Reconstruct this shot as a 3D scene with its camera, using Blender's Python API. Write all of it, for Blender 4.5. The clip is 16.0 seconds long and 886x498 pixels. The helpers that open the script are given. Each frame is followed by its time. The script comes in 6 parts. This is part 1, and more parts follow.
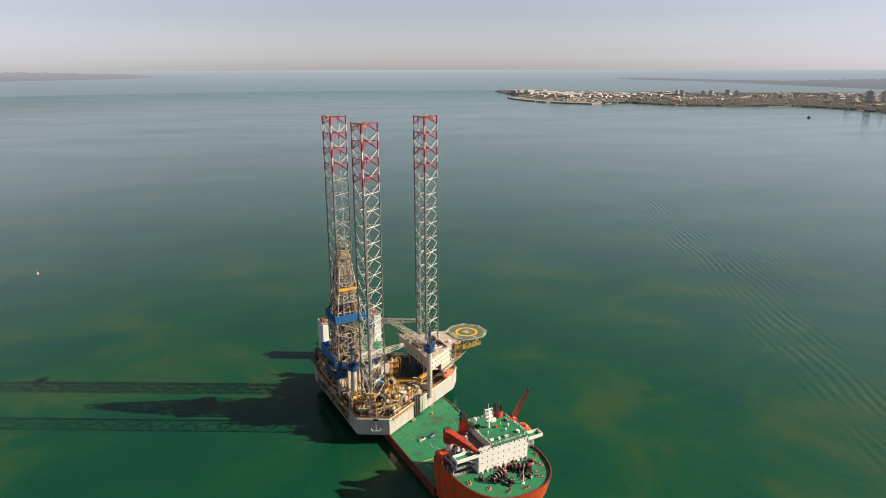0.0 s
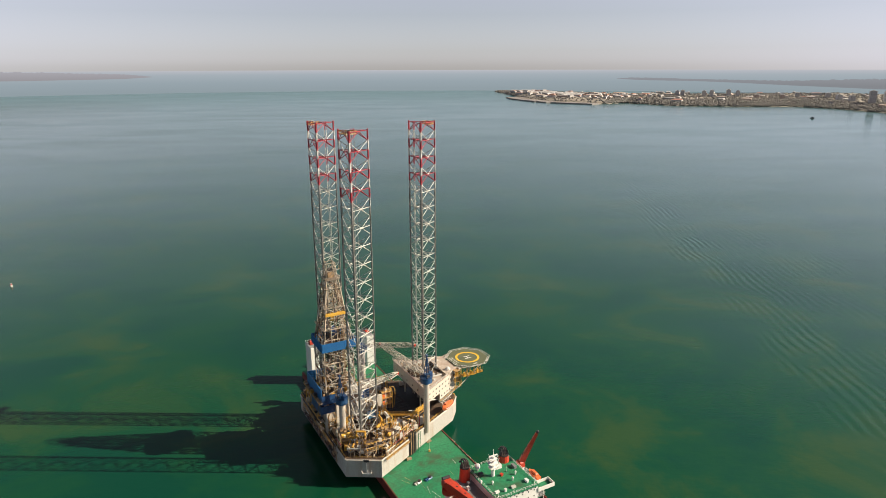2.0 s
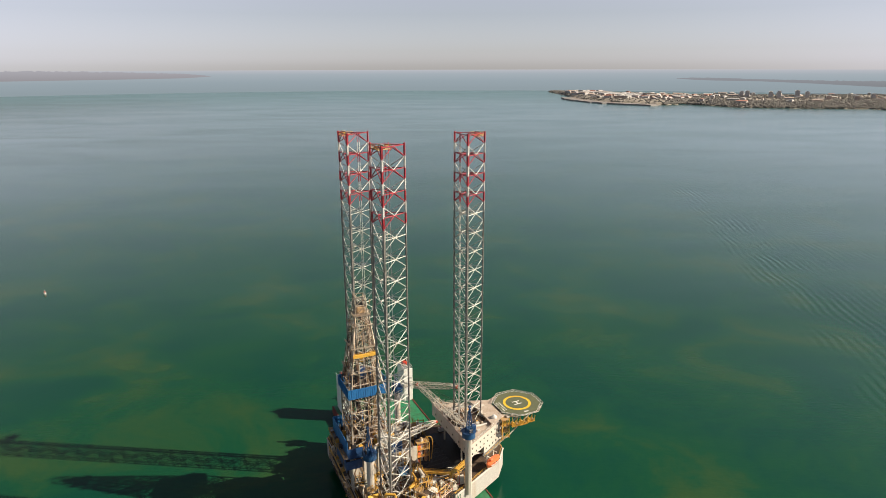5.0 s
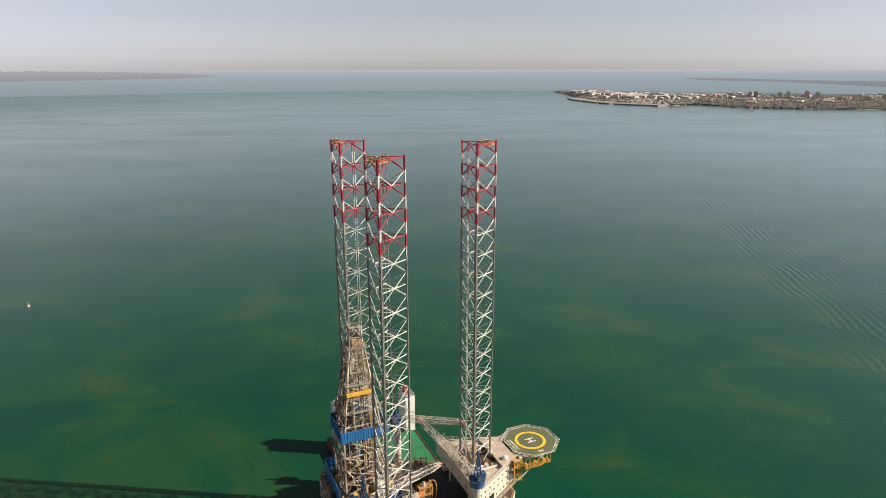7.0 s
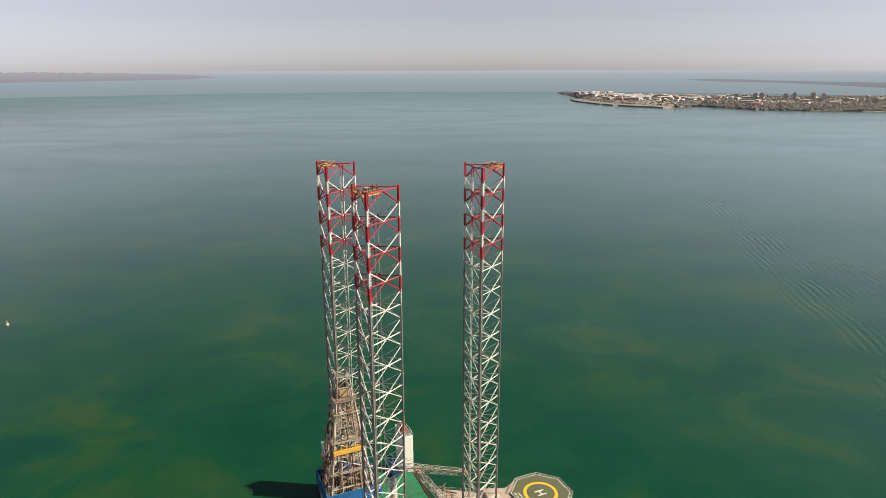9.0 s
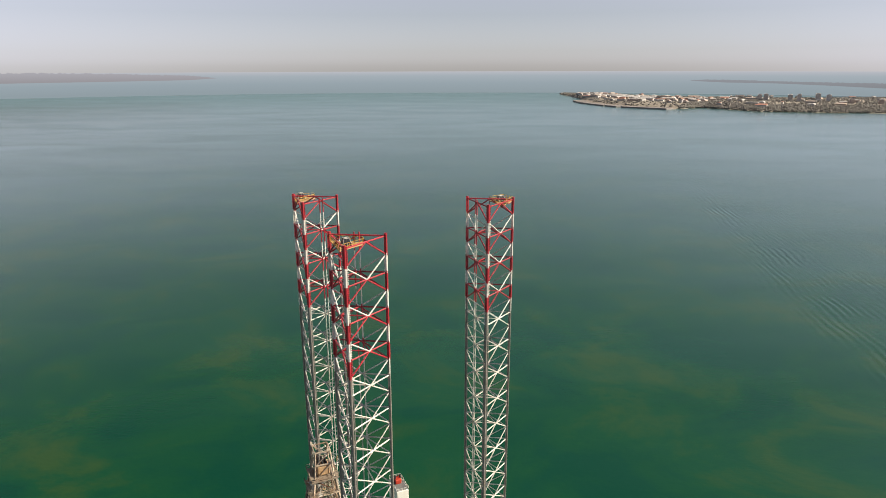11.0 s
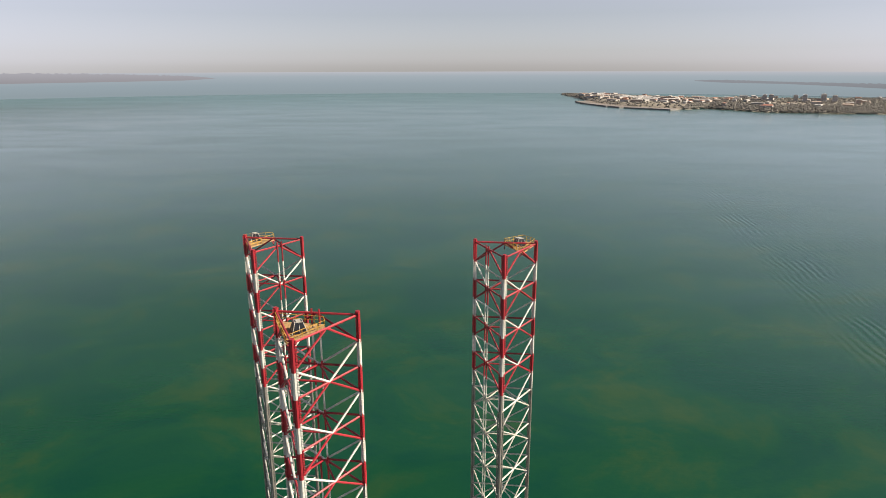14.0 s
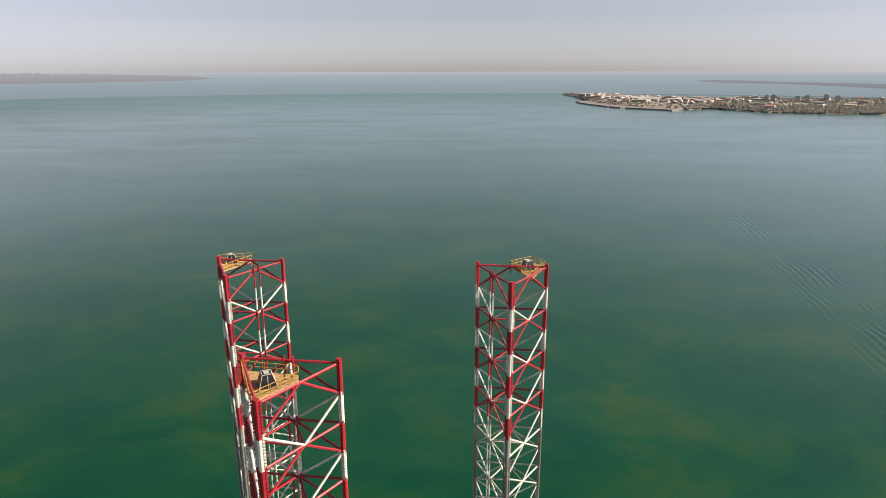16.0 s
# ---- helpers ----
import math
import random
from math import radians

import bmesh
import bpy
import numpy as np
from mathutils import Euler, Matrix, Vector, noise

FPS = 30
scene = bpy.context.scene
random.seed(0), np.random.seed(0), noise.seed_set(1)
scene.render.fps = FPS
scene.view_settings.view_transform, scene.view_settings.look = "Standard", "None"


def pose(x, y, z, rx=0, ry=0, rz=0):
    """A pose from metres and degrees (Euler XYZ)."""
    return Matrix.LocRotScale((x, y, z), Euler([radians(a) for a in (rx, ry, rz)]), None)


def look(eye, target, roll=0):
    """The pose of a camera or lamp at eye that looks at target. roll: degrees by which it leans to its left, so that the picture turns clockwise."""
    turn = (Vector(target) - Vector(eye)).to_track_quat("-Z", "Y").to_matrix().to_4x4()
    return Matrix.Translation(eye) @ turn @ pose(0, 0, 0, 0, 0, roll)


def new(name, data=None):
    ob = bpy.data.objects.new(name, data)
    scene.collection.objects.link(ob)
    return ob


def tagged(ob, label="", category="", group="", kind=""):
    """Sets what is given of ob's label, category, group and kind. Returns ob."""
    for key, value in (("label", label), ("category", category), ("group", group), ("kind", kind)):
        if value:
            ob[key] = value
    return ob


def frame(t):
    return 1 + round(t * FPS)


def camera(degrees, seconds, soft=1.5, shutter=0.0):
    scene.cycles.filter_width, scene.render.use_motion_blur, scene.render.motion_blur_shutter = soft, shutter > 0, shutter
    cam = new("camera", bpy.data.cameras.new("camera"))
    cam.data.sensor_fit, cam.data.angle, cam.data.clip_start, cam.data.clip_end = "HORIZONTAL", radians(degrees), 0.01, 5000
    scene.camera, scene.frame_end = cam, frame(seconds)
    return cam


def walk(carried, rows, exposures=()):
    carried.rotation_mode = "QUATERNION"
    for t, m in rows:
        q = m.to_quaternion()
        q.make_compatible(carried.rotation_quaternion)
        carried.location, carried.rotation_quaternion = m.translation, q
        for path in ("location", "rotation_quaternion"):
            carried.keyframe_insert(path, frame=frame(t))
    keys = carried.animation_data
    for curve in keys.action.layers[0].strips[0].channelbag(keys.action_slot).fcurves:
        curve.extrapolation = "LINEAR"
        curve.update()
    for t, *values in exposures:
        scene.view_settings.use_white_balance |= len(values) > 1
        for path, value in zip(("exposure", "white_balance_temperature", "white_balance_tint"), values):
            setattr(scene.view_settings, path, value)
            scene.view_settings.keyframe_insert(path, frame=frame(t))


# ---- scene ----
cam = camera(69.1, 16.0, soft=0.7)
# seconds, x, y, z, yaw, pitch
ROWS = [
    (0.0, -125.71, -300.75, 180.69, -28.69, -15.92),
    (0.5, -121.87, -294.05, 180.29, -28.78, -15.92),
    (1.0, -117.83, -286.44, 180.29, -28.77, -15.92),
    (1.5, -113.38, -278.40, 180.49, -28.76, -15.92),
    (2.0, -109.11, -270.83, 180.69, -28.80, -15.93),
    (2.5, -104.93, -263.92, 180.88, -28.80, -15.94),
    (3.0, -101.06, -256.90, 180.95, -28.10, -15.94),
    (3.5, -97.36, -250.76, 180.97, -26.20, -15.94),
    (4.0, -93.74, -244.66, 181.24, -25.12, -15.95),
    (6.5, -77.85, -209.57, 181.60, -23.90, -15.96),
    (7.0, -74.77, -202.78, 181.56, -23.80, -15.96),
    (7.5, -71.84, -196.26, 181.55, -23.72, -15.96),
    (8.0, -68.96, -189.94, 182.04, -23.68, -15.96),
    (8.5, -65.96, -183.39, 183.41, -23.64, -15.94),
    (9.0, -62.47, -176.30, 185.22, -23.59, -15.93),
    (11.5, -45.46, -139.32, 189.65, -23.47, -15.92),
    (12.0, -42.70, -132.73, 189.46, -23.46, -15.91),
    (12.5, -39.95, -126.37, 189.32, -23.45, -15.90),
    (13.0, -36.77, -119.19, 189.26, -23.45, -15.91),
    (13.5, -33.68, -112.46, 189.29, -23.44, -15.91),
    (14.0, -30.56, -105.61, 189.33, -23.43, -15.91),
    (14.5, -28.90, -102.04, 189.37, -23.42, -15.90),
    (15.0, -27.31, -98.63, 189.41, -23.42, -15.91),
    (15.5, -25.78, -95.18, 189.41, -23.41, -15.91),
    (16.0, -24.15, -91.67, 189.36, -23.39, -15.90),
]
ROLL = -0.15
walk(cam, [(t, pose(x, y, z, 90 + pitch, 0, yaw) @ pose(0, 0, 0, 0, 0, ROLL)) for t, x, y, z, yaw, pitch in ROWS])

# ---- light ----
SUN_ELEVATION = 33.3
SUN_X, SUN_Y = 0.865, -0.502
SKY_GAIN, SKY_CAP = 0.0052, (0.535, 0.535, 0.655)
world = bpy.data.worlds.new("world")
scene.world = world
world.use_nodes = True
wn, wl = world.node_tree.nodes, world.node_tree.links
sky = wn.new("ShaderNodeTexSky")
sky.sky_type = "NISHITA"
sky.sun_disc = False
sky.sun_elevation = radians(SUN_ELEVATION)
sky.sun_rotation = math.atan2(SUN_X, SUN_Y)
sky.altitude = 0
sky.air_density = 1.0
sky.dust_density = 0.35
sky.ozone_density = 2.0
# hazy tropical sky: falls off quickly overhead, levels out in a soft band along the horizon
falloff = wn.new("ShaderNodeGamma")
falloff.inputs["Gamma"].default_value = 2.9
soft = wn.new("ShaderNodeHueSaturation")
soft.inputs["Saturation"].default_value = 0.34
soft.inputs["Value"].default_value = SKY_GAIN
level = wn.new("ShaderNodeVectorMath")
level.operation = "ADD"
level.inputs[1].default_value = SKY_CAP
share = wn.new("ShaderNodeVectorMath")
share.operation = "DIVIDE"
capped = wn.new("ShaderNodeVectorMath")
capped.operation = "MULTIPLY"
capped.inputs[1].default_value = SKY_CAP
wl.new(sky.outputs["Color"], falloff.inputs["Color"])
wl.new(falloff.outputs["Color"], soft.inputs["Color"])
wl.new(soft.outputs["Color"], level.inputs[0])
wl.new(soft.outputs["Color"], share.inputs[0])
wl.new(level.outputs[0], share.inputs[1])
wl.new(share.outputs[0], capped.inputs[0])
wl.new(capped.outputs[0], wn["Background"].inputs["Color"])
wn["Background"].inputs["Strength"].default_value = 1.0
haze = wn.new("ShaderNodeBackground")
haze.inputs["Color"].default_value, haze.inputs["Strength"].default_value = (0.88, 0.86, 1.0, 1), 0.006
both = wn.new("ShaderNodeAddShader")
wl.new(wn["Background"].outputs[0], both.inputs[0])
wl.new(haze.outputs[0], both.inputs[1])
wl.new(both.outputs[0], wn["World Output"].inputs["Surface"])
sun = new("sun", bpy.data.lights.new("sun", "SUN"))
sun.data.energy, sun.data.angle, sun.data.color = 5.0, radians(0.5), (1.0, 0.87, 0.68)
ce = math.cos(radians(SUN_ELEVATION))
sun.matrix_world = look((SUN_X * ce * 400, SUN_Y * ce * 400, math.sin(radians(SUN_ELEVATION)) * 400), (0, 0, 0))
scene.view_settings.exposure = 0.75


# ---- materials ----
def material(name, colour, rough=0.6, metal=0.0, vary=0.15, scale=1.0, dirt=None, dirt_amount=0.4, bump=0.0, per_object=0.0, streaks=False):
    """Base colour broken up by fine grain and by larger stains, both at real size in metres."""
    m = bpy.data.materials.new(name)
    m.use_nodes = True
    n, l = m.node_tree.nodes, m.node_tree.links
    b = n["Principled BSDF"]
    b.inputs["Metallic"].default_value = metal
    geo = n.new("ShaderNodeNewGeometry")
    fine = n.new("ShaderNodeTexNoise")
    fine.inputs["Scale"].default_value = 2.2 / scale
    fine.inputs["Detail"].default_value = 6
    l.new(geo.outputs["Position"], fine.inputs["Vector"])
    big = n.new("ShaderNodeTexNoise")
    big.inputs["Scale"].default_value = 0.28 / scale
    big.inputs["Detail"].default_value = 4
    if streaks:
        squash = n.new("ShaderNodeMapping")
        squash.inputs["Scale"].default_value = (1.6, 1.6, 0.18)
        l.new(geo.outputs["Position"], squash.inputs["Vector"])
        l.new(squash.outputs["Vector"], big.inputs["Vector"])
    else:
        l.new(geo.outputs["Position"], big.inputs["Vector"])
    light = n.new("ShaderNodeMapRange")
    light.inputs["From Min"].default_value, light.inputs["From Max"].default_value = 0.3, 0.7
    light.inputs["To Min"].default_value, light.inputs["To Max"].default_value = 1 - vary, 1 + vary
    l.new(fine.outputs["Fac"], light.inputs["Value"])
    hsv = n.new("ShaderNodeHueSaturation")
    hsv.inputs["Color"].default_value = (*colour, 1)
    if per_object:
        info = n.new("ShaderNodeObjectInfo")
        spread = n.new("ShaderNodeMapRange")
        spread.inputs["To Min"].default_value, spread.inputs["To Max"].default_value = 1 - per_object, 1 + per_object
        l.new(info.outputs["Random"], spread.inputs["Value"])
        mul = n.new("ShaderNodeMath")
        mul.operation = "MULTIPLY"
        l.new(spread.outputs["Result"], mul.inputs[0])
        l.new(light.outputs["Result"], mul.inputs[1])
        l.new(mul.outputs[0], hsv.inputs["Value"])
    else:
        l.new(light.outputs["Result"], hsv.inputs["Value"])
    mix = n.new("ShaderNodeMix")
    mix.data_type = "RGBA"
    stain = n.new("ShaderNodeMapRange")
    stain.inputs["From Min"].default_value, stain.inputs["From Max"].default_value = 0.5, 0.72
    stain.inputs["To Max"].default_value = dirt_amount if dirt else 0.0
    l.new(big.outputs["Fac"], stain.inputs["Value"])
    l.new(stain.outputs["Result"], mix.inputs["Factor"])
    l.new(hsv.outputs["Color"], mix.inputs["A"])
    mix.inputs["B"].default_value = (*(dirt or colour), 1)
    l.new(mix.outputs["Result"], b.inputs["Base Color"])
    r = n.new("ShaderNodeMapRange")
    r.inputs["To Min"].default_value, r.inputs["To Max"].default_value = max(0, rough - 0.12), min(1, rough + 0.12)
    l.new(big.outputs["Fac"], r.inputs["Value"])
    l.new(r.outputs["Result"], b.inputs["Roughness"])
    if bump:
        bp = n.new("ShaderNodeBump")
        bp.inputs["Strength"].default_value, bp.inputs["Distance"].default_value = bump, 0.05
        l.new(fine.outputs["Fac"], bp.inputs["Height"])
        l.new(bp.outputs["Normal"], b.inputs["Normal"])
    return m


RUST = (0.16, 0.075, 0.035)
GRIME = (0.11, 0.09, 0.07)
RED = material("red_paint", (0.36, 0.022, 0.035), 0.45, dirt=(0.22, 0.03, 0.03), per_object=0.12)
WHITE = material("white_paint", (0.62, 0.61, 0.575), 0.5, dirt=(0.42, 0.36, 0.29), dirt_amount=0.5, per_object=0.08)
STEEL = material("grey_steel", (0.27, 0.255, 0.235), 0.5, 0.35, dirt=RUST, dirt_amount=0.3)
PALE_STEEL = material("pale_grey_steel", (0.57, 0.55, 0.5), 0.5, 0.1, dirt=(0.34, 0.3, 0.24), dirt_amount=0.6, per_object=0.12)
DARK = material("dark_steel", (0.035, 0.035, 0.04), 0.45, 0.3, dirt=RUST, dirt_amount=0.3)
YELLOW = material("yellow_paint", (0.58, 0.33, 0.05), 0.5, dirt=(0.24, 0.12, 0.04), dirt_amount=0.7, per_object=0.3)
BLUE = material("blue_paint", (0.025, 0.15, 0.37), 0.45, dirt=(0.03, 0.11, 0.25), streaks=True)
DEEP_BLUE = material("deep_blue_paint", (0.018, 0.06, 0.16), 0.45, dirt=(0.02, 0.03, 0.06))
CREAM = material("weathered_cream_paint", (0.52, 0.485, 0.42), 0.55, vary=0.07, dirt=(0.36, 0.24, 0.15), dirt_amount=0.45, streaks=True)
HULL_WHITE = material("hull_white_paint", (0.42, 0.4, 0.365), 0.55, dirt=(0.33, 0.22, 0.14), dirt_amount=0.5, streaks=True)
DECK_BROWN = material("worn_deck", (0.085, 0.055, 0.036), 0.75, dirt=(0.03, 0.022, 0.018), dirt_amount=0.8, vary=0.35, bump=0.3)
ROOF_BEIGE = material("beige_roof_coating", (0.42, 0.345, 0.28), 0.75, dirt=(0.3, 0.2, 0.14), dirt_amount=0.6, scale=1.5)
DERRICK_STEEL = material("galvanised_derrick_steel", (0.44, 0.37, 0.29), 0.55, 0.2, dirt=RUST, dirt_amount=0.7, per_object=0.45)
RUSTY = material("rusted_steel", (0.13, 0.06, 0.035), 0.8, dirt=(0.05, 0.03, 0.02), dirt_amount=0.7, per_object=0.4)
TAN = material("tan_machinery_paint", (0.36, 0.24, 0.13), 0.6, dirt=RUST, dirt_amount=0.7, per_object=0.4, vary=0.3)
GREEN_DECK = material("green_deck_paint", (0.017, 0.175, 0.075), 0.6, dirt=(0.045, 0.075, 0.035), dirt_amount=0.9, scale=2.0, vary=0.22)
PAD_GREEN = material("helideck_green", (0.105, 0.115, 0.06), 0.7, dirt=(0.06, 0.075, 0.05), dirt_amount=0.5)
PAD_YELLOW = material("pad_yellow_marking", (0.72, 0.45, 0.03), 0.6)
PAD_WHITE = material("pad_white_marking", (0.7, 0.7, 0.67), 0.6)
ORANGE = material("orange_hull_paint", (0.6, 0.085, 0.015), 0.45, dirt=(0.34, 0.055, 0.025), dirt_amount=0.6, streaks=True)
LOWER_HULL = material("dark_red_lower_hull", (0.17, 0.03, 0.018), 0.55, dirt=(0.07, 0.025, 0.02), dirt_amount=0.7, streaks=True)
CRANE_BLUE = material("crane_blue_paint", (0.02, 0.075, 0.18), 0.45, dirt=(0.03, 0.05, 0.09))
GRATING = material("ochre_grating", (0.44, 0.28, 0.13), 0.6, dirt=(0.3, 0.2, 0.1), vary=0.3)
ORANGE_RED = material("orange_red_paint", (0.46, 0.048, 0.022), 0.4, dirt=(0.2, 0.03, 0.02), dirt_amount=0.6)
BOAT_ORANGE = material("lifeboat_orange", (0.68, 0.16, 0.05), 0.35, dirt=(0.5, 0.13, 0.06))
SHIP_WHITE = material("ship_white_paint", (0.7, 0.69, 0.65), 0.45, vary=0.04, dirt=(0.6, 0.55, 0.46), dirt_amount=0.35, streaks=True)
GREY_DECK = material("grey_deck_paint", (0.17, 0.18, 0.18), 0.65, dirt=GRIME)
PANEL = material("black_panel", (0.012, 0.014, 0.02), 0.35, vary=0.2)
# near-black steel: shade of the pipe deck recess put into the colour
PIT_SHADE = material("pit_shade_steel", (0.012, 0.012, 0.012), 0.55, dirt=(0.03, 0.022, 0.016), dirt_amount=0.6)
GLASS = material("dark_window_glass", (0.02, 0.028, 0.035), 0.08, vary=0.05)
CONTAINER_BLUE = material("container_blue", (0.03, 0.1, 0.22), 0.5, dirt=RUST, dirt_amount=0.3)
ROPE = material("mooring_rope", (0.3, 0.22, 0.13), 0.9)
FOLIAGE = material("mangrove_and_street_trees", (0.15, 0.142, 0.13), 0.9, scale=14, vary=0.25, dirt=(0.14, 0.145, 0.125), dirt_amount=0.6)
LAND = material("grassy_ground", (0.28, 0.25, 0.21), 0.9, scale=30, vary=0.4, dirt=(0.15, 0.14, 0.1), dirt_amount=0.8)
ROCK = material("shore_rock", (0.24, 0.2, 0.17), 0.9, scale=10, vary=0.4)
TOWN_WHITE = material("town_white_walls", (0.44, 0.425, 0.415), 0.7, per_object=0.2)
TOWN_TAN = material("town_tan_walls", (0.4, 0.32, 0.27), 0.7, per_object=0.2)
TOWN_GLASS = material("shaded_balcony_bands", (0.2, 0.21, 0.23), 0.3)
STORE_BLUE = material("light_blue_paint", (0.1, 0.24, 0.4), 0.5, dirt=RUST, dirt_amount=0.4)
APRON = material("wharf_concrete", (0.23, 0.21, 0.2), 0.85, scale=12, vary=0.3, dirt=(0.15, 0.13, 0.12), dirt_amount=0.7)
TOWN_RED = material("town_brick_roofs", (0.3, 0.14, 0.1), 0.8, per_object=0.2)


def sea_material():
    m = bpy.data.materials.new("turbid_green_sea")
    m.use_nodes = True
    n, l = m.node_tree.nodes, m.node_tree.links
    b = n["Principled BSDF"]
    geo = n.new("ShaderNodeNewGeometry")

    def noise_at(scale, detail, rough=0.5, stretch=(1, 1, 1), turn=0.0, warp=0.0):
        mp = n.new("ShaderNodeMapping")
        mp.vector_type = "TEXTURE"
        mp.inputs["Scale"].default_value = stretch
        mp.inputs["Rotation"].default_value = (0, 0, turn)
        l.new(geo.outputs["Position"], mp.inputs["Vector"])
        t = n.new("ShaderNodeTexNoise")
        t.inputs["Scale"].default_value = scale
        t.inputs["Detail"].default_value = detail
        t.inputs["Roughness"].default_value = rough
        t.inputs["Distortion"].default_value = warp
        l.new(mp.outputs["Vector"], t.inputs["Vector"])
        return t
    mud = noise_at(0.0135, 9, 0.64, (1.1, 1, 1), -0.45, 0.45)
    ramp = n.new("ShaderNodeValToRGB")
    e = ramp.color_ramp.elements
    e[0].position, e[0].color = 0.4, (0.0015, 0.044, 0.0245, 1)
    e[1].position, e[1].color = 0.65, (0.021, 0.061, 0.0185, 1)
    mid = ramp.color_ramp.elements.new(0.52)
    mid.color = (0.0045, 0.053, 0.022, 1)
    l.new(mud.outputs["Fac"], ramp.inputs["Fac"])
    # haze and sky reflection put into the base colour: paler outwards, uneven bands
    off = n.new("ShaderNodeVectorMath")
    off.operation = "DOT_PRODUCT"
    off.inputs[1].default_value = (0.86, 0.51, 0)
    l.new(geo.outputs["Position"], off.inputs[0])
    far_pale = n.new("ShaderNodeMapRange")
    far_pale.interpolation_type = "SMOOTHSTEP"
    far_pale.inputs["From Min"].default_value, far_pale.inputs["From Max"].default_value = 0.0, 2700.0
    far_pale.inputs["To Max"].default_value = 0.95
    pale_bands = noise_at(0.0022, 6, 0.6, (3.0, 1, 1), -0.35, 0.8)
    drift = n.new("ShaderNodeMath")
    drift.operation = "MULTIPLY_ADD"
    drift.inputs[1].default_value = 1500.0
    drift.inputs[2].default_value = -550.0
    l.new(pale_bands.outputs["Fac"], drift.inputs[0])
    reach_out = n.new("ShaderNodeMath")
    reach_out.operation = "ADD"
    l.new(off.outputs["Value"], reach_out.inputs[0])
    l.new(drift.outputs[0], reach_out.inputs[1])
    l.new(reach_out.outputs[0], far_pale.inputs["Value"])
    far_tint = n.new("ShaderNodeMix")
    far_tint.data_type = "RGBA"
    far_tint.inputs["B"].default_value = (0.066, 0.152, 0.168, 1)
    l.new(far_pale.outputs["Result"], far_tint.inputs["Factor"])
    l.new(ramp.outputs["Color"], far_tint.inputs["A"])
    l.new(far_tint.outputs["Result"], b.inputs["Base Color"])
    b.inputs["IOR"].default_value = 1.33
    calm = noise_at(0.006, 5, 0.55, (2.6, 1, 1), -0.42, 0.6)
    rr = n.new("ShaderNodeMapRange")
    rr.inputs["From Min"].default_value, rr.inputs["From Max"].default_value = 0.35, 0.65
    rr.inputs["To Min"].default_value, rr.inputs["To Max"].default_value = 0.12, 0.18
    l.new(calm.outputs["Fac"], rr.inputs["Value"])
    l.new(rr.outputs["Result"], b.inputs["Roughness"])
    chop = noise_at(0.5, 5, 0.6, (2, 1, 1), -0.5)
    swell = noise_at(0.06, 4, 0.55, (1.8, 1, 1), -0.4)
    b1 = n.new("ShaderNodeBump")
    b1.inputs["Strength"].default_value, b1.inputs["Distance"].default_value = 0.2, 0.35
    l.new(chop.outputs["Fac"], b1.inputs["Height"])
    b2 = n.new("ShaderNodeBump")
    b2.inputs["Strength"].default_value, b2.inputs["Distance"].default_value = 0.08, 1.2
    l.new(swell.outputs["Fac"], b2.inputs["Height"])

    def math_node(op, a, b=None):
        k = n.new("ShaderNodeMath")
        k.operation = op
        for i, v in enumerate((a, b)):
            if v is None:
                continue
            if isinstance(v, (int, float)):
                k.inputs[i].default_value = v
            else:
                l.new(v, k.inputs[i])
        return k.outputs[0]
    # long straight wake ripples crossing the water off the rig's bow
    dot = n.new("ShaderNodeVectorMath")
    dot.operation = "DOT_PRODUCT"
    dot.inputs[1].default_value = (0.838, -0.546, 0)
    l.new(geo.outputs["Position"], dot.inputs[0])
    u = dot.outputs["Value"]
    wobble = noise_at(0.012, 3)
    patchy = noise_at(0.022, 2)
    phase = math_node("ADD", math_node("MULTIPLY", u, 0.95), math_node("MULTIPLY", wobble.outputs["Fac"], 16.0))
    wave = math_node("SINE", phase)

    def band(centre, inner, outer, top):
        r = n.new("ShaderNodeMapRange")
        r.interpolation_type = "SMOOTHSTEP"
        r.inputs["From Min"].default_value, r.inputs["From Max"].default_value = outer, inner
        r.inputs["To Min"].default_value, r.inputs["To Max"].default_value = 0.0, top
        l.new(math_node("ABSOLUTE", math_node("SUBTRACT", u, centre)), r.inputs["Value"])
        return r.outputs["Result"]
    patch = n.new("ShaderNodeMapRange")
    patch.inputs["From Min"].default_value, patch.inputs["From Max"].default_value = 0.4, 0.62
    l.new(patchy.outputs["Fac"], patch.inputs["Value"])
    reach = math_node("MULTIPLY", math_node("ADD", band(268, 8, 42, 1.0), band(330, 30, 130, 0.35)), patch.outputs["Result"])
    b3 = n.new("ShaderNodeBump")
    b3.inputs["Strength"].default_value, b3.inputs["Distance"].default_value = 0.28, 0.22
    l.new(math_node("MULTIPLY", wave, reach), b3.inputs["Height"])
    l.new(b3.outputs["Normal"], b1.inputs["Normal"])
    l.new(b1.outputs["Normal"], b2.inputs["Normal"])
    l.new(b2.outputs["Normal"], b.inputs["Normal"])
    return m


SEA = sea_material()


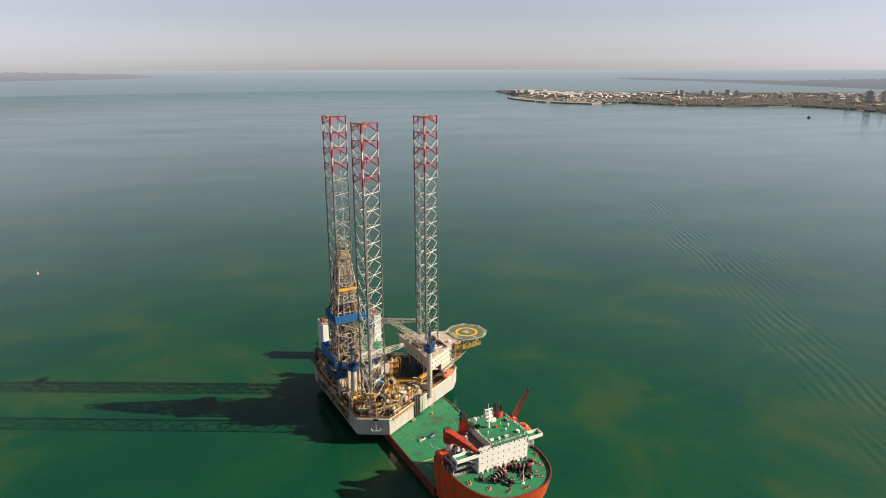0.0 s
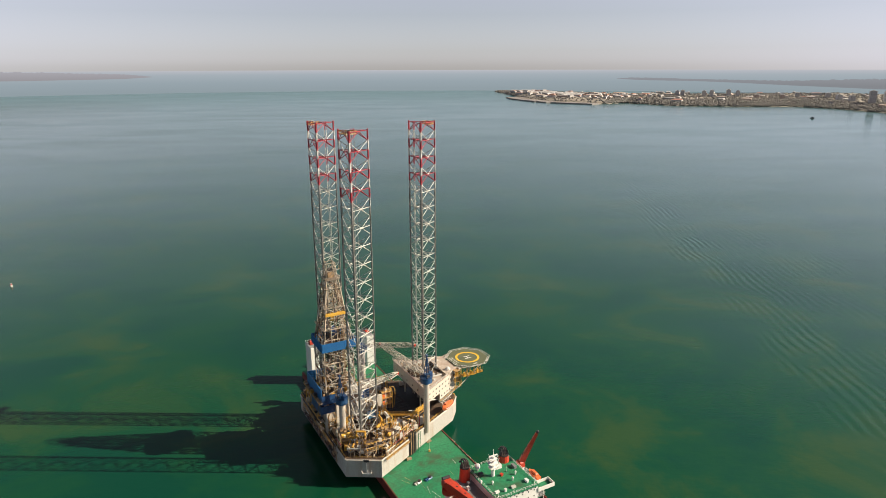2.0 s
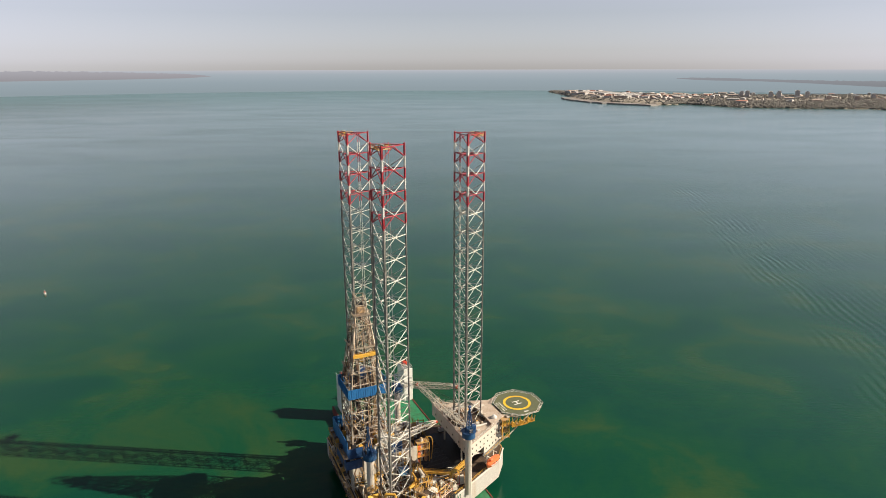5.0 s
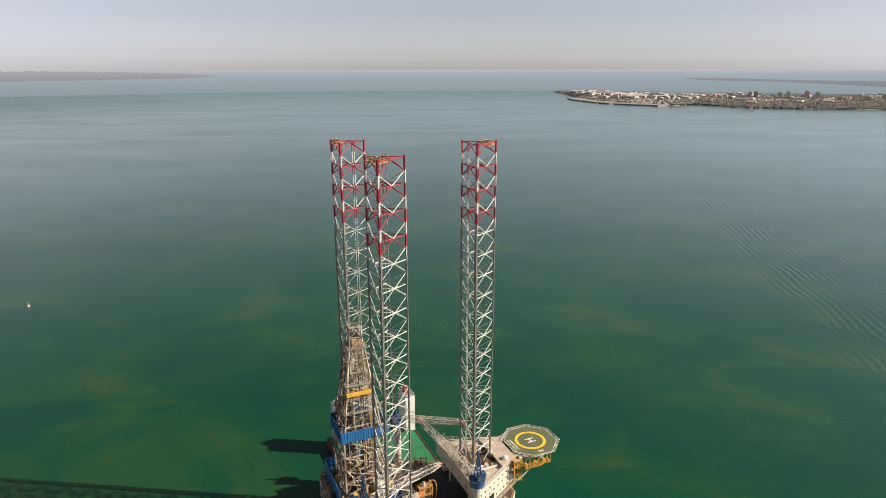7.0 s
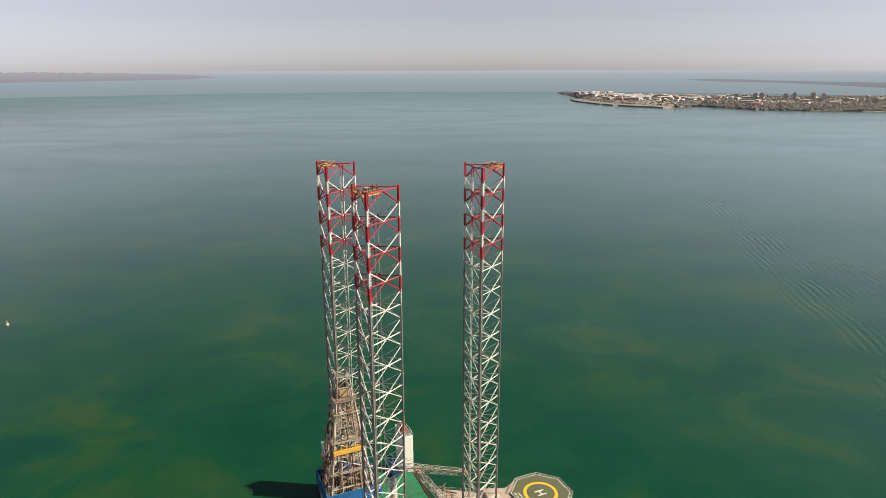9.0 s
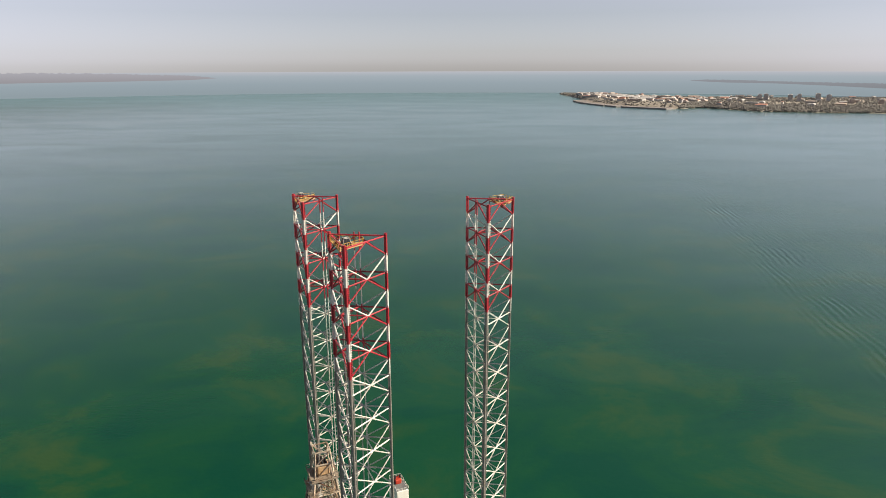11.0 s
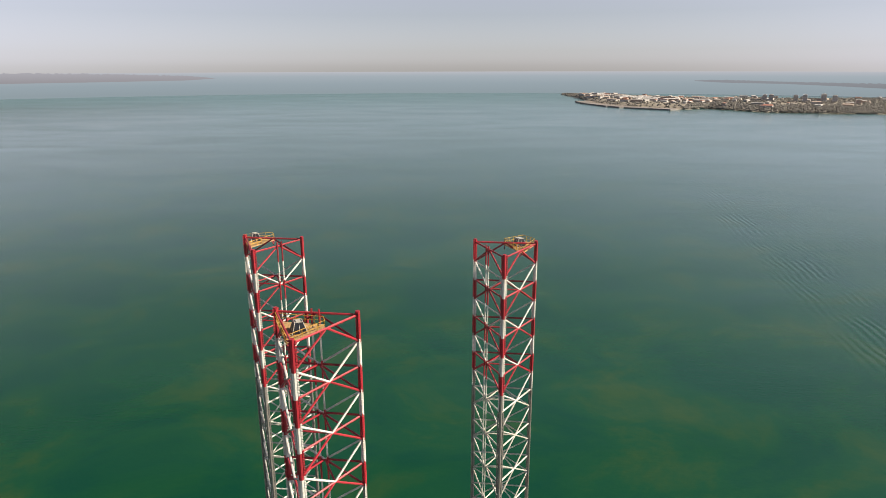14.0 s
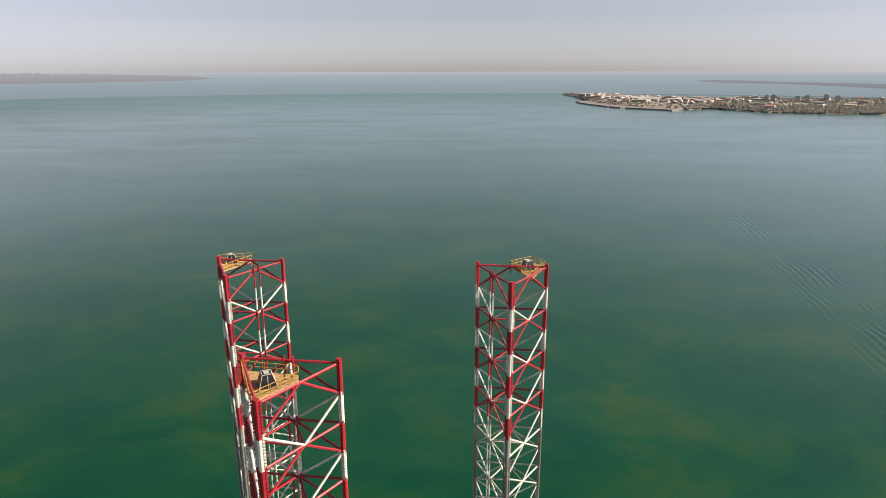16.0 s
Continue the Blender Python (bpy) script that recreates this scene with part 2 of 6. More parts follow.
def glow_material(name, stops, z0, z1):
    """Distance haze painted as glowing colour, by height between z0 and z1."""
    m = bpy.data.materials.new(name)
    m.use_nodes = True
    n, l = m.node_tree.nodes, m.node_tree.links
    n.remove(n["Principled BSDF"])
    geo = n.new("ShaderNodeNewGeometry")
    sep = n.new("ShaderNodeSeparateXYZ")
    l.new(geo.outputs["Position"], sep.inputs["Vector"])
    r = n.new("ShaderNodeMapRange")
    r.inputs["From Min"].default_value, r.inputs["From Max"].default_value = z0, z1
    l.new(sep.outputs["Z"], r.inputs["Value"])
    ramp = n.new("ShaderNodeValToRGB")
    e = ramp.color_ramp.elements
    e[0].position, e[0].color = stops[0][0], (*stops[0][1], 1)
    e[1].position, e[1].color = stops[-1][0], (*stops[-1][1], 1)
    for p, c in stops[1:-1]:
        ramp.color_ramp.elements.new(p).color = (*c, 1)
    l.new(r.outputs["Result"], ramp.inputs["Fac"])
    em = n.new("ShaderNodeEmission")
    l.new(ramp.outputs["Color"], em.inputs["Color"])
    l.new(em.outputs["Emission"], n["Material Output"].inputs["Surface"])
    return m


# ---- mesh helpers ----
def mesh_of(name, bm, mat):
    me = bpy.data.meshes.new(name)
    bm.normal_update()
    bm.to_mesh(me)
    bm.free()
    me.materials.append(mat)
    return me


def part(name, bm, mat, parent=None, label=""):
    ob = new(name, mesh_of(name, bm, mat))
    if parent is not None:
        ob.parent = parent
    if label:
        ob["label"] = label
    return ob


def thing(name, label, category, at=(0, 0, 0), turn=0.0, group="", kind=""):
    ob = new(name)
    ob.matrix_basis = pose(*at, 0, 0, turn)
    return tagged(ob, label, category, group, kind)


def box(bm, x0, x1, y0, y1, z0, z1):
    v = [bm.verts.new((x, y, z)) for z in (z0, z1) for y in (y0, y1) for x in (x0, x1)]
    for f in ((0, 2, 3, 1), (4, 5, 7, 6), (0, 1, 5, 4), (1, 3, 7, 5), (3, 2, 6, 7), (2, 0, 4, 6)):
        bm.faces.new([v[i] for i in f])
    return bm


def boxed(*args):
    return box(bmesh.new(), *args)


def bevelled(bm, width):
    bmesh.ops.bevel(bm, geom=bm.edges[:], offset=width, segments=1, affect="EDGES")
    return bm


def prism(bm, poly, z0, z1):
    a = [bm.verts.new((x, y, z0)) for x, y in poly]
    b = [bm.verts.new((x, y, z1)) for x, y in poly]
    n = len(poly)
    for i in range(n):
        bm.faces.new((a[i], a[(i + 1) % n], b[(i + 1) % n], b[i]))
    bm.faces.new(a[::-1])
    bm.faces.new(b)
    return bm


def tube(bm, p, q, r, sides=8, r2=None):
    p, q = Vector(p), Vector(q)
    r2 = r if r2 is None else r2
    d = (q - p).normalized()
    u = d.orthogonal().normalized()
    w = d.cross(u)
    a, b = [], []
    for i in range(sides):
        k = 2 * math.pi * i / sides
        o = u * math.cos(k) + w * math.sin(k)
        a.append(bm.verts.new(p + o * r))
        b.append(bm.verts.new(q + o * r2))
    for i in range(sides):
        j = (i + 1) % sides
        bm.faces.new((a[i], a[j], b[j], b[i]))
    bm.faces.new(a[::-1])
    bm.faces.new(b)
    return bm


def tubed(p, q, r, sides=8, r2=None):
    return tube(bmesh.new(), p, q, r, sides, r2)


BAR_MESHES = {}


def bar(name, p, q, r, mat, parent, sides=6, square=False):
    """One straight member between two points; members of equal length share a mesh."""
    p, q = Vector(p), Vector(q)
    d = q - p
    key = (round(d.length, 2), round(r, 3), mat.name, sides, square)
    if key not in BAR_MESHES:
        bm = boxed(-r, r, -r, r, 0, d.length) if square else tubed((0, 0, 0), (0, 0, d.length), r, sides)
        BAR_MESHES[key] = mesh_of(name, bm, mat)
    ob = new(name, BAR_MESHES[key])
    ob.parent = parent
    ob.matrix_basis = Matrix.Translation(p) @ d.to_track_quat("Z", "Y").to_matrix().to_4x4()
    return ob


def railing(parent, points, mat=YELLOW, height=1.1, gap=2.0, name="railing", r=0.045):
    """Posts and two rails along a line of points: one mesh a run."""
    for p, q in zip(points, points[1:]):
        p, q = Vector(p), Vector(q)
        if (q - p).length < 0.3:
            continue
        bm = bmesh.new()
        up = Vector((0, 0, height))
        for k in (0.5, 1.0):
            tube(bm, p + up * k, q + up * k, r, 4)
        count = max(1, round((q - p).length / gap))
        for i in range(count + 1):
            s = p.lerp(q, i / count)
            tube(bm, s, s + up, r * 1.1, 4)
        part(name, bm, mat, parent)


def sphere(bm, centre, r, squash=1.0, u=10, v=7):
    bmesh.ops.create_uvsphere(bm, u_segments=u, v_segments=v, radius=r, matrix=Matrix.Translation(centre) @ Matrix.Diagonal((1, 1, squash, 1)))
    return bm


# ---- sea, distance ----
MID = (-70.0, -190.0)
REACH = 4840.0


def polar(bearing, distance, z=0.0):
    a = radians(bearing)
    return (MID[0] + math.sin(a) * distance, MID[1] + math.cos(a) * distance, z)


def build_sea():
    bm = bmesh.new()
    rings = [0, 60, 150, 300, 600, 1200, 2400, REACH]
    prev = None
    for r in rings:
        if r == 0:
            cur = [bm.verts.new((MID[0], MID[1], 0))]
        else:
            cur = [bm.verts.new(polar(i * 5, r)) for i in range(72)]
        if prev and len(prev) == 1:
            for i in range(72):
                bm.faces.new((prev[0], cur[(i + 1) % 72], cur[i]))
        elif prev:
            for i in range(72):
                j = (i + 1) % 72
                bm.faces.new((prev[i], prev[j], cur[j], cur[i]))
        prev = cur
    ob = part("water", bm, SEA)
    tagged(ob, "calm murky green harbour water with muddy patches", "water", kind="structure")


build_sea()
HORIZON = 183 - REACH * math.tan(radians(0.41))


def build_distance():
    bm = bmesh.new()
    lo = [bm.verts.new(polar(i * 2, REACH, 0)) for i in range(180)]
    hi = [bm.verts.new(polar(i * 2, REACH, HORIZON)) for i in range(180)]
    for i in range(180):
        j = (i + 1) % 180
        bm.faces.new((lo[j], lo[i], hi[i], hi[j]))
    # far sea glows without a lamp; its haze is painted, paler upwards
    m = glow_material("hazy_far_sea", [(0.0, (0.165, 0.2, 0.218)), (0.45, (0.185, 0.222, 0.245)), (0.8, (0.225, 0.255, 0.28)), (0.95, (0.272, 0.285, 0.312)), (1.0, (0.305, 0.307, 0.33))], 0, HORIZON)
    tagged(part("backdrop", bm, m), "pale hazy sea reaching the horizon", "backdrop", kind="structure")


build_distance()


def far_shore(name, label, rows, mat, seed):
    """A far low shoreline: rows of (bearing, foot angle, top angle) in degrees below level, seen from 183 m up."""
    rnd = random.Random(seed)
    bm = bmesh.new()
    d = REACH - 25
    prev = None
    for (b0, f0, t0), (b1, f1, t1) in zip(rows, rows[1:]):
        steps = max(1, int(abs(b1 - b0) / 0.12))
        for i in range(steps + 1):
            k = i / steps
            b, fo, to = b0 + (b1 - b0) * k, f0 + (f1 - f0) * k, t0 + (t1 - t0) * k
            zf, zt = 183 - d * math.tan(radians(fo)), 183 - d * math.tan(radians(to))
            zt += rnd.uniform(-0.09, 0.09) * (zt - zf)
            cur = [bm.verts.new(polar(b, d, zf)), bm.verts.new(polar(b, d, zt)), bm.verts.new(polar(b, d + 12, zt)), bm.verts.new(polar(b, d + 12, zf))]
            if prev:
                for a in range(4):
                    c = (a + 1) % 4
                    bm.faces.new((prev[a], prev[c], cur[c], cur[a]))
            prev = cur
    tagged(part(name, bm, mat), label, "coast", kind="structure")


# aerial haze is painted into these glowing land colours, paler upwards
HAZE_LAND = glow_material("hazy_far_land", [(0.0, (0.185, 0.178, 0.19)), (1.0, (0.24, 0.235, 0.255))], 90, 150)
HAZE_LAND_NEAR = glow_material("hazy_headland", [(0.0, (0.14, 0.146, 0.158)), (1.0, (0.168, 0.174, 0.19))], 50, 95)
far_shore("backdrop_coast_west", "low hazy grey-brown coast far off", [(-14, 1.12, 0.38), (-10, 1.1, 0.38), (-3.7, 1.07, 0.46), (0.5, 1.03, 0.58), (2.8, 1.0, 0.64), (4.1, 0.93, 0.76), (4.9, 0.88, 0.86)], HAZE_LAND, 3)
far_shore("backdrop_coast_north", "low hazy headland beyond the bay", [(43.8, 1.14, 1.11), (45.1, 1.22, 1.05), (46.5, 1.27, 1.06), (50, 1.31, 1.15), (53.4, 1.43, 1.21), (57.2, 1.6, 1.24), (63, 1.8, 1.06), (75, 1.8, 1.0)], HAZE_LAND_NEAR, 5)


# ---- the town on its peninsula ----
SHORE = [(2476, 3660), (2260, 3150), (2033, 2683), (1983, 2370), (2078, 2124), (2227, 2142), (2252, 1842), (2446, 1662), (2650, 1527), (2660, 1330), (2554, 1077), (2600, 500), (2700, -300)]
BACK = [(2540, 3690), (2560, 3250), (2640, 2950), (2720, 2800), (2900, 2700), (3050, 2600), (3150, 2500), (3350, 2400), (3600, 2300), (4000, 2150), (4150, 1500), (4200, 600), (4300, -300)]


def lerp2(a, b, k):
    return (a[0] + (b[0] - a[0]) * k, a[1] + (b[1] - a[1]) * k)


def along(line, s):
    s = min(max(s, 0), 0.9999) * (len(line) - 1)
    i = int(s)
    return lerp2(line[i], line[i + 1], s - i)


def land_point(s, w):
    """s along the peninsula from its tip, w from the near shore to the far one."""
    x, y = lerp2(along(SHORE, s), along(BACK, s), w)
    rise = min(1.0, min(w, 1 - w) * 7) * min(1.0, s * 9 + 0.1)
    return x, y, 3.0 + rise * 15.0 + 3.0 * noise.noise((x * 0.004, y * 0.004, 0)) * rise


def build_town():
    rnd = random.Random(8)
    bm = bmesh.new()
    ns, nw = 96, 14
    grid = []
    for i in range(ns + 1):
        row = []
        for j in range(nw + 1):
            x, y, z = land_point(i / ns, j / nw)
            if j in (0, nw):
                z = -2
                x += rnd.uniform(-12, 12)
                y += rnd.uniform(-12, 12)
            row.append(bm.verts.new((x, y, z)))
        grid.append(row)
    for i in range(ns):
        for j in range(nw):
            bm.faces.new((grid[i][j], grid[i + 1][j], grid[i + 1][j + 1], grid[i][j + 1]))
    tagged(part("ground", bm, LAND), "low grassy peninsula with scrub and streets", "ground", kind="structure")
    # tree cover: thousands of small irregular clumps
    verts, faces = [], []
    for k in range(15000):
        s, w = rnd.random() ** 0.9, rnd.uniform(0.015, 0.99)
        if rnd.random() < 0.45:
            w = rnd.uniform(0.01, 0.2)
        if s < 0.34 and w < 0.36 and rnd.random() < 0.9:
            continue
        x, y, z = land_point(s, w)
        r, h = rnd.uniform(3.5, 8), rnd.uniform(3, 6.5)
        base = len(verts)
        sides = 5
        turn = rnd.random() * 6
        for lev, (rr, hh) in enumerate(((0.75, 0.0), (1.0, 0.45), (0.55, 0.85))):
            for i in range(sides):
                a = turn + lev * 0.5 + 6.283 * i / sides
                q = r * rr * rnd.uniform(0.7, 1.25)
                verts.append((x + math.cos(a) * q, y + math.sin(a) * q, z - 1 + h * hh * rnd.uniform(0.85, 1.15)))
        verts.append((x + rnd.uniform(-2, 2), y, z + h))
        for lev in range(2):
            for i in range(sides):
                j = (i + 1) % sides
                a, b = base + lev * sides, base + (lev + 1) * sides
                faces.append((a + i, a + j, b + j, b + i))
        for i in range(sides):
            faces.append((base + 10 + i, base + 10 + (i + 1) % sides, base + 15))
    me = bpy.data.meshes.new("trees")
    me.from_pydata(verts, [], faces)
    me.materials.append(FOLIAGE)
    tagged(new("trees", me), "dull green coastal trees and mangroves covering the peninsula", "trees", kind="stuff")


build_town()


def town_building(x, y, z, w, d, h, turn, mat, roof_mat, storeys):
    t = thing("town_building", "pale low town building among trees" if h < 16 else "pale multi-storey apartment block", "building", (x, y, z - 2), turn, group="town buildings")
    part("wall", bevelled(boxed(-w / 2, w / 2, -d / 2, d / 2, 0, h + 2), 0.15), mat, t)
    bm = bmesh.new()
    if storeys > 3:
        box(bm, -w / 2 - 0.4, w / 2 + 0.4, -d / 2 - 0.4, d / 2 + 0.4, h + 2.004, h + 2.9)
        box(bm, -w / 6, w / 6, -d / 5, d / 5, h + 2.9, h + 5.5)
    else:
        a = [bm.verts.new((sx * (w / 2 + 0.6), sy * (d / 2 + 0.6), h + 2.004)) for sx, sy in ((-1, -1), (1, -1), (1, 1), (-1, 1))]
        r = [bm.verts.new((-w / 2 + 1, 0, h + 2 + d * 0.13)), bm.verts.new((w / 2 - 1, 0, h + 2 + d * 0.13))]
        for f in ((a[0], a[1], r[1], r[0]), (a[2], a[3], r[0], r[1]), (a[1], a[2], r[1]), (a[3], a[0], r[0]), (a[3], a[2], a[1], a[0])):
            bm.faces.new(f)
    part("roof", bm, roof_mat, t)
    if storeys > 3:
        for f in range(storeys):
            zz = 3.0 + f * (h - 1.5) / storeys
            part("window_band", boxed(-w / 2 * 0.9, w / 2 * 0.9, -d / 2 - 0.12, -d / 2 + 0.3, zz, zz + 1.1), TOWN_GLASS, t)
            part("window_band", boxed(-w / 2 - 0.12, -w / 2 + 0.3, -d / 2 * 0.85, d / 2 * 0.85, zz, zz + 1.1), TOWN_GLASS, t)
    return t


def build_buildings():
    rnd = random.Random(21)
    for k in range(230):
        s = rnd.uniform(0.06, 0.97)
        w = rnd.uniform(0.08, 0.9)
        if k < 80:
            s, w = rnd.uniform(0.05, 0.36), rnd.uniform(0.12, 0.8)
        x, y, z = land_point(s, w)
        mat = TOWN_WHITE if rnd.random() < 0.68 else TOWN_TAN
        town_building(x, y, z + 1.5, rnd.uniform(18, 60), rnd.uniform(10, 22), rnd.uniform(5, 9), 35 + rnd.choice((0, 90)) + rnd.uniform(-12, 12), mat, rnd.choice((TOWN_WHITE, TOWN_WHITE, TOWN_RED, TOWN_TAN)), 2)
    for s, w, wide, deep, high in ((0.49, 0.55, 34, 20, 30), (0.475, 0.6, 24, 20, 26), (0.53, 0.6, 40, 20, 28), (0.545, 0.5, 22, 18, 33), (0.575, 0.6, 46, 22, 34), (0.59, 0.5, 26, 20, 30), (0.66, 0.3, 30, 18, 20), (0.75, 0.3, 60, 20, 24), (0.765, 0.22, 45, 20, 26), (0.79, 0.18, 28, 24, 52), (0.8, 0.3, 26, 20, 45), (0.735, 0.45, 36, 20, 22), (0.69, 0.5, 30, 20, 22), (0.62, 0.35, 40, 20, 18)):
        x, y, z = land_point(s, w)
        town_building(x, y, z, wide, deep, high, 40, TOWN_WHITE if high > 21 else TOWN_TAN, TOWN_WHITE, max(4, int(high / 3.4)))
    # wharf along the near shore
    x, y, z = land_point(0.27, 0.3)
    town_building(2343, 2497, z, 75, 30, 17, 118, TOWN_TAN, TOWN_TAN, 5)
    for i in range(14):
        x, y, z = land_point(0.13 + 0.012 * i, 0.36 + 0.2 * ((i * 7) % 5) / 5)
        town_building(x, y, z + 1, 70, 24, 8, 118 + (i % 3) * 4, TOWN_WHITE, TOWN_WHITE, 2)
    wharf = thing("wharf", "long grey concrete wharf edging the peninsula", "wharf")
    prev = None
    for i in range(9):
        x, y = along(SHORE, 0.14 + 0.19 * i / 8)
        if prev:
            a = math.atan2(y - prev[1], x - prev[0])
            nx, ny = math.sin(a) * 16, -math.cos(a) * 16
            part("quay", prism(bmesh.new(), [prev, (x, y), (x + nx, y + ny), (prev[0] + nx, prev[1] + ny)], -1, 6), ROCK, wharf)
            nx, ny = nx * 5, ny * 5
            part("apron", prism(bmesh.new(), [(prev[0] + nx * 0.2, prev[1] + ny * 0.2), (x + nx * 0.2, y + ny * 0.2), (x + nx, y + ny), (prev[0] + nx, prev[1] + ny)], -1, 5.6), APRON, wharf, "pale concrete apron behind the quay")
        prev = (x, y)


build_buildings()


def build_buoy(x, y):
    t = thing("buoy", "small white and red navigation buoy afloat", "buoy", (x, y, 0))
    part("float", tubed((0, 0, -0.5), (0, 0, 1.2), 1.0, 12), WHITE, t)
    part("tower", tubed((0, 0, 1.2), (0, 0, 2.6), 0.6, 6, 0.3), RED, t)
    part("lantern", tubed((0, 0, 2.6), (0, 0, 3.2), 0.35, 8), WHITE, t)


build_buoy(-181.7, 362.3)


def build_workboat(x, y):
    t = thing("workboat", "small dark workboat anchored off the town", "boat", (x, y, 0), 60)
    part("hull", prism(bmesh.new(), [(-9, -3), (6, -3), (10, 0), (6, 3), (-9, 3)], -0.5, 2.2), DARK, t)
    part("wheelhouse", bevelled(boxed(-5, 2, -2.2, 2.2, 2.2, 6.5), 0.4), DARK, t)


build_workboat(2105, 1099)


# ---- heavy-lift ship: keel along y, bow towards -y ----
SHIP_X, SHIP_HALF = 7.2, 21.3
DECK_Z, CASTLE_Z = 4.0, 19.0


def bow_outline(y_aft, grow=0.0, y_tip=-128.0, blunt=2.6):
    """Outline of the fore part from port aft round the bow to starboard aft."""
    pts = []
    start = -98.0
    for i in range(25):
        a = math.pi * i / 24
        x = SHIP_X - (SHIP_HALF + grow) * math.copysign(abs(math.cos(a)) ** (2 / blunt), math.cos(a))
        y = start + (y_tip - grow - start) * math.sin(a) ** (2 / blunt)
        pts.append((x, y))
    return [(SHIP_X - SHIP_HALF - grow, y_aft)] + pts + [(SHIP_X + SHIP_HALF + grow, y_aft)]


def build_ship():
    ship = thing("heavy_lift_ship", "orange-hulled heavy-lift ship with a wide green cargo deck", "ship")
    x0, x1 = SHIP_X - SHIP_HALF, SHIP_X + SHIP_HALF
    part("hull", boxed(x0, x1, -88, 78, -3, DECK_Z - 0.05), LOWER_HULL, ship, "dark red lower hull side")
    part("cargo_deck", boxed(x0 + 0.15, x1 - 0.15, -88, 77.9, DECK_Z - 0.05, DECK_Z), GREEN_DECK, ship, "green painted steel cargo deck")
    # plating seams and welded lines across the deck
    for i in range(16):
        y = -82 + i * 10.2
        part("deck_seam", boxed(x0 + 0.3, x1 - 0.3, y, y + 0.22, DECK_Z, DECK_Z + 0.05), GREEN_DECK, ship)
    for x in (x0 + 0.35, x1 - 0.35):
        part("deck_edge_bar", boxed(x - 0.2, x + 0.2, -87, 77, DECK_Z, DECK_Z + 0.35), LOWER_HULL, ship)
    for i in range(44):
        y = -84 + i * 1.25
        part("edge_stanchion", boxed(x1 - 0.55, x1 - 0.35, y, y + 0.25, DECK_Z + 0.35, DECK_Z + 0.5 + 0.5 * ((i * 7) % 4) / 3), PALE_STEEL if i % 3 else TAN, ship)
    part("painted_line", boxed(x0 + 0.6, x0 + 13.5, -68.5, -68.1, DECK_Z + 0.05, DECK_Z + 0.06), PAD_YELLOW, ship)
    # forecastle, flared towards the deck edge
    bm = bmesh.new()
    rings = []
    for z, grow, tip in ((-3, -2.0, -119.0), (3, -1.2, -121.5), (11, -0.3, -125.0), (CASTLE_Z + 1.1, 0.0, -128.0)):
        rings.append([bm.verts.new((x, y, z)) for x, y in bow_outline(-88.0, grow if z < CASTLE_Z else 0.0, tip)])
    for a, b in zip(rings, rings[1:]):
        for i in range(len(a) - 1):
            bm.faces.new((a[i], a[i + 1], b[i + 1], b[i]))
        bm.faces.new((a[-1], a[0], b[0], b[-1]))
    part("forecastle_shell", bm, ORANGE, ship, "bright orange flared bow plating")
    part("forecastle_deck", prism(bmesh.new(), bow_outline(-88.0, -0.25, -127.6), CASTLE_Z - 0.3, CASTLE_Z), GREEN_DECK, ship, "green forecastle deck")
    bm = bmesh.new()
    out, inn = bow_outline(-100, 0.02), bow_outline(-100, -0.32, -127.5)
    for z in (CASTLE_Z + 1.1,):
        vo = [bm.verts.new((x, y, z)) for x, y in out]
        vi = [bm.verts.new((x, y, z + 0.02)) for x, y in inn]
        vl = [bm.verts.new((x, y, CASTLE_Z)) for x, y in inn]
        for i in range(len(out) - 1):
            bm.faces.new((vo[i], vo[i + 1], vi[i + 1], vi[i]))
            bm.faces.new((vi[i], vi[i + 1], vl[i + 1], vl[i]))
    part("bulwark", bm, LOWER_HULL, ship, "dark red inner face of the bow bulwark")
    return ship


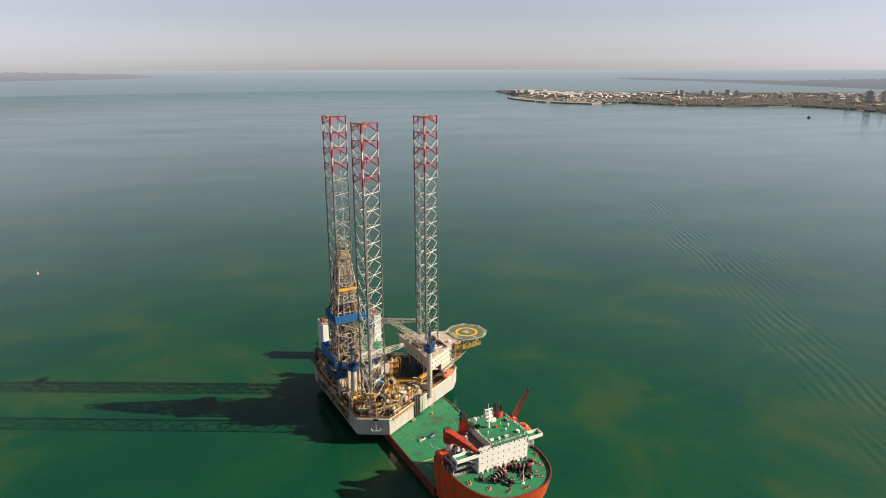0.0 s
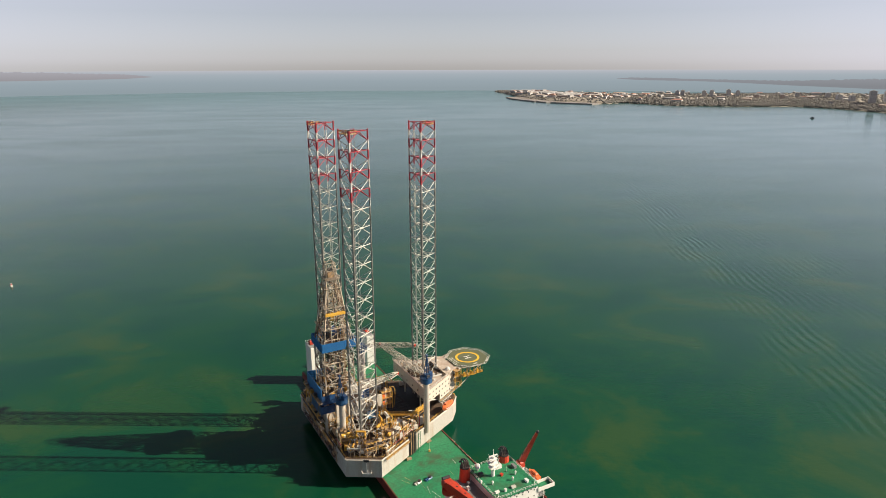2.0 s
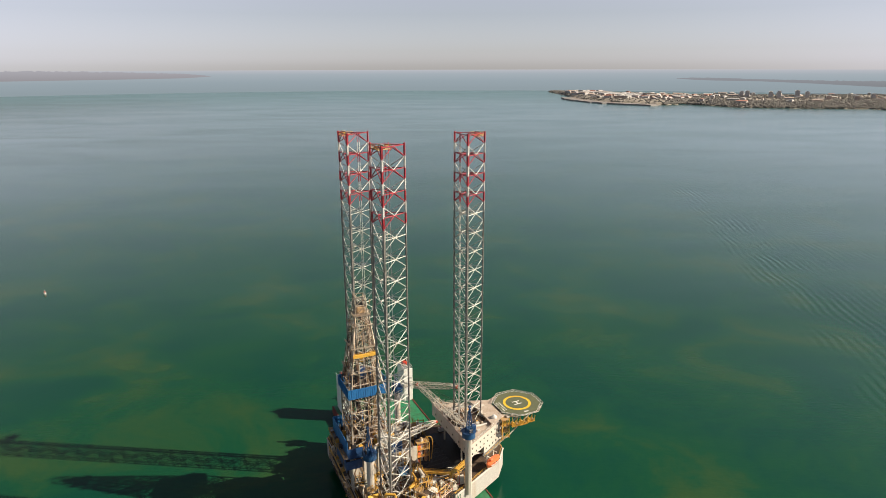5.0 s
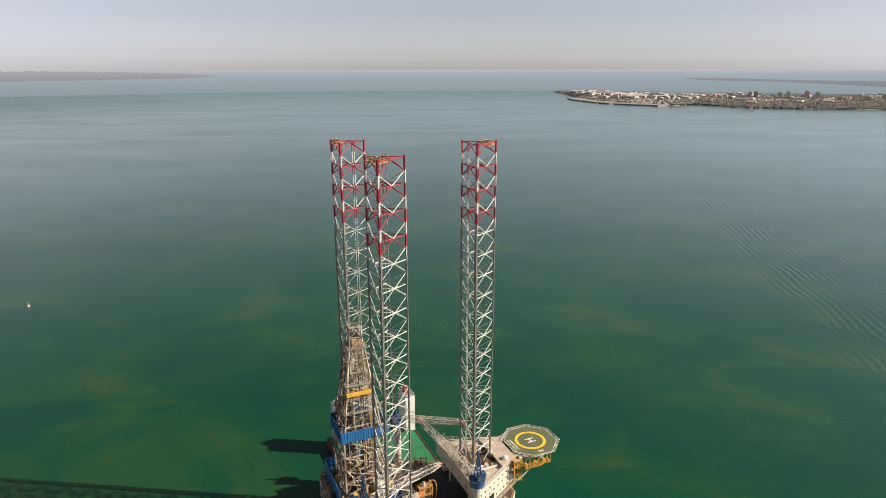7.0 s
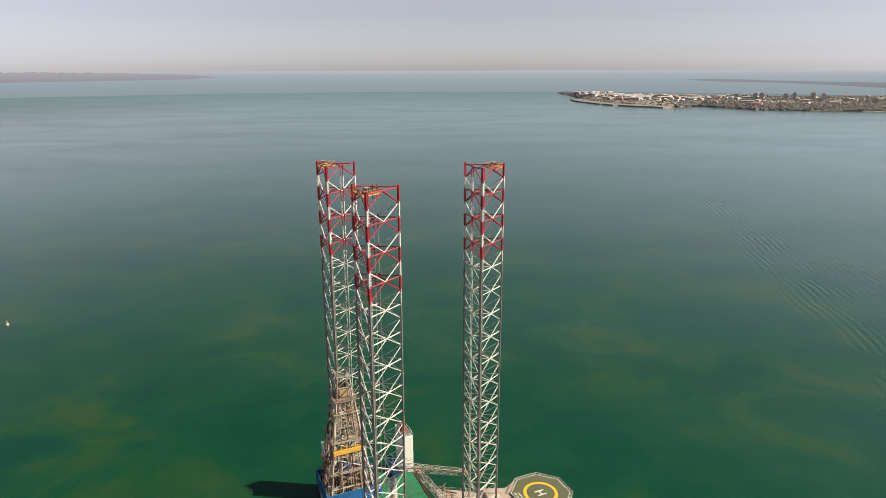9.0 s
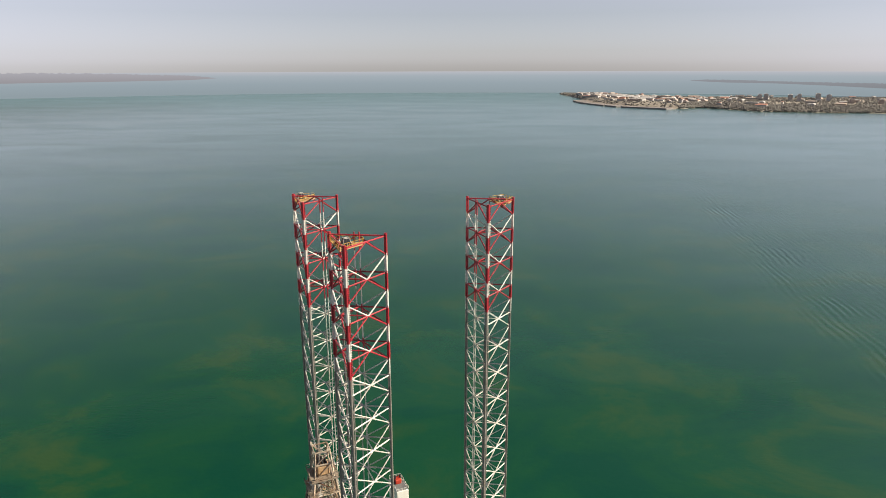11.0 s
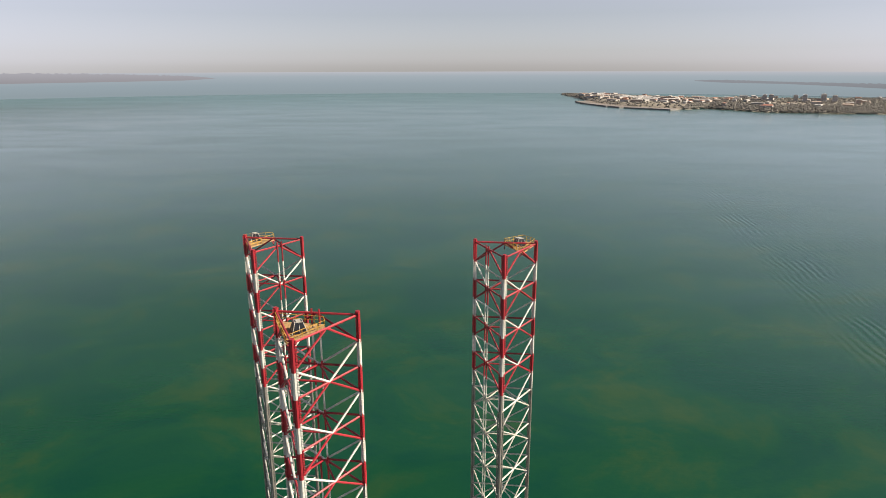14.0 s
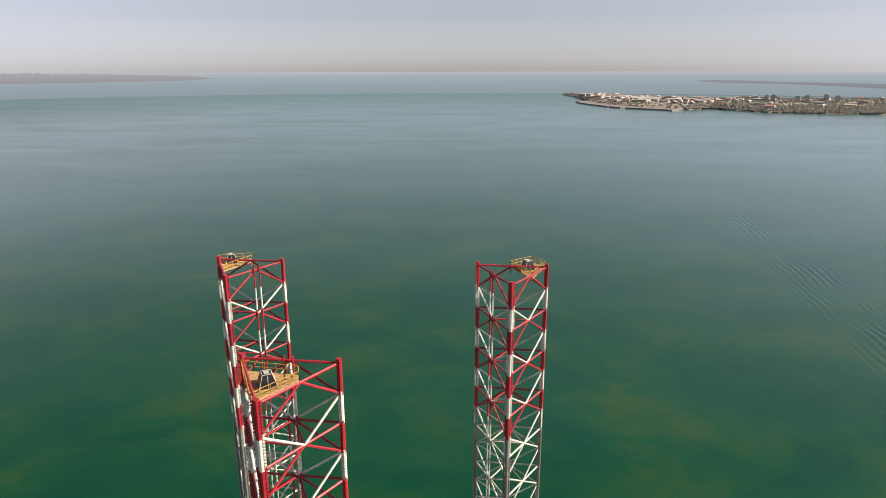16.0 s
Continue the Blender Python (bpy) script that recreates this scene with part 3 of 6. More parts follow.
def deckhouse(ship):
    # six-storey white accommodation front
    y_front, y_back = -106.5, -86.0
    xa, xb, top = -3.0, 21.5, 30.0
    house = part("superstructure", boxed(3.2, xb, y_front, y_back, CASTLE_Z, top), SHIP_WHITE, ship, "white steel accommodation block")
    part("lower_terrace", boxed(xa, 3.197, y_front + 0.003, y_back, CASTLE_Z, top - 2.8), SHIP_WHITE, ship, "white block with a sunken grey terrace")
    part("terrace_floor", boxed(xa + 0.3, 3.1, y_front + 1.3, y_back - 0.2, top - 2.8, top - 2.7), GREY_DECK, ship)
    part("front_parapet", boxed(xa, 3.197, y_front + 0.003, y_front + 1.0, top - 2.8, top), SHIP_WHITE, ship)
    for k in range(3):
        part("terrace_locker", bevelled(boxed(-1.5 + k * 1.6, -0.4 + k * 1.6, -94 + k * 2.5, -92.6 + k * 2.5, top - 2.7, top - 1.4), 0.08), GREY_DECK if k % 2 else SHIP_WHITE, ship)
    part("top_deck", boxed(3.0, xb + 0.4, y_front - 0.6, y_back + 0.3, top, top + 0.25), GREEN_DECK, ship, "green roof deck of the wheelhouse")
    for row in range(4):
        for k in range(9):
            if (row * 7 + k * 3) % 11 == 0:
                continue
            x = xa + 1.6 + k * 2.65
            z = CASTLE_Z + 1.6 + row * 2.5
            part("porthole", boxed(x - 0.22, x + 0.22, y_front - 0.06, y_front + 0.1, z, z + 0.55), GLASS, house)
    for k in range(13):
        x = xa + 1.0 + k * 1.85
        part("wheelhouse_window", boxed(x - 0.3, x + 0.3, y_front - 0.05, y_front + 0.1, top - 1.0, top - 0.6), GLASS, house)
    # bridge wings
    for a, b in ((xa - 10.5, xa), (xb, xb + 7.6)):
        wing = part("bridge_wing", boxed(a, b, -106.9, -102.8, top - 2.9, top - 2.65), SHIP_WHITE, ship)
        part("wing_floor", boxed(a + 0.2, b - 0.05, -106.6, -103.0, top - 2.65, top - 2.6), GREEN_DECK, wing)
        part("wing_front", boxed(a, b, -106.9, -106.65, top - 2.65, top - 1.3), SHIP_WHITE, wing)
        part("wing_back", boxed(a, b, -103.0, -102.8, top - 2.65, top - 1.3), SHIP_WHITE, wing)
        e = a if a < xa - 1 else b
        s = 0.12 if a < xa - 1 else -0.12
        part("wing_end", boxed(min(e, e + 2 * s), max(e, e + 2 * s), -106.65, -103.0, top - 2.65, top - 1.3), SHIP_WHITE, wing)
        part("wing_bracket", tubed((e - s * -30, -104.8, top - 2.9), (xa if a < xa - 1 else xb, -104.8, top - 7), 0.3, 6), SHIP_WHITE, wing)
    railing(ship, [(xa, y_front - 0.4, top + 0.25), (xb, y_front - 0.4, top + 0.25), (xb, y_back, top + 0.25)], SHIP_WHITE)
    railing(ship, [(3.2, y_front + 1, top + 0.25), (3.2, y_back, top + 0.25), (xb, y_back, top + 0.25)], SHIP_WHITE)
    railing(ship, [(xa, y_front + 1, top - 2.7), (xa, y_back, top - 2.7)], SHIP_WHITE)
    # stepped open galleries along the port side
    for k, (w, z) in enumerate(((10.6, CASTLE_Z + 0.0), (9.0, CASTLE_Z + 2.9), (7.0, CASTLE_Z + 5.6))):
        g = part("gallery", boxed(xa - w, xa, -104, -94.1, z, z + 0.25), GREY_DECK, ship, "grey open side gallery with rails")
        railing(g, [(xa, -104, z + 0.25), (xa - w, -104, z + 0.25), (xa - w, -94.1, z + 0.25)], SHIP_WHITE, gap=1.8)
        for y in (-103.6, -99.0, -94.6):
            bar("gallery_post", (xa - w + 0.3, y, z), (xa - w + 0.3, y, z + 2.7), 0.14, SHIP_WHITE, g)
    for k, z in enumerate((CASTLE_Z + 2.9, CASTLE_Z + 6.0)):
        g = part("gallery", boxed(xb, xb + 5.5, -104, -90, z, z + 0.25), GREY_DECK, ship, "grey open side gallery with rails")
        railing(g, [(xb, -104, z + 0.25), (xb + 5.5, -104, z + 0.25), (xb + 5.5, -90, z + 0.25)], SHIP_WHITE, gap=1.8)
        for y in (-103.6, -97, -90.4):
            bar("gallery_post", (xb + 5.2, y, z - 2.9), (xb + 5.2, y, z), 0.14, SHIP_WHITE, g)
    # aft port block below the crane
    part("side_house", bevelled(boxed(-13.6, -3.3, -94.0, -88.05, CASTLE_Z - 1, CASTLE_Z + 3.4), 0.15), ORANGE, ship, "orange deckhouse wall beside the cargo deck")
    part("side_house", bevelled(boxed(-3.2, 27.5, -87.9, -84.5, DECK_Z, CASTLE_Z + 3.0), 0.15), SHIP_WHITE, ship)
    return house


def funnel(ship, x, y, z):
    h = 33.0 - z
    f = part("funnel", tubed((x, y, z), (x, y, z + h), 2.2, 14, 1.9), ORANGE_RED, ship, "orange-red round funnel casing with dark curved exhausts")
    part("funnel_rim", tubed((x, y, z + h), (x, y, z + h + 0.3), 2.0, 14), DARK, f)
    for dx, tall in ((-1.2, 1.0), (-0.4, 1.7), (0.4, 1.5), (1.2, 0.9)):
        bm = bmesh.new()
        last = Vector((x + dx, y - 0.5, z + h))
        for i in range(1, 8):
            a = i / 7 * math.pi * 0.85
            p = Vector((x + dx, y - 0.5 + (1 - math.cos(a)) * 1.2, z + h + tall * min(1, i / 2) + math.sin(a) * 1.2))
            tube(bm, last, p, 0.4, 8)
            last = p
        part("exhaust", bm, DARK, f)


def ship_mast(ship, x, y, z):
    m = part("mast", tubed((x, y, z), (x, y, z + 8.6), 0.75, 10, 0.45), SHIP_WHITE, ship, "white radar mast with crossed platforms")
    for k, (h, r) in enumerate(((3.6, 1.7), (5.6, 2.1), (7.4, 1.6))):
        part("mast_platform", tubed((x, y, z + h), (x, y, z + h + 0.18), r, 12), SHIP_WHITE, m)
        for i in range(6):
            a = i * 1.047 + k
            bar("aerial", (x + math.cos(a) * r * 0.9, y + math.sin(a) * r * 0.9, z + h), (x + math.cos(a) * r * 1.3, y + math.sin(a) * r * 1.3, z + h + 1.2), 0.09, SHIP_WHITE, m)
    part("scanner", boxed(x - 1.9, x + 1.9, y - 0.2, y + 0.2, z + 8.6, z + 9.0), SHIP_WHITE, m)
    bar("top_pole", (x, y, z + 9.0), (x, y, z + 11.5), 0.1, SHIP_WHITE, m)


def ship_crane(base, tip, up, w0=1.3, drum=True):
    c = thing("deck_crane", "orange-red ship's deck crane with a tapered box jib", "crane", group="ship's deck cranes")
    bx, by, bz = base
    part("pedestal", tubed((bx, by, bz - up), (bx, by, bz), 1.5, 16), SHIP_WHITE, c, "white round pedestal")
    if drum:
        part("slewing_drum", tubed((bx, by, bz), (bx, by, bz + 1.9), 2.5, 18), ORANGE_RED, c)
        part("winch_cabin", bevelled(boxed(bx - 1.9, bx + 1.9, by - 0.6, by + 2.6, bz + 1.9, bz + 4.9), 0.5), ORANGE_RED, c)
        part("winch", tubed((bx - 1.5, by + 2.0, bz + 5.1), (bx + 1.5, by + 2.0, bz + 5.1), 0.7, 12), DARK, c)
    else:
        part("slewing_house", bevelled(boxed(bx - 1.4, bx + 1.4, by - 1.5, by + 1.5, bz, bz + 2.8), 0.4), ORANGE_RED, c)
    p, q = Vector((bx, by, bz + (3.4 if drum else 1.6))), Vector(tip)
    d = (q - p).normalized()
    bm = bmesh.new()
    u = Vector((-d.y, d.x, 0)).normalized()
    w = d.cross(u)
    corners = ((-1, -1), (1, -1), (1, 1), (-1, 1))
    rings = []
    for k, a, b in ((0.0, w0, w0 * 1.1), (0.12, w0, w0 * 1.25), (1.0, 0.5, 0.45)):
        rings.append([bm.verts.new(p.lerp(q, k) + u * s * a + w * h * b) for s, h in corners])
    for a, b in zip(rings, rings[1:]):
        for i in range(4):
            bm.faces.new((a[i], a[(i + 1) % 4], b[(i + 1) % 4], b[i]))
    bm.faces.new(rings[0][::-1])
    bm.faces.new(rings[-1])
    part("jib", bm, ORANGE_RED, c)
    part("jib_head", sphere(bmesh.new(), q, 0.7), DARK, c)
    for k in (0.25, 0.5, 0.75):
        part("jib_rung", boxed(-0.3, 0.3, -0.3, 0.3, 0, 0.25), DARK, c).location = p.lerp(q, k) + w * (w0 * (1 - k) + 0.35)
    bar("luffing_ram", p + Vector((0, 0, -1.4)) + d * 0.6, p + (q - p) * 0.35 - w * 0.2, 0.25, STEEL, c)
    return c


def windlass(x, y, turn):
    w = thing("windlass", "rusty dark anchor windlass with chain drums", "winch", (x, y, CASTLE_Z), turn, group="bow windlasses")
    part("bed", boxed(-4.0, 4.0, -2.0, 2.0, 0, 0.4), DARK, w)
    for k in (-3.0, -1.2, 0.6, 2.2):
        part("drum", tubed((k, 0, 1.7), (k + 1.1, 0, 1.7), 1.0, 14), RUSTY if k < 0 else DARK, w)
        part("flange", tubed((k - 0.15, 0, 1.7), (k, 0, 1.7), 1.55, 14), DARK, w)
        part("rope_turns", tubed((k + 0.3, 0, 1.7), (k + 0.9, 0, 1.7), 1.2, 14), RUSTY, w)
    part("motor", bevelled(boxed(3.3, 4.4, -0.9, 0.9, 0.4, 2.2), 0.15), RED, w)
    part("gearbox", bevelled(boxed(-4.4, -3.3, -1.2, 0.8, 0.4, 2.6), 0.15), DARK, w)
    for k in (-1.6, 1.6):
        part("chain", tubed((k, -1.2, 0.7), (k * 0.8, -7.0, 0.3), 0.36, 6), DARK, w)
        part("chain_stopper", bevelled(boxed(k * 0.85 - 0.6, k * 0.85 + 0.6, -5.2, -4.2, 0, 1.1), 0.1), DARK, w)
    for k in (-3.2, -1.4, 0.4, 2.0):
        part("brake_frame", boxed(k - 0.1, k + 0.1, -1.5, 1.5, 0.4, 2.7), DARK, w)
    part("control_stand", boxed(-0.4, 0.4, 2.0, 2.5, 0, 1.4), PALE_STEEL, w)
    return w


def bollard(x, y, turn):
    b = thing("bollard", "pair of ochre mooring bollards on a base plate", "bollard", (x, y, CASTLE_Z), turn, group="mooring bollards")
    part("plate", boxed(-1.5, 1.5, -0.8, 0.8, 0, 0.15), TAN, b)
    for k in (-0.7, 0.7):
        part("post", tubed((k, 0, 0.15), (k, 0, 1.0), 0.34, 10), RUSTY, b)


ship = build_ship()
deckhouse(ship)
funnel(ship, 1.0, -87.4, 27.2)
funnel(ship, 18.6, -87.8, 30.2)
ship_mast(ship, 9.5, -94.0, 30.2)
ship_crane((-7.6, -90.0, 26.4), (-3.2, -106.8, 29.2), 4.0, 1.5)
ship_crane((25.0, -90.5, 27.0), (30.0, -94.0, 43.0), 8.0, 0.9, False)
windlass(2.6, -113.0, 18)
windlass(14.2, -112.6, -18)
for bx, by, bt in ((-9.5, -110, 70), (-4.5, -117, 50), (1.5, -122, 20), (9, -123.5, 0), (18, -120, -30), (23, -113.5, -60), (26, -107, -80), (11, -118, 0)):
    bollard(bx, by, bt)
for k, (x, y) in enumerate(((6.5, -98.5), (14.5, -100), (3.0, -96), (17.5, -97.5))):
    a = thing("vent_pipe", "small white ventilation mushroom on the green roof", "vent", (x, y, 30.25), group="roof vents")
    part("stem", tubed((0, 0, 0), (0, 0, 1.1), 0.25, 8), SHIP_WHITE, a)
    part("cap", tubed((0, 0, 1.1), (0, 0, 1.5), 0.5, 10, 0.25), SHIP_WHITE, a)
mast = thing("foremast", "slim white foremast with a lamp on the bow deck", "mast", (9.4, -120.5, CASTLE_Z))
part("mast_tube", tubed((0, 0, 0), (0, 0, 8.5), 0.32, 8, 0.18), SHIP_WHITE, mast)
part("mast_foot", tubed((0, 0, 0), (0, 0, 0.3), 0.8, 10), SHIP_WHITE, mast)
part("lamp", boxed(-0.3, 0.3, -0.3, 0.3, 7.2, 7.8), DARK, mast)
for s in (-1, 1):
    bar("stay", (s * 2.0, 2.0, 0), (0, 0, 6.0), 0.09, SHIP_WHITE, mast)
rng = random.Random(91)
for k in range(16):
    x, y = rng.uniform(-8, 24), rng.uniform(-122, -108.5)
    if (x - SHIP_X) ** 2 / 400 + (y + 98) ** 2 / 700 > 0.85 or (abs(x - 2.6) < 5.5 and abs(y + 113) < 4) or (abs(x - 14.2) < 5.5 and abs(y + 112.6) < 4):
        continue
    if k % 2:
        a = thing("deck_vent", "small ventilator on the bow deck", "vent", (x, y, CASTLE_Z), group="bow deck vents")
        part("stem", tubed((0, 0, 0), (0, 0, 1.0), 0.22, 8), PALE_STEEL, a)
        part("cap", tubed((0, 0, 1.0), (0, 0, 1.3), 0.45, 10, 0.3), PALE_STEEL, a)
    else:
        a = thing("deck_hatch", "low steel hatch on the bow deck", "hatch", (x, y, CASTLE_Z), rng.uniform(0, 90), group="bow deck hatches")
        part("coaming", boxed(-0.8, 0.8, -0.6, 0.6, 0, 0.5), GREEN_DECK, a)
        part("lid", bevelled(boxed(-0.9, 0.9, -0.7, 0.7, 0.5, 0.65), 0.05), rng.choice((GREEN_DECK, TAN, GREY_DECK)), a)


def bow_winch(x, y, turn, mat):
    w = thing("mooring_winch", "small rust-red mooring winch on the bow deck", "winch", (x, y, CASTLE_Z), turn, group="mooring winches")
    part("bed", boxed(-1.5, 1.5, -0.8, 0.8, 0, 0.25), DARK, w)
    part("drum", tubed((-0.9, 0, 1.0), (0.6, 0, 1.0), 0.6, 12), mat, w)
    for k in (-0.95, 0.6):
        part("flange", tubed((k, 0, 1.0), (k + 0.12, 0, 1.0), 0.95, 12), DARK, w)
    part("motor", bevelled(boxed(0.8, 1.5, -0.5, 0.5, 0.25, 1.5), 0.1), RED, w)


for wx, wy, wt, wm in ((-4.5, -110.6, 60, RUSTY), (6.6, -109.6, 10, RUSTY), (10.4, -109.4, -10, RED), (20.4, -110.2, -50, RUSTY), (5.4, -117.6, 30, ROPE), (13.6, -117.8, -25, RUSTY)):
    bow_winch(wx, wy, wt, wm)
# pipes, lockers and hose boxes along the foot of the white front
for k in range(11):
    x = -1.8 + k * 2.2
    part("front_locker", bevelled(boxed(x, x + 0.7 + 0.3 * (k % 3), -107.4, -106.56, CASTLE_Z, CASTLE_Z + 0.8 + 0.5 * (k % 2)), 0.06), (SHIP_WHITE, PALE_STEEL, GREY_DECK, RED)[(k * 5) % 4], ship)
part("fire_main", tubed((-2.8, -106.9, CASTLE_Z + 0.4), (21.0, -106.9, CASTLE_Z + 0.4), 0.1, 6), RED, ship)


def roof_box(x, y, w, d, h, mat):
    t = thing("roof_locker", "small painted locker on the green wheelhouse roof", "locker", (x, y, 30.25), group="roof lockers")
    part("case", bevelled(boxed(-w, w, -d, d, 0, h), 0.06), mat, t)
    part("lid", boxed(-w - 0.05, w + 0.05, -d - 0.05, d + 0.05, h, h + 0.08), mat, t)


for rx, ry, rw, rd, rh, rm in ((5.2, -103.5, 0.8, 0.4, 0.8, SHIP_WHITE), (8.4, -104.2, 0.4, 0.4, 1.1, SHIP_WHITE), (12.2, -103.8, 0.9, 0.5, 0.7, PALE_STEEL), (18.6, -103.2, 0.5, 0.8, 0.9, SHIP_WHITE), (14.0, -91.0, 1.2, 0.7, 1.3, SHIP_WHITE), (19.6, -93.4, 0.6, 1.2, 1.0, GREY_DECK), (5.4, -92.0, 0.8, 0.8, 1.2, DARK), (12.4, -95.6, 0.5, 0.5, 0.9, ORANGE_RED)):
    roof_box(rx, ry, rw, rd, rh, rm)
for ax, ay, ah in ((4.4, -105.6, 3.2), (11.0, -105.8, 2.4), (20.6, -105.4, 3.6), (20.6, -88.0, 4.2), (15.6, -94.4, 2.6)):
    ae = thing("whip_aerial", "thin white whip aerial on the wheelhouse roof", "aerial", (ax, ay, 30.25), group="whip aerials")
    part("rod", tubed((0, 0, 0), (0, 0, ah), 0.07, 5, 0.04), SHIP_WHITE, ae)
    part("foot", tubed((0, 0, 0), (0, 0, 0.3), 0.2, 8), SHIP_WHITE, ae)
# inclined stairs between the port galleries
for k, z in enumerate((CASTLE_Z + 0.25, CASTLE_Z + 3.15)):
    st = bmesh.new()
    y0 = -101.0 + k * 5
    for o in (-0.4, 0.4):
        tube(st, (-11.0 + k + o, y0, z), (-11.0 + k + o, y0 + 3.2, z + 2.7), 0.07, 4)
    for i in range(10):
        box(st, -11.35 + k, -10.65 + k, y0 + i * 0.32, y0 + i * 0.32 + 0.22, z + i * 0.27, z + i * 0.27 + 0.05)
    part("stair", st, SHIP_WHITE, ship)
for x, y, h in ((-7, -96, 1.6), (-6, -98.5, 2.0), (-9.0, -97.5, 1.3), (-5.0, -101.5, 1.8)):
    part("side_locker", bevelled(boxed(x - 0.9, x + 0.9, y - 0.7, y + 0.7, CASTLE_Z + 5.85, CASTLE_Z + 5.85 + h), 0.08), SHIP_WHITE if h > 1.5 else GREY_DECK, ship)
# worn streaks dragged over the cargo deck
for k in range(26):
    x, y, a, L = rng.uniform(-10, 24), rng.uniform(-80, -44), rng.uniform(0.9, 2.3), rng.uniform(1.5, 7)
    bm = bmesh.new()
    dx, dy = math.cos(a), math.sin(a)
    bm.faces.new([bm.verts.new((x + dx * u * L - dy * v * 0.07, y + dy * u * L + dx * v * 0.07, DECK_Z + 0.056)) for u, v in ((0, -1), (1, -1), (1, 1), (0, 1))])
    part("scuff_mark", bm, rng.choice((PALE_STEEL, ROPE, TAN)), ship)
dome = thing("satellite_dome", "white satellite dome on a short stalk", "dome", (6.0, -88.6, 30.25))
part("stalk", tubed((0, 0, 0), (0, 0, 1.2), 0.3, 8), SHIP_WHITE, dome)
part("radome", sphere(bmesh.new(), (0, 0, 2.0), 1.1), SHIP_WHITE, dome)
ship_boat = thing("rescue_boat", "small orange rescue boat in its davit", "boat", (25.0, -99.5, 28.3), 90)
part("boat_hull", prism(bmesh.new(), [(-3, -1), (2, -1), (3.4, 0), (2, 1), (-3, 1)], 0, 1.2), BOAT_ORANGE, ship_boat)
part("canopy", bevelled(boxed(-1.8, 1.4, -0.8, 0.8, 1.2, 2.0), 0.3), BOAT_ORANGE, ship_boat)
part("cradle", boxed(-2.6, 2.2, -1.2, 1.2, -0.4, 0), SHIP_WHITE, ship_boat)
bar("davit_post", (-2.2, 0.9, -4.2), (-2.2, 0.9, -0.4), 0.2, SHIP_WHITE, ship_boat)
bar("davit_post", (1.8, 0.9, -4.2), (1.8, 0.9, -0.4), 0.2, SHIP_WHITE, ship_boat)


def stern_casing(x0, x1):
    c = thing("stern_casing", "tall white buoyancy casing at the ship's stern", "casing", group="stern casings")
    part("tower", bevelled(boxed(x0, x1, 66.5, 76.5, DECK_Z, 23), 0.2), SHIP_WHITE, c)
    part("top_rail", boxed(x0 + 0.2, x1 - 0.2, 66.8, 76.2, 23.0, 23.15), GREY_DECK, c)
    railing(c, [(x0, 66.5, 23.1), (x1, 66.5, 23.1), (x1, 76.5, 23.1), (x0, 76.5, 23.1), (x0, 66.5, 23.1)], SHIP_WHITE)
    part("exhaust_box", bevelled(boxed(x0 + 1.2, x1 - 1.4, 71, 74, 23.15, 25.2), 0.2), ORANGE_RED, c)
    for k in (0.3, 0.7):
        x = x0 + (x1 - x0) * k
        part("exhaust_pipe", tubed((x, 72, 23.1), (x, 72.8, 26.4), 0.4, 8), DARK, c)
    part("door", boxed(x0 + 1.2, x0 + 2.1, 66.42, 66.55, DECK_Z + 0.3, DECK_Z + 2.3), GREY_DECK, c)


stern_casing(23.3, 28.4)
stern_casing(-11.5, -6.6)

# ---- jack-up rig: hull ----
HULL = [(-28.0, -33.3), (-14.2, -41.7), (36.9, -15.3), (43.0, -8.0), (43.0, 8.0), (36.9, 15.3), (-14.2, 41.7), (-28.0, 33.3)]
RIG_Z0, RIG_Z1 = 5.0, 14.0
rig = thing("rig_hull", "cream-painted triangular jack-up rig hull with rusty streaks", "rig")
part("hull_shell", prism(bmesh.new(), HULL, RIG_Z0, RIG_Z1 - 0.05), HULL_WHITE, rig)
part("main_deck", prism(bmesh.new(), [(x * 0.995, y * 0.995) for x, y in HULL], RIG_Z1 - 0.05, RIG_Z1), DECK_BROWN, rig, "worn brown steel main deck")
for p, q in zip(HULL, HULL[1:] + HULL[:1]):
    bm = bmesh.new()
    tube(bm, (*p, RIG_Z1 - 0.5), (*q, RIG_Z1 - 0.5), 0.28, 6)
    part("rubbing_bar", bm, CREAM, rig)
railing(rig, [(x * 0.985, y * 0.985, RIG_Z1) for x, y in HULL + HULL[:1]], YELLOW, gap=2.4)
# cribbing blocks between the ship's deck and the hull
for i in range(6):
    for j in range(9):
        x, y = -12 + i * 7.4, -34 + j * 8.5
        if abs(y) < 40 - max(0, x) * 0.62 - 3:
            part("cribbing_block", boxed(x - 1.2, x + 1.2, y - 0.5, y + 0.5, DECK_Z + 0.05, RIG_Z0), ROPE, rig)


# ---- legs ----
LEG_TOP, BAY = 155.3, 8.0
TRI = [(6.95, 0.0), (-3.5, 6.1), (-3.5, -6.1)]


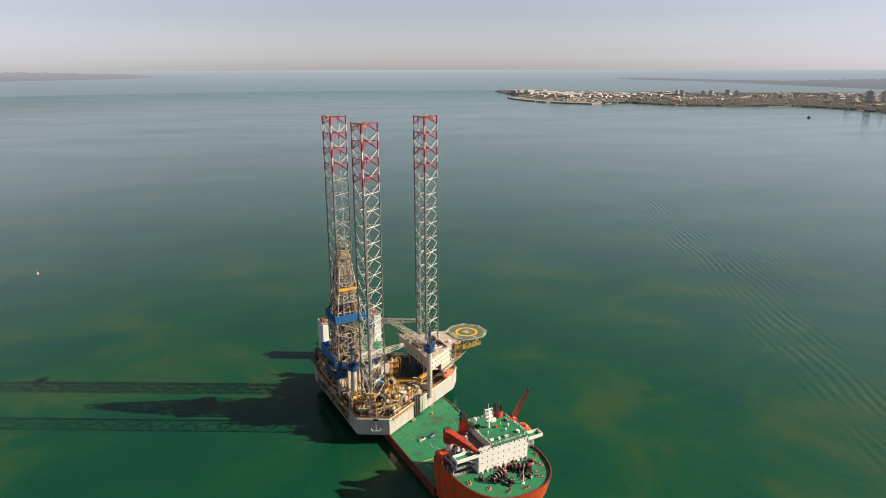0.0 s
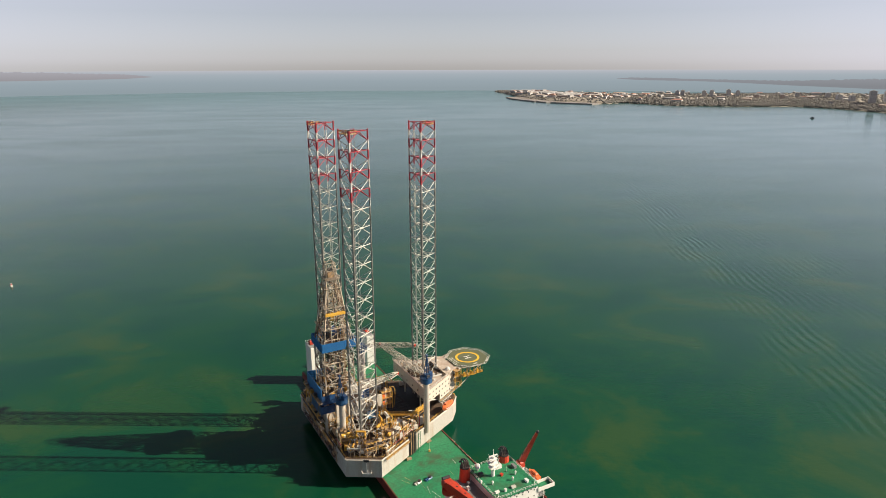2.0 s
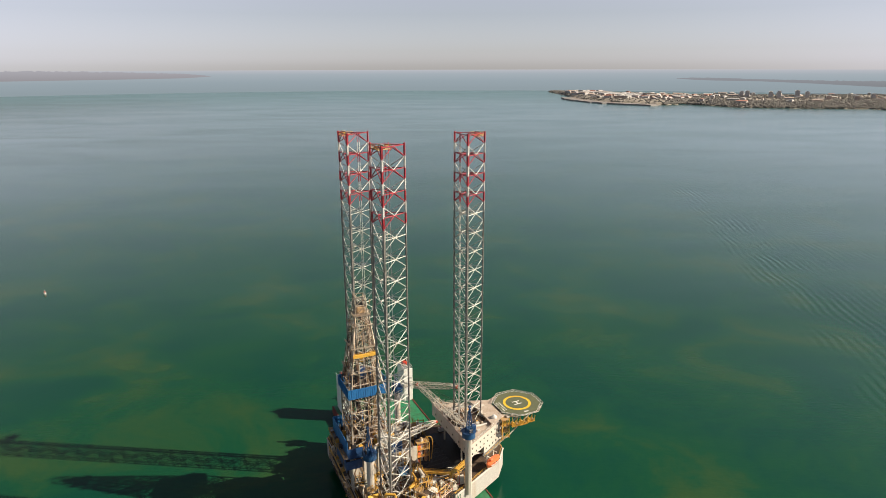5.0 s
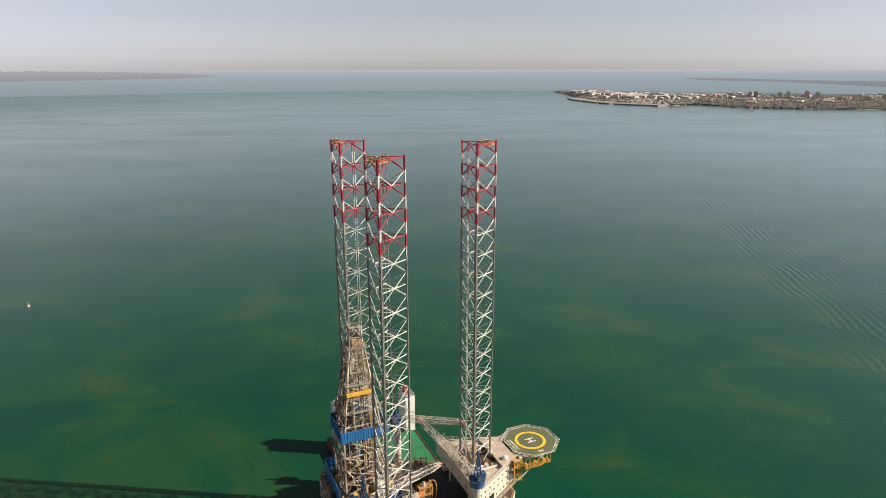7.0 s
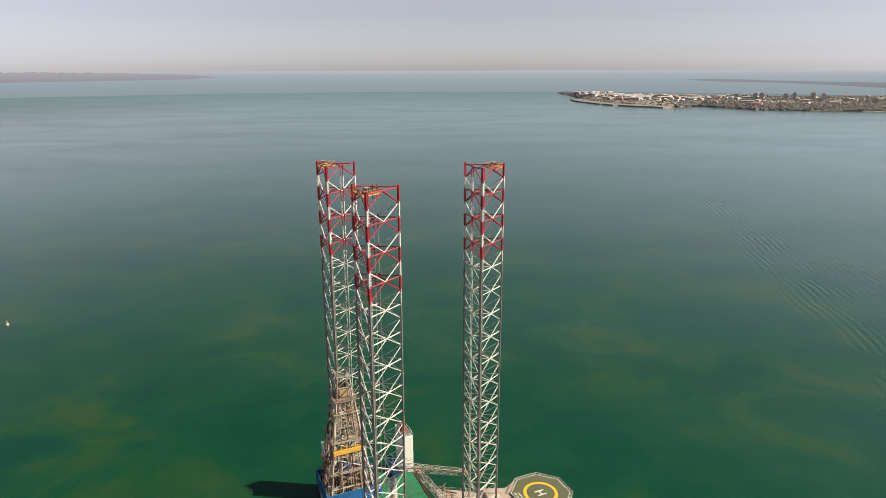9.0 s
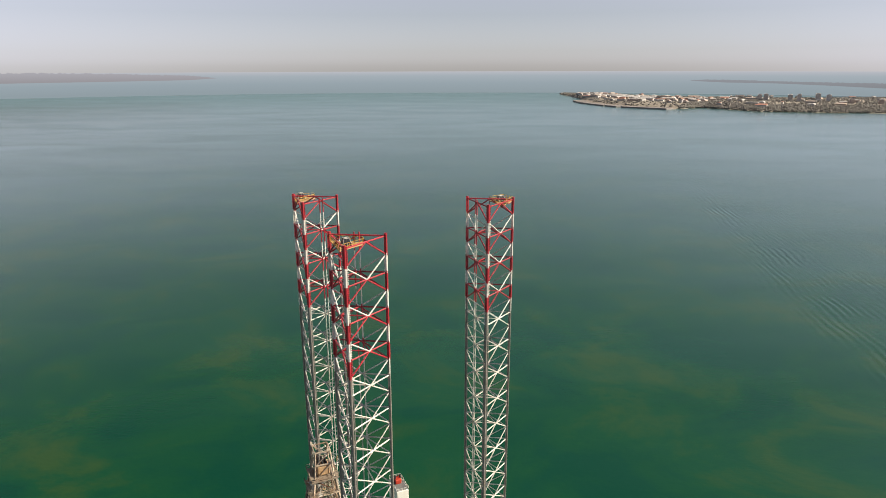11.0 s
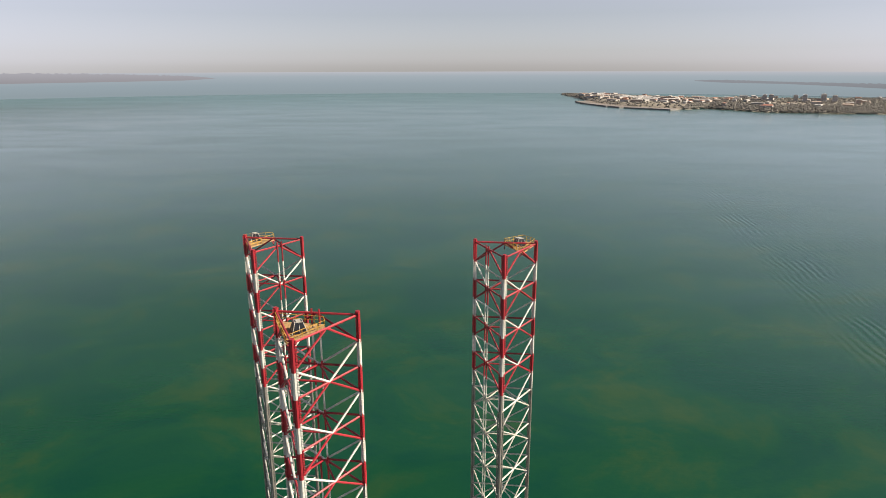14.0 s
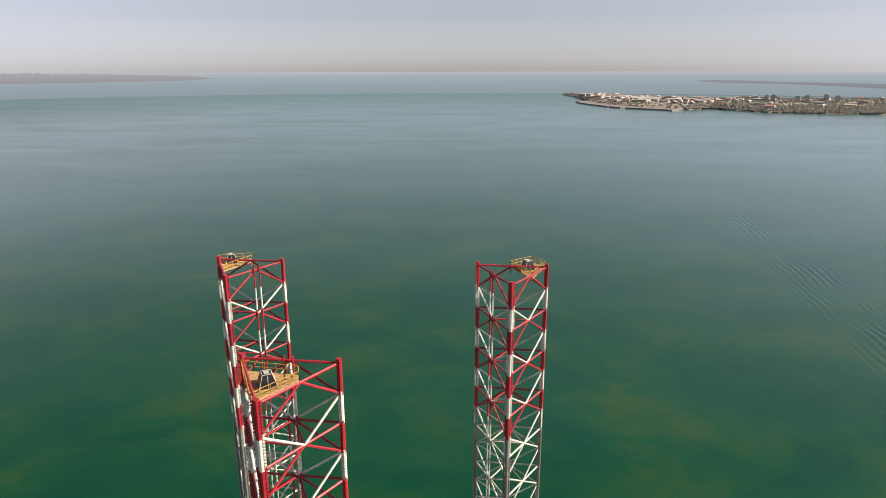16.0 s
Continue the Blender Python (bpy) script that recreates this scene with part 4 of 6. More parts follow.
def build_leg(cx, cy, plat, risers, cabin_shift=(0.0, 0.0)):
    bays = 18
    bottom = LEG_TOP - BAY * bays
    leg = part("leg", prism(bmesh.new(), [(x * 1.05, y * 1.05) for x, y in TRI], bottom - 0.4, bottom), STEEL, rig, "tall triangular lattice leg, red and white banded above grey steel")
    leg.location = (cx, cy, 0)
    for c, (x, y) in enumerate(TRI):
        for k in range(4):
            z = LEG_TOP - k * BAY
            bar("chord", (x, y, z - BAY / 2 - 0.1), (x, y, z if k else z + 0.6), 0.36, RED, leg, 10)
            if k < 3:
                bar("chord", (x, y, z - BAY), (x, y, z - BAY / 2 - 0.1), 0.36, WHITE, leg, 10)
        bar("chord", (x, y, bottom), (x, y, LEG_TOP - 3.5 * BAY - 0.1), 0.35, STEEL, leg, 10)
        # toothed rack on both sides of the chord
        out = Vector((x, y, 0)).normalized()
        side = Vector((-out.y, out.x, 0))
        for k in range(8):
            z1 = LEG_TOP + 0.4 - k * BAY / 2
            for s in (-1, 1):
                bm = bmesh.new()
                e = Vector((x, y, 0)) + side * s * 0.34
                box(bm, e.x - 0.07, e.x + 0.07, e.y - 0.07, e.y + 0.07, z1 - 3.98, z1)
                for i in range(10):
                    z = z1 - i * 0.4
                    p = Vector((x, y, z)) + side * s * 0.48
                    box(bm, p.x - 0.11, p.x + 0.11, p.y - 0.11, p.y + 0.11, z - 0.2, z)
                part("tooth_rack", bm, RED if k % 2 == 0 else WHITE, leg)
        for s in (-1, 1):
            p = Vector((x, y, 0)) + side * s * 0.52
            part("rack", boxed(p.x - 0.09, p.x + 0.09, p.y - 0.09, p.y + 0.09, bottom, LEG_TOP - 32), STEEL, leg)
    for k in range(bays + 1):
        z = LEG_TOP - k * BAY
        red = k < 4
        mids = []
        for a in range(3):
            p, q = Vector((*TRI[a], z)), Vector((*TRI[(a + 1) % 3], z))
            m = (p + q) / 2
            mids.append(m)
            mat = RED if red else PALE_STEEL
            bar("horizontal_brace", p, q, 0.17, mat, leg)
            h = Vector((0, 0, BAY / 2))
            for e in (p, q):
                if k:
                    bar("diagonal_brace", m, e + h, 0.17 if k < 5 else 0.15, WHITE if k < 5 else PALE_STEEL, leg)
                if k < bays:
                    bar("diagonal_brace", m, e - h, 0.17 if red else 0.15, mat, leg)
        for a in range(3 if k else 0):
            bar("span_breaker", mids[a], mids[(a + 1) % 3], 0.15, RED if red else PALE_STEEL, leg)
    # a pair of raw-water risers just inside one face
    fx, fy = risers
    run = Vector((-fy, fx, 0)).normalized() * 0.55
    for d in (-1, 1):
        x, y = fx + run.x * d, fy + run.y * d
        for k in range(8):
            z = LEG_TOP + 0.8 - k * BAY / 2
            bar("riser_pipe", (x, y, z - BAY / 2), (x, y, z), 0.14, RED if k % 2 == 0 else WHITE, leg)
        bar("riser_pipe", (x, y, bottom), (x, y, LEG_TOP + 0.8 - 4 * BAY), 0.14, PALE_STEEL, leg)
    leg_platform(cx, cy, plat, cabin_shift)
    return leg


def leg_platform(x0, y0, points, shift):
    """Yellow railed service platform with a dark glazed cabin, on top of a leg."""
    z = LEG_TOP - 1.3
    leg = thing("leg_platform", "yellow railed platform with dark beacon housing on a leg top", "platform", (x0, y0, 0), group="leg-top platforms")
    for x, y in points:
        bar("bearer", (x * 0.8, y * 0.8, z - 0.5), (x, y, z), 0.1, RED, leg)
    plat = part("platform", prism(bmesh.new(), points, z, z + 0.22), GRATING, leg, "ochre steel service platform")
    loop = [(x, y, z + 0.22) for x, y in points] + [(*points[0], z + 0.22)]
    railing(plat, loop, YELLOW, height=1.15, gap=1.3, r=0.055)
    cx = sum(p[0] for p in points) / len(points) - 0.4 + shift[0]
    cy = sum(p[1] for p in points) / len(points) + shift[1]
    bm = bmesh.new()
    lo = [bm.verts.new((cx + a * 1.05, cy + b * 1.05, z + 0.25)) for a, b in ((-1, -1), (1, -1), (1, 1), (-1, 1))]
    hi = [bm.verts.new((cx + a * 0.55, cy + b * 0.6, z + 1.75)) for a, b in ((-1, -1), (1, -1), (1, 1), (-1, 1))]
    for i in range(4):
        bm.faces.new((lo[i], lo[(i + 1) % 4], hi[(i + 1) % 4], hi[i]))
    bm.faces.new(lo[::-1])
    bm.faces.new(hi)
    cab = part("beacon_cabin", bm, PANEL, leg, "dark sloping panels of a beacon housing")
    for i, (a, b) in enumerate(((-1, -1), (1, -1), (1, 1), (-1, 1))):
        bar("cabin_frame", (cx + a * 1.06, cy + b * 1.06, z + 0.2), (cx + a * 0.56, cy + b * 0.61, z + 1.78), 0.045, PALE_STEEL, cab)
        c, d = ((-1, -1), (1, -1), (1, 1), (-1, 1))[(i + 1) % 4]
        bar("cabin_frame", (cx + a * 0.56, cy + b * 0.61, z + 1.78), (cx + c * 0.56, cy + d * 0.61, z + 1.78), 0.045, PALE_STEEL, cab)
        bar("cabin_frame", (cx + (a + c) * 0.535, cy + (b + d) * 0.535, z + 0.2), (cx + (a + c) * 0.29, cy + (b + d) * 0.31, z + 1.78), 0.025, PALE_STEEL, cab)
    part("cabin_roof", boxed(cx - 0.3, cx + 0.3, cy - 0.35, cy + 0.35, z + 1.76, z + 1.84), PALE_STEEL, cab)


build_leg(-13.5, 22.4, [(-3.4, 1.8), (2.4, 6.2), (2.4, 7.9), (-3.4, 8.6)], (1.9, -3.3), (-0.4, 0.9))
build_leg(-14.7, -22.4, [(-3.8, -3.5), (2.1, -0.4), (2.3, 1.1), (-2.4, 4.2), (-3.7, 5.4)], (1.5, 2.7), (0.0, -1.4))
build_leg(28.4, 0.0, [(3.0, -1.6), (8.6, 3.2), (7.8, 6.7), (3.0, 5.8)], (-3.8, 0.2))


# ---- derrick and drill floor ----
def build_derrick():
    d = thing("derrick", "weathered steel drilling derrick with blue wind walls", "derrick", (-19.5, 0, 0))
    z0, z1 = 32.0, 87.0
    half0, half1 = 7.0, 2.7

    def half(z):
        return half0 if z < 54 else half0 + (half1 - half0) * (z - 54) / (z1 - 54)
    rnd = random.Random(4)
    levels = [32, 37, 42, 47.5, 54, 59, 64, 69, 74, 78.5, 83, 87]
    signs = ((-1, -1), (1, -1), (1, 1), (-1, 1))
    for za, zb in zip(levels, levels[1:]):
        ha, hb = half(za), half(zb)
        for i, (a, b) in enumerate(signs):
            c, e = signs[(i + 1) % 4]
            pa, pb = Vector((a * ha, b * ha, za)), Vector((a * hb, b * hb, zb))
            qa, qb = Vector((c * ha, e * ha, za)), Vector((c * hb, e * hb, zb))
            bar("corner_post", pa, pb, 0.28, DERRICK_STEEL, d, square=True)
            bar("girt", pa, qa, 0.16, DERRICK_STEEL, d, square=True)
            bar("brace", pa, qb, 0.12, rnd.choice((DERRICK_STEEL, PALE_STEEL, DERRICK_STEEL, TAN)), d, square=True)
            bar("brace", qa, pb, 0.12, rnd.choice((DERRICK_STEEL, PALE_STEEL, RUSTY)), d, square=True)
            ma, mb = (pa + qa) / 2, (pb + qb) / 2
            bar("brace", ma, mb, 0.09, DERRICK_STEEL, d, square=True)
    # blue belt around the racking level
    for x0, x1, y0, y1 in ((-8.2, 9.2, -7.8, -7.6), (-8.2, 9.2, 7.6, 7.8), (-8.2, -8.0, -7.6, 7.6), (9.0, 9.2, -7.6, 7.6)):
        w = part("wind_wall", boxed(x0, x1, y0, y1, 54, 58.2), BLUE, d, "blue corrugated wind wall")
        long_x = (x1 - x0) > 1
        n = 18
        bm = bmesh.new()
        for i in range(n):
            k = (i + 0.5) / n
            if long_x:
                x = x0 + (x1 - x0) * k
                s = -1 if y0 < 0 else 1
                box(bm, x - 0.12, x + 0.12, min((y0 + y1) / 2, (y0 + y1) / 2 + s * 0.22), max((y0 + y1) / 2, (y0 + y1) / 2 + s * 0.22), 54.05, 58.15)
            else:
                y = y0 + (y1 - y0) * k
                s = -1 if x0 < 0 else 1
                box(bm, min((x0 + x1) / 2, (x0 + x1) / 2 + s * 0.22), max((x0 + x1) / 2, (x0 + x1) / 2 + s * 0.22), y - 0.12, y + 0.12, 54.05, 58.15)
        part("rib", bm, BLUE, w)
    part("racking_board", boxed(-7.5, 7.5, -7.5, 7.5, 54.2, 54.5), DERRICK_STEEL, d)
    # crown
    part("crown_platform", boxed(-3.5, 3.5, -3.5, 3.5, 86.8, 87.1), DERRICK_STEEL, d)
    railing(d, [(-3.5, -3.5, 87.1), (3.5, -3.5, 87.1), (3.5, 3.5, 87.1), (-3.5, 3.5, 87.1), (-3.5, -3.5, 87.1)], DERRICK_STEEL, gap=1.4, r=0.07)
    for i, (a, b) in enumerate(signs):
        c, e = signs[(i + 1) % 4]
        bar("crown_post", (a * 2.5, b * 2.5, 87), (a * 1.9, b * 1.9, 94.5), 0.16, DERRICK_STEEL, d, square=True)
        for za, zb in ((87, 90.8), (90.8, 94.5)):
            bar("crown_brace", (a * 2.3, b * 2.3, za), (c * 2.1, e * 2.1, zb), 0.11, DERRICK_STEEL, d, square=True)
            bar("crown_girt", (a * 2.0, b * 2.0, zb), (c * 2.0, e * 2.0, zb), 0.13, DERRICK_STEEL, d, square=True)
    part("crown_block", bevelled(boxed(-1.6, 1.6, -1.8, 1.8, 87.4, 90.2), 0.3), TAN, d, "rusty tan crown sheave block")
    for i in range(36):
        a, b, zz = rnd.uniform(-3.2, 3.2), rnd.choice((-3.3, 3.3, -1.5, 1.5)), rnd.uniform(84, 94)
        p, q = ((a, b, zz), (a + rnd.uniform(-1.5, 1.5), b, zz + rnd.uniform(-2.5, 2.5))) if i % 2 else ((b, a, zz), (b, a + rnd.uniform(-1.5, 1.5), zz + rnd.uniform(-2.5, 2.5)))
        bar("crown_pipe", p, q, rnd.uniform(0.08, 0.16), rnd.choice((PALE_STEEL, DERRICK_STEEL, RUSTY, TAN)), d, 5)
    for k in (-0.9, 0, 0.9):
        part("sheave", tubed((k - 0.15, 0, 90.6), (k + 0.15, 0, 90.6), 1.3, 16), DARK, d)
    # yellow monkey-board beam high on the faces
    for y in (-5.4, -4.2):
        part("stabbing_beam", boxed(-5.0, 5.0, y - 0.35, y + 0.35, 70.4, 71.6), YELLOW, d, "yellow stabbing-board beam")
    # pipe stands, hoses and ladders inside the mast
    for i in range(70):
        x, y = rnd.uniform(-5, 5), rnd.uniform(-5.2, 5.2)
        if abs(x) < 1.5 and abs(y) < 1.5:
            continue
        bar("drill_pipe", (x, y, 33.2), (x * 0.97, y * 0.97, rnd.choice((60.5, 61, 61.5))), 0.12, TAN if i % 3 == 0 else DARK, d, 5)
    for s in (-1, 1):
        bar("guide_rail", (s * 1.4, 1.2, 33), (s * 1.4, 1.2, 86.5), 0.2, DERRICK_STEEL, d, square=True)
    part("travelling_block", bevelled(boxed(-1.0, 1.0, -0.8, 0.8, 66, 70), 0.25), YELLOW, d)
    part("top_drive", bevelled(boxed(-1.1, 1.1, -0.9, 0.9, 58.5, 63.5), 0.2), DEEP_BLUE, d)
    for k in (-0.5, -0.17, 0.17, 0.5):
        bar("drilling_line", (k, 0, 70), (k, 0, 88), 0.06, DARK, d, 4)
    # ladder cages on two faces
    for side in (-1, 1):
        bm = bmesh.new()
        for za, zb in zip(levels[3:], levels[4:]):
            pa, pb = Vector((half(za) * 0.55, side * (half(za) + 0.3), za)), Vector((half(zb) * 0.55, side * (half(zb) + 0.3), zb))
            for o in (-0.35, 0.35):
                tube(bm, pa + Vector((o, 0, 0)), pb + Vector((o, 0, 0)), 0.06, 4)
            for i in range(8):
                p = pa.lerp(pb, i / 8)
                tube(bm, p + Vector((-0.35, 0, 0)), p + Vector((0.35, 0, 0)), 0.04, 4)
        part("ladder", bm, DERRICK_STEEL, d)
    # bundles of hoses and cable trays draped down the outside
    for i in range(110):
        a = rnd.uniform(-1, 1)
        side = rnd.choice((-1, 1))
        z = rnd.uniform(60, 85)
        L = rnd.uniform(3, 12)
        zl = max(33, z - L)
        if rnd.random() < 0.5:
            p, q = (a * half(z), side * (half(z) + 0.15), z), (a * half(zl) + rnd.uniform(-0.6, 0.6), side * (half(zl) + 0.3), zl)
        else:
            p, q = (side * (half(z) + 0.15), a * half(z), z), (side * (half(zl) + 0.3), a * half(zl) + rnd.uniform(-0.6, 0.6), zl)
        bar("hose", p, q, 0.13, rnd.choice((DARK, DARK, RUSTY, RUSTY, DERRICK_STEEL, TAN, PALE_STEEL)), d, 5)
    # small floodlight and walkway boxes on the girts
    for i in range(30):
        z = rnd.choice(levels[4:-1])
        a = rnd.uniform(-0.9, 0.9) * half(z)
        side = rnd.choice((-1, 1))
        x, y = (a, side * (half(z) + 0.4)) if rnd.random() < 0.5 else (side * (half(z) + 0.4), a)
        part("fixture", boxed(x - 0.5, x + 0.5, y - 0.4, y + 0.4, z, z + rnd.uniform(0.5, 1.1)), rnd.choice((DERRICK_STEEL, PALE_STEEL, TAN, DARK)), d)
    for z in (64, 74, 83):
        h = half(z) + 0.9
        w = part("walkway", boxed(-h, h, -h, -h + 0.9, z, z + 0.12), DERRICK_STEEL, d)
        railing(w, [(-h, -h, z + 0.1), (h, -h, z + 0.1)], DERRICK_STEEL, gap=1.6, r=0.06)
        w = part("walkway", boxed(-h, -h + 0.9, -h + 0.9, h, z, z + 0.12), DERRICK_STEEL, d)
        railing(w, [(-h, -h, z + 0.1), (-h, h, z + 0.1)], DERRICK_STEEL, gap=1.6, r=0.06)


build_derrick()


def build_drill_floor():
    t = thing("drill_floor", "steel cantilever and drill floor with blue wind walls", "drill floor", (-19.5, 0, 0))
    part("floor_plate", boxed(-10, 10.5, -10.5, 10.5, 31.2, 32.0), DECK_BROWN, t)
    part("cantilever_beam", boxed(-9.5, 20, -9.4, -8.2, 19, 26.5), CREAM, t, "deep cream cantilever girder")
    part("cantilever_beam", boxed(-9.5, 20, 8.2, 9.4, 19, 26.5), CREAM, t)
    part("cantilever_deck", boxed(-9.5, 20, -8.2, 8.2, 24.5, 25.0), DECK_BROWN, t)
    for x in (-8.5, -3, 3, 9.5):
        for y in (-9.5, 9.5):
            bar("column", (x, y, 14), (x, y, 31.2), 0.55, CREAM, t, square=True)
    for y in (-9.6, 9.6):
        for xa, xb in ((-8.5, -3), (-3, 3), (3, 9.5)):
            bar("column_brace", (xa, y, 20), (xb, y, 31), 0.2, TAN, t)
            bar("column_brace", (xb, y, 20), (xa, y, 31), 0.2, TAN, t)
    # blue wind walls of the drill floor, stepping down towards the water side
    for x0, x1, y0, y1, z0, z1 in ((-10.6, -10.3, -10.8, 10.8, 29.5, 37.5), (-10.6, -4.0, -10.9, -10.6, 29.5, 34.0), (-10.6, 3.0, 10.6, 10.9, 29.5, 37.5), (-11.6, -11.3, -12.5, 4.0, 25.0, 29.5), (-11.3, -5.0, -12.6, -12.3, 26.0, 29.8), (7.5, 12.0, -12.8, -12.4, 29.0, 33.5)):
        w = part("wind_wall", boxed(x0, x1, y0, y1, z0, z1), BLUE if z1 > 37 else DEEP_BLUE, t, "blue wind wall")
    part("side_gallery", boxed(-13, -10, -12.5, 5, 21.8, 22.4), DECK_BROWN, t)
    for y in (-11, -4, 3):
        bar("gallery_strut", (-12.6, y, 21.8), (-9.6, y, 16.5), 0.25, TAN, t)
    part("driller_cabin", bevelled(boxed(3.0, 7.5, -9.6, -6.0, 32, 35.2), 0.2), PALE_STEEL, t)
    part("drawworks", bevelled(boxed(-6.5, 1.5, 5.5, 9.0, 32, 35.0), 0.3), YELLOW, t)
    part("rotary_table", tubed((0, 0, 32), (0, 0, 32.6), 1.8, 18), STEEL, t)
    rnd = random.Random(14)
    for i in range(40):
        x, y = rnd.uniform(-9, 9.5), rnd.uniform(-10, 9)
        h = rnd.uniform(0.6, 2.8)
        s = rnd.uniform(0.3, 1.1)
        part("equipment", bevelled(boxed(x - s, x + s, y - s * 0.8, y + s * 0.8, 32, 32 + h), 0.08), rnd.choice((YELLOW, YELLOW, TAN, PALE_STEEL, DARK, DERRICK_STEEL)), t)
    railing(t, [(10.4, -10.4, 32), (-4, -10.4, 32)], YELLOW)
    railing(t, [(10.4, -10.4, 32), (10.4, 10.4, 32)], YELLOW)
    for i in range(60):
        y, z = rnd.uniform(-13, 10), rnd.uniform(15, 33)
        p = Vector((rnd.uniform(-12.4, -10.8), y, z))
        q = p + (Vector((0, rnd.uniform(-5, 5), 0)) if i % 2 else Vector((0, 0, rnd.uniform(-5, 3))))
        q.z = max(14.2, q.z)
        bar("outboard_pipe", p, q, rnd.uniform(0.08, 0.18), rnd.choice((TAN, YELLOW, DARK, DERRICK_STEEL, PALE_STEEL)), t, 5)
    for z in (18.5, 22.5, 31.5):
        w = part("outboard_walkway", boxed(-12.6, -10.7, -13, 11, z, z + 0.12), DERRICK_STEEL, t)
        railing(w, [(-12.6, -13, z + 0.1), (-12.6, 11, z + 0.1)], YELLOW, gap=1.8, r=0.06)
    for i in range(16):
        y, z, e = rnd.uniform(-12, 10), rnd.choice((18.6, 22.6, 31.6)), rnd.uniform(0.4, 0.9)
        part("outboard_unit", boxed(-12.3, -11.0, y - e, y + e, z, z + rnd.uniform(0.8, 2.2)), rnd.choice((TAN, YELLOW, DARK, CREAM, DERRICK_STEEL)), t)
    # open frame of pipework under the belt, seen between the corner posts
    for i in range(230):
        z = rnd.uniform(33, 53)
        a = rnd.uniform(-6.5, 6.5)
        y = rnd.choice((-7.6, -7.2, -6.6, 6.8))
        p = Vector((a, y, z)) if i % 3 else Vector((-7.4, a, z))
        q = p + Vector((rnd.uniform(-3, 3), rnd.uniform(-0.4, 0.4), rnd.uniform(-4, 4)))
        q.x = min(max(q.x, -7), 7)
        q.z = min(max(q.z, 32.3), 53.8)
        bar("pipework", p, q, rnd.uniform(0.09, 0.17), rnd.choice((PALE_STEEL, DERRICK_STEEL, TAN, RUSTY, RUSTY, DARK, CREAM)), t, 5)


build_drill_floor()


# ---- accommodation block and helideck ----
ACC = [(20.0, -20.0), (45.0, -5.0), (45.0, 5.0), (20.0, 20.0)]


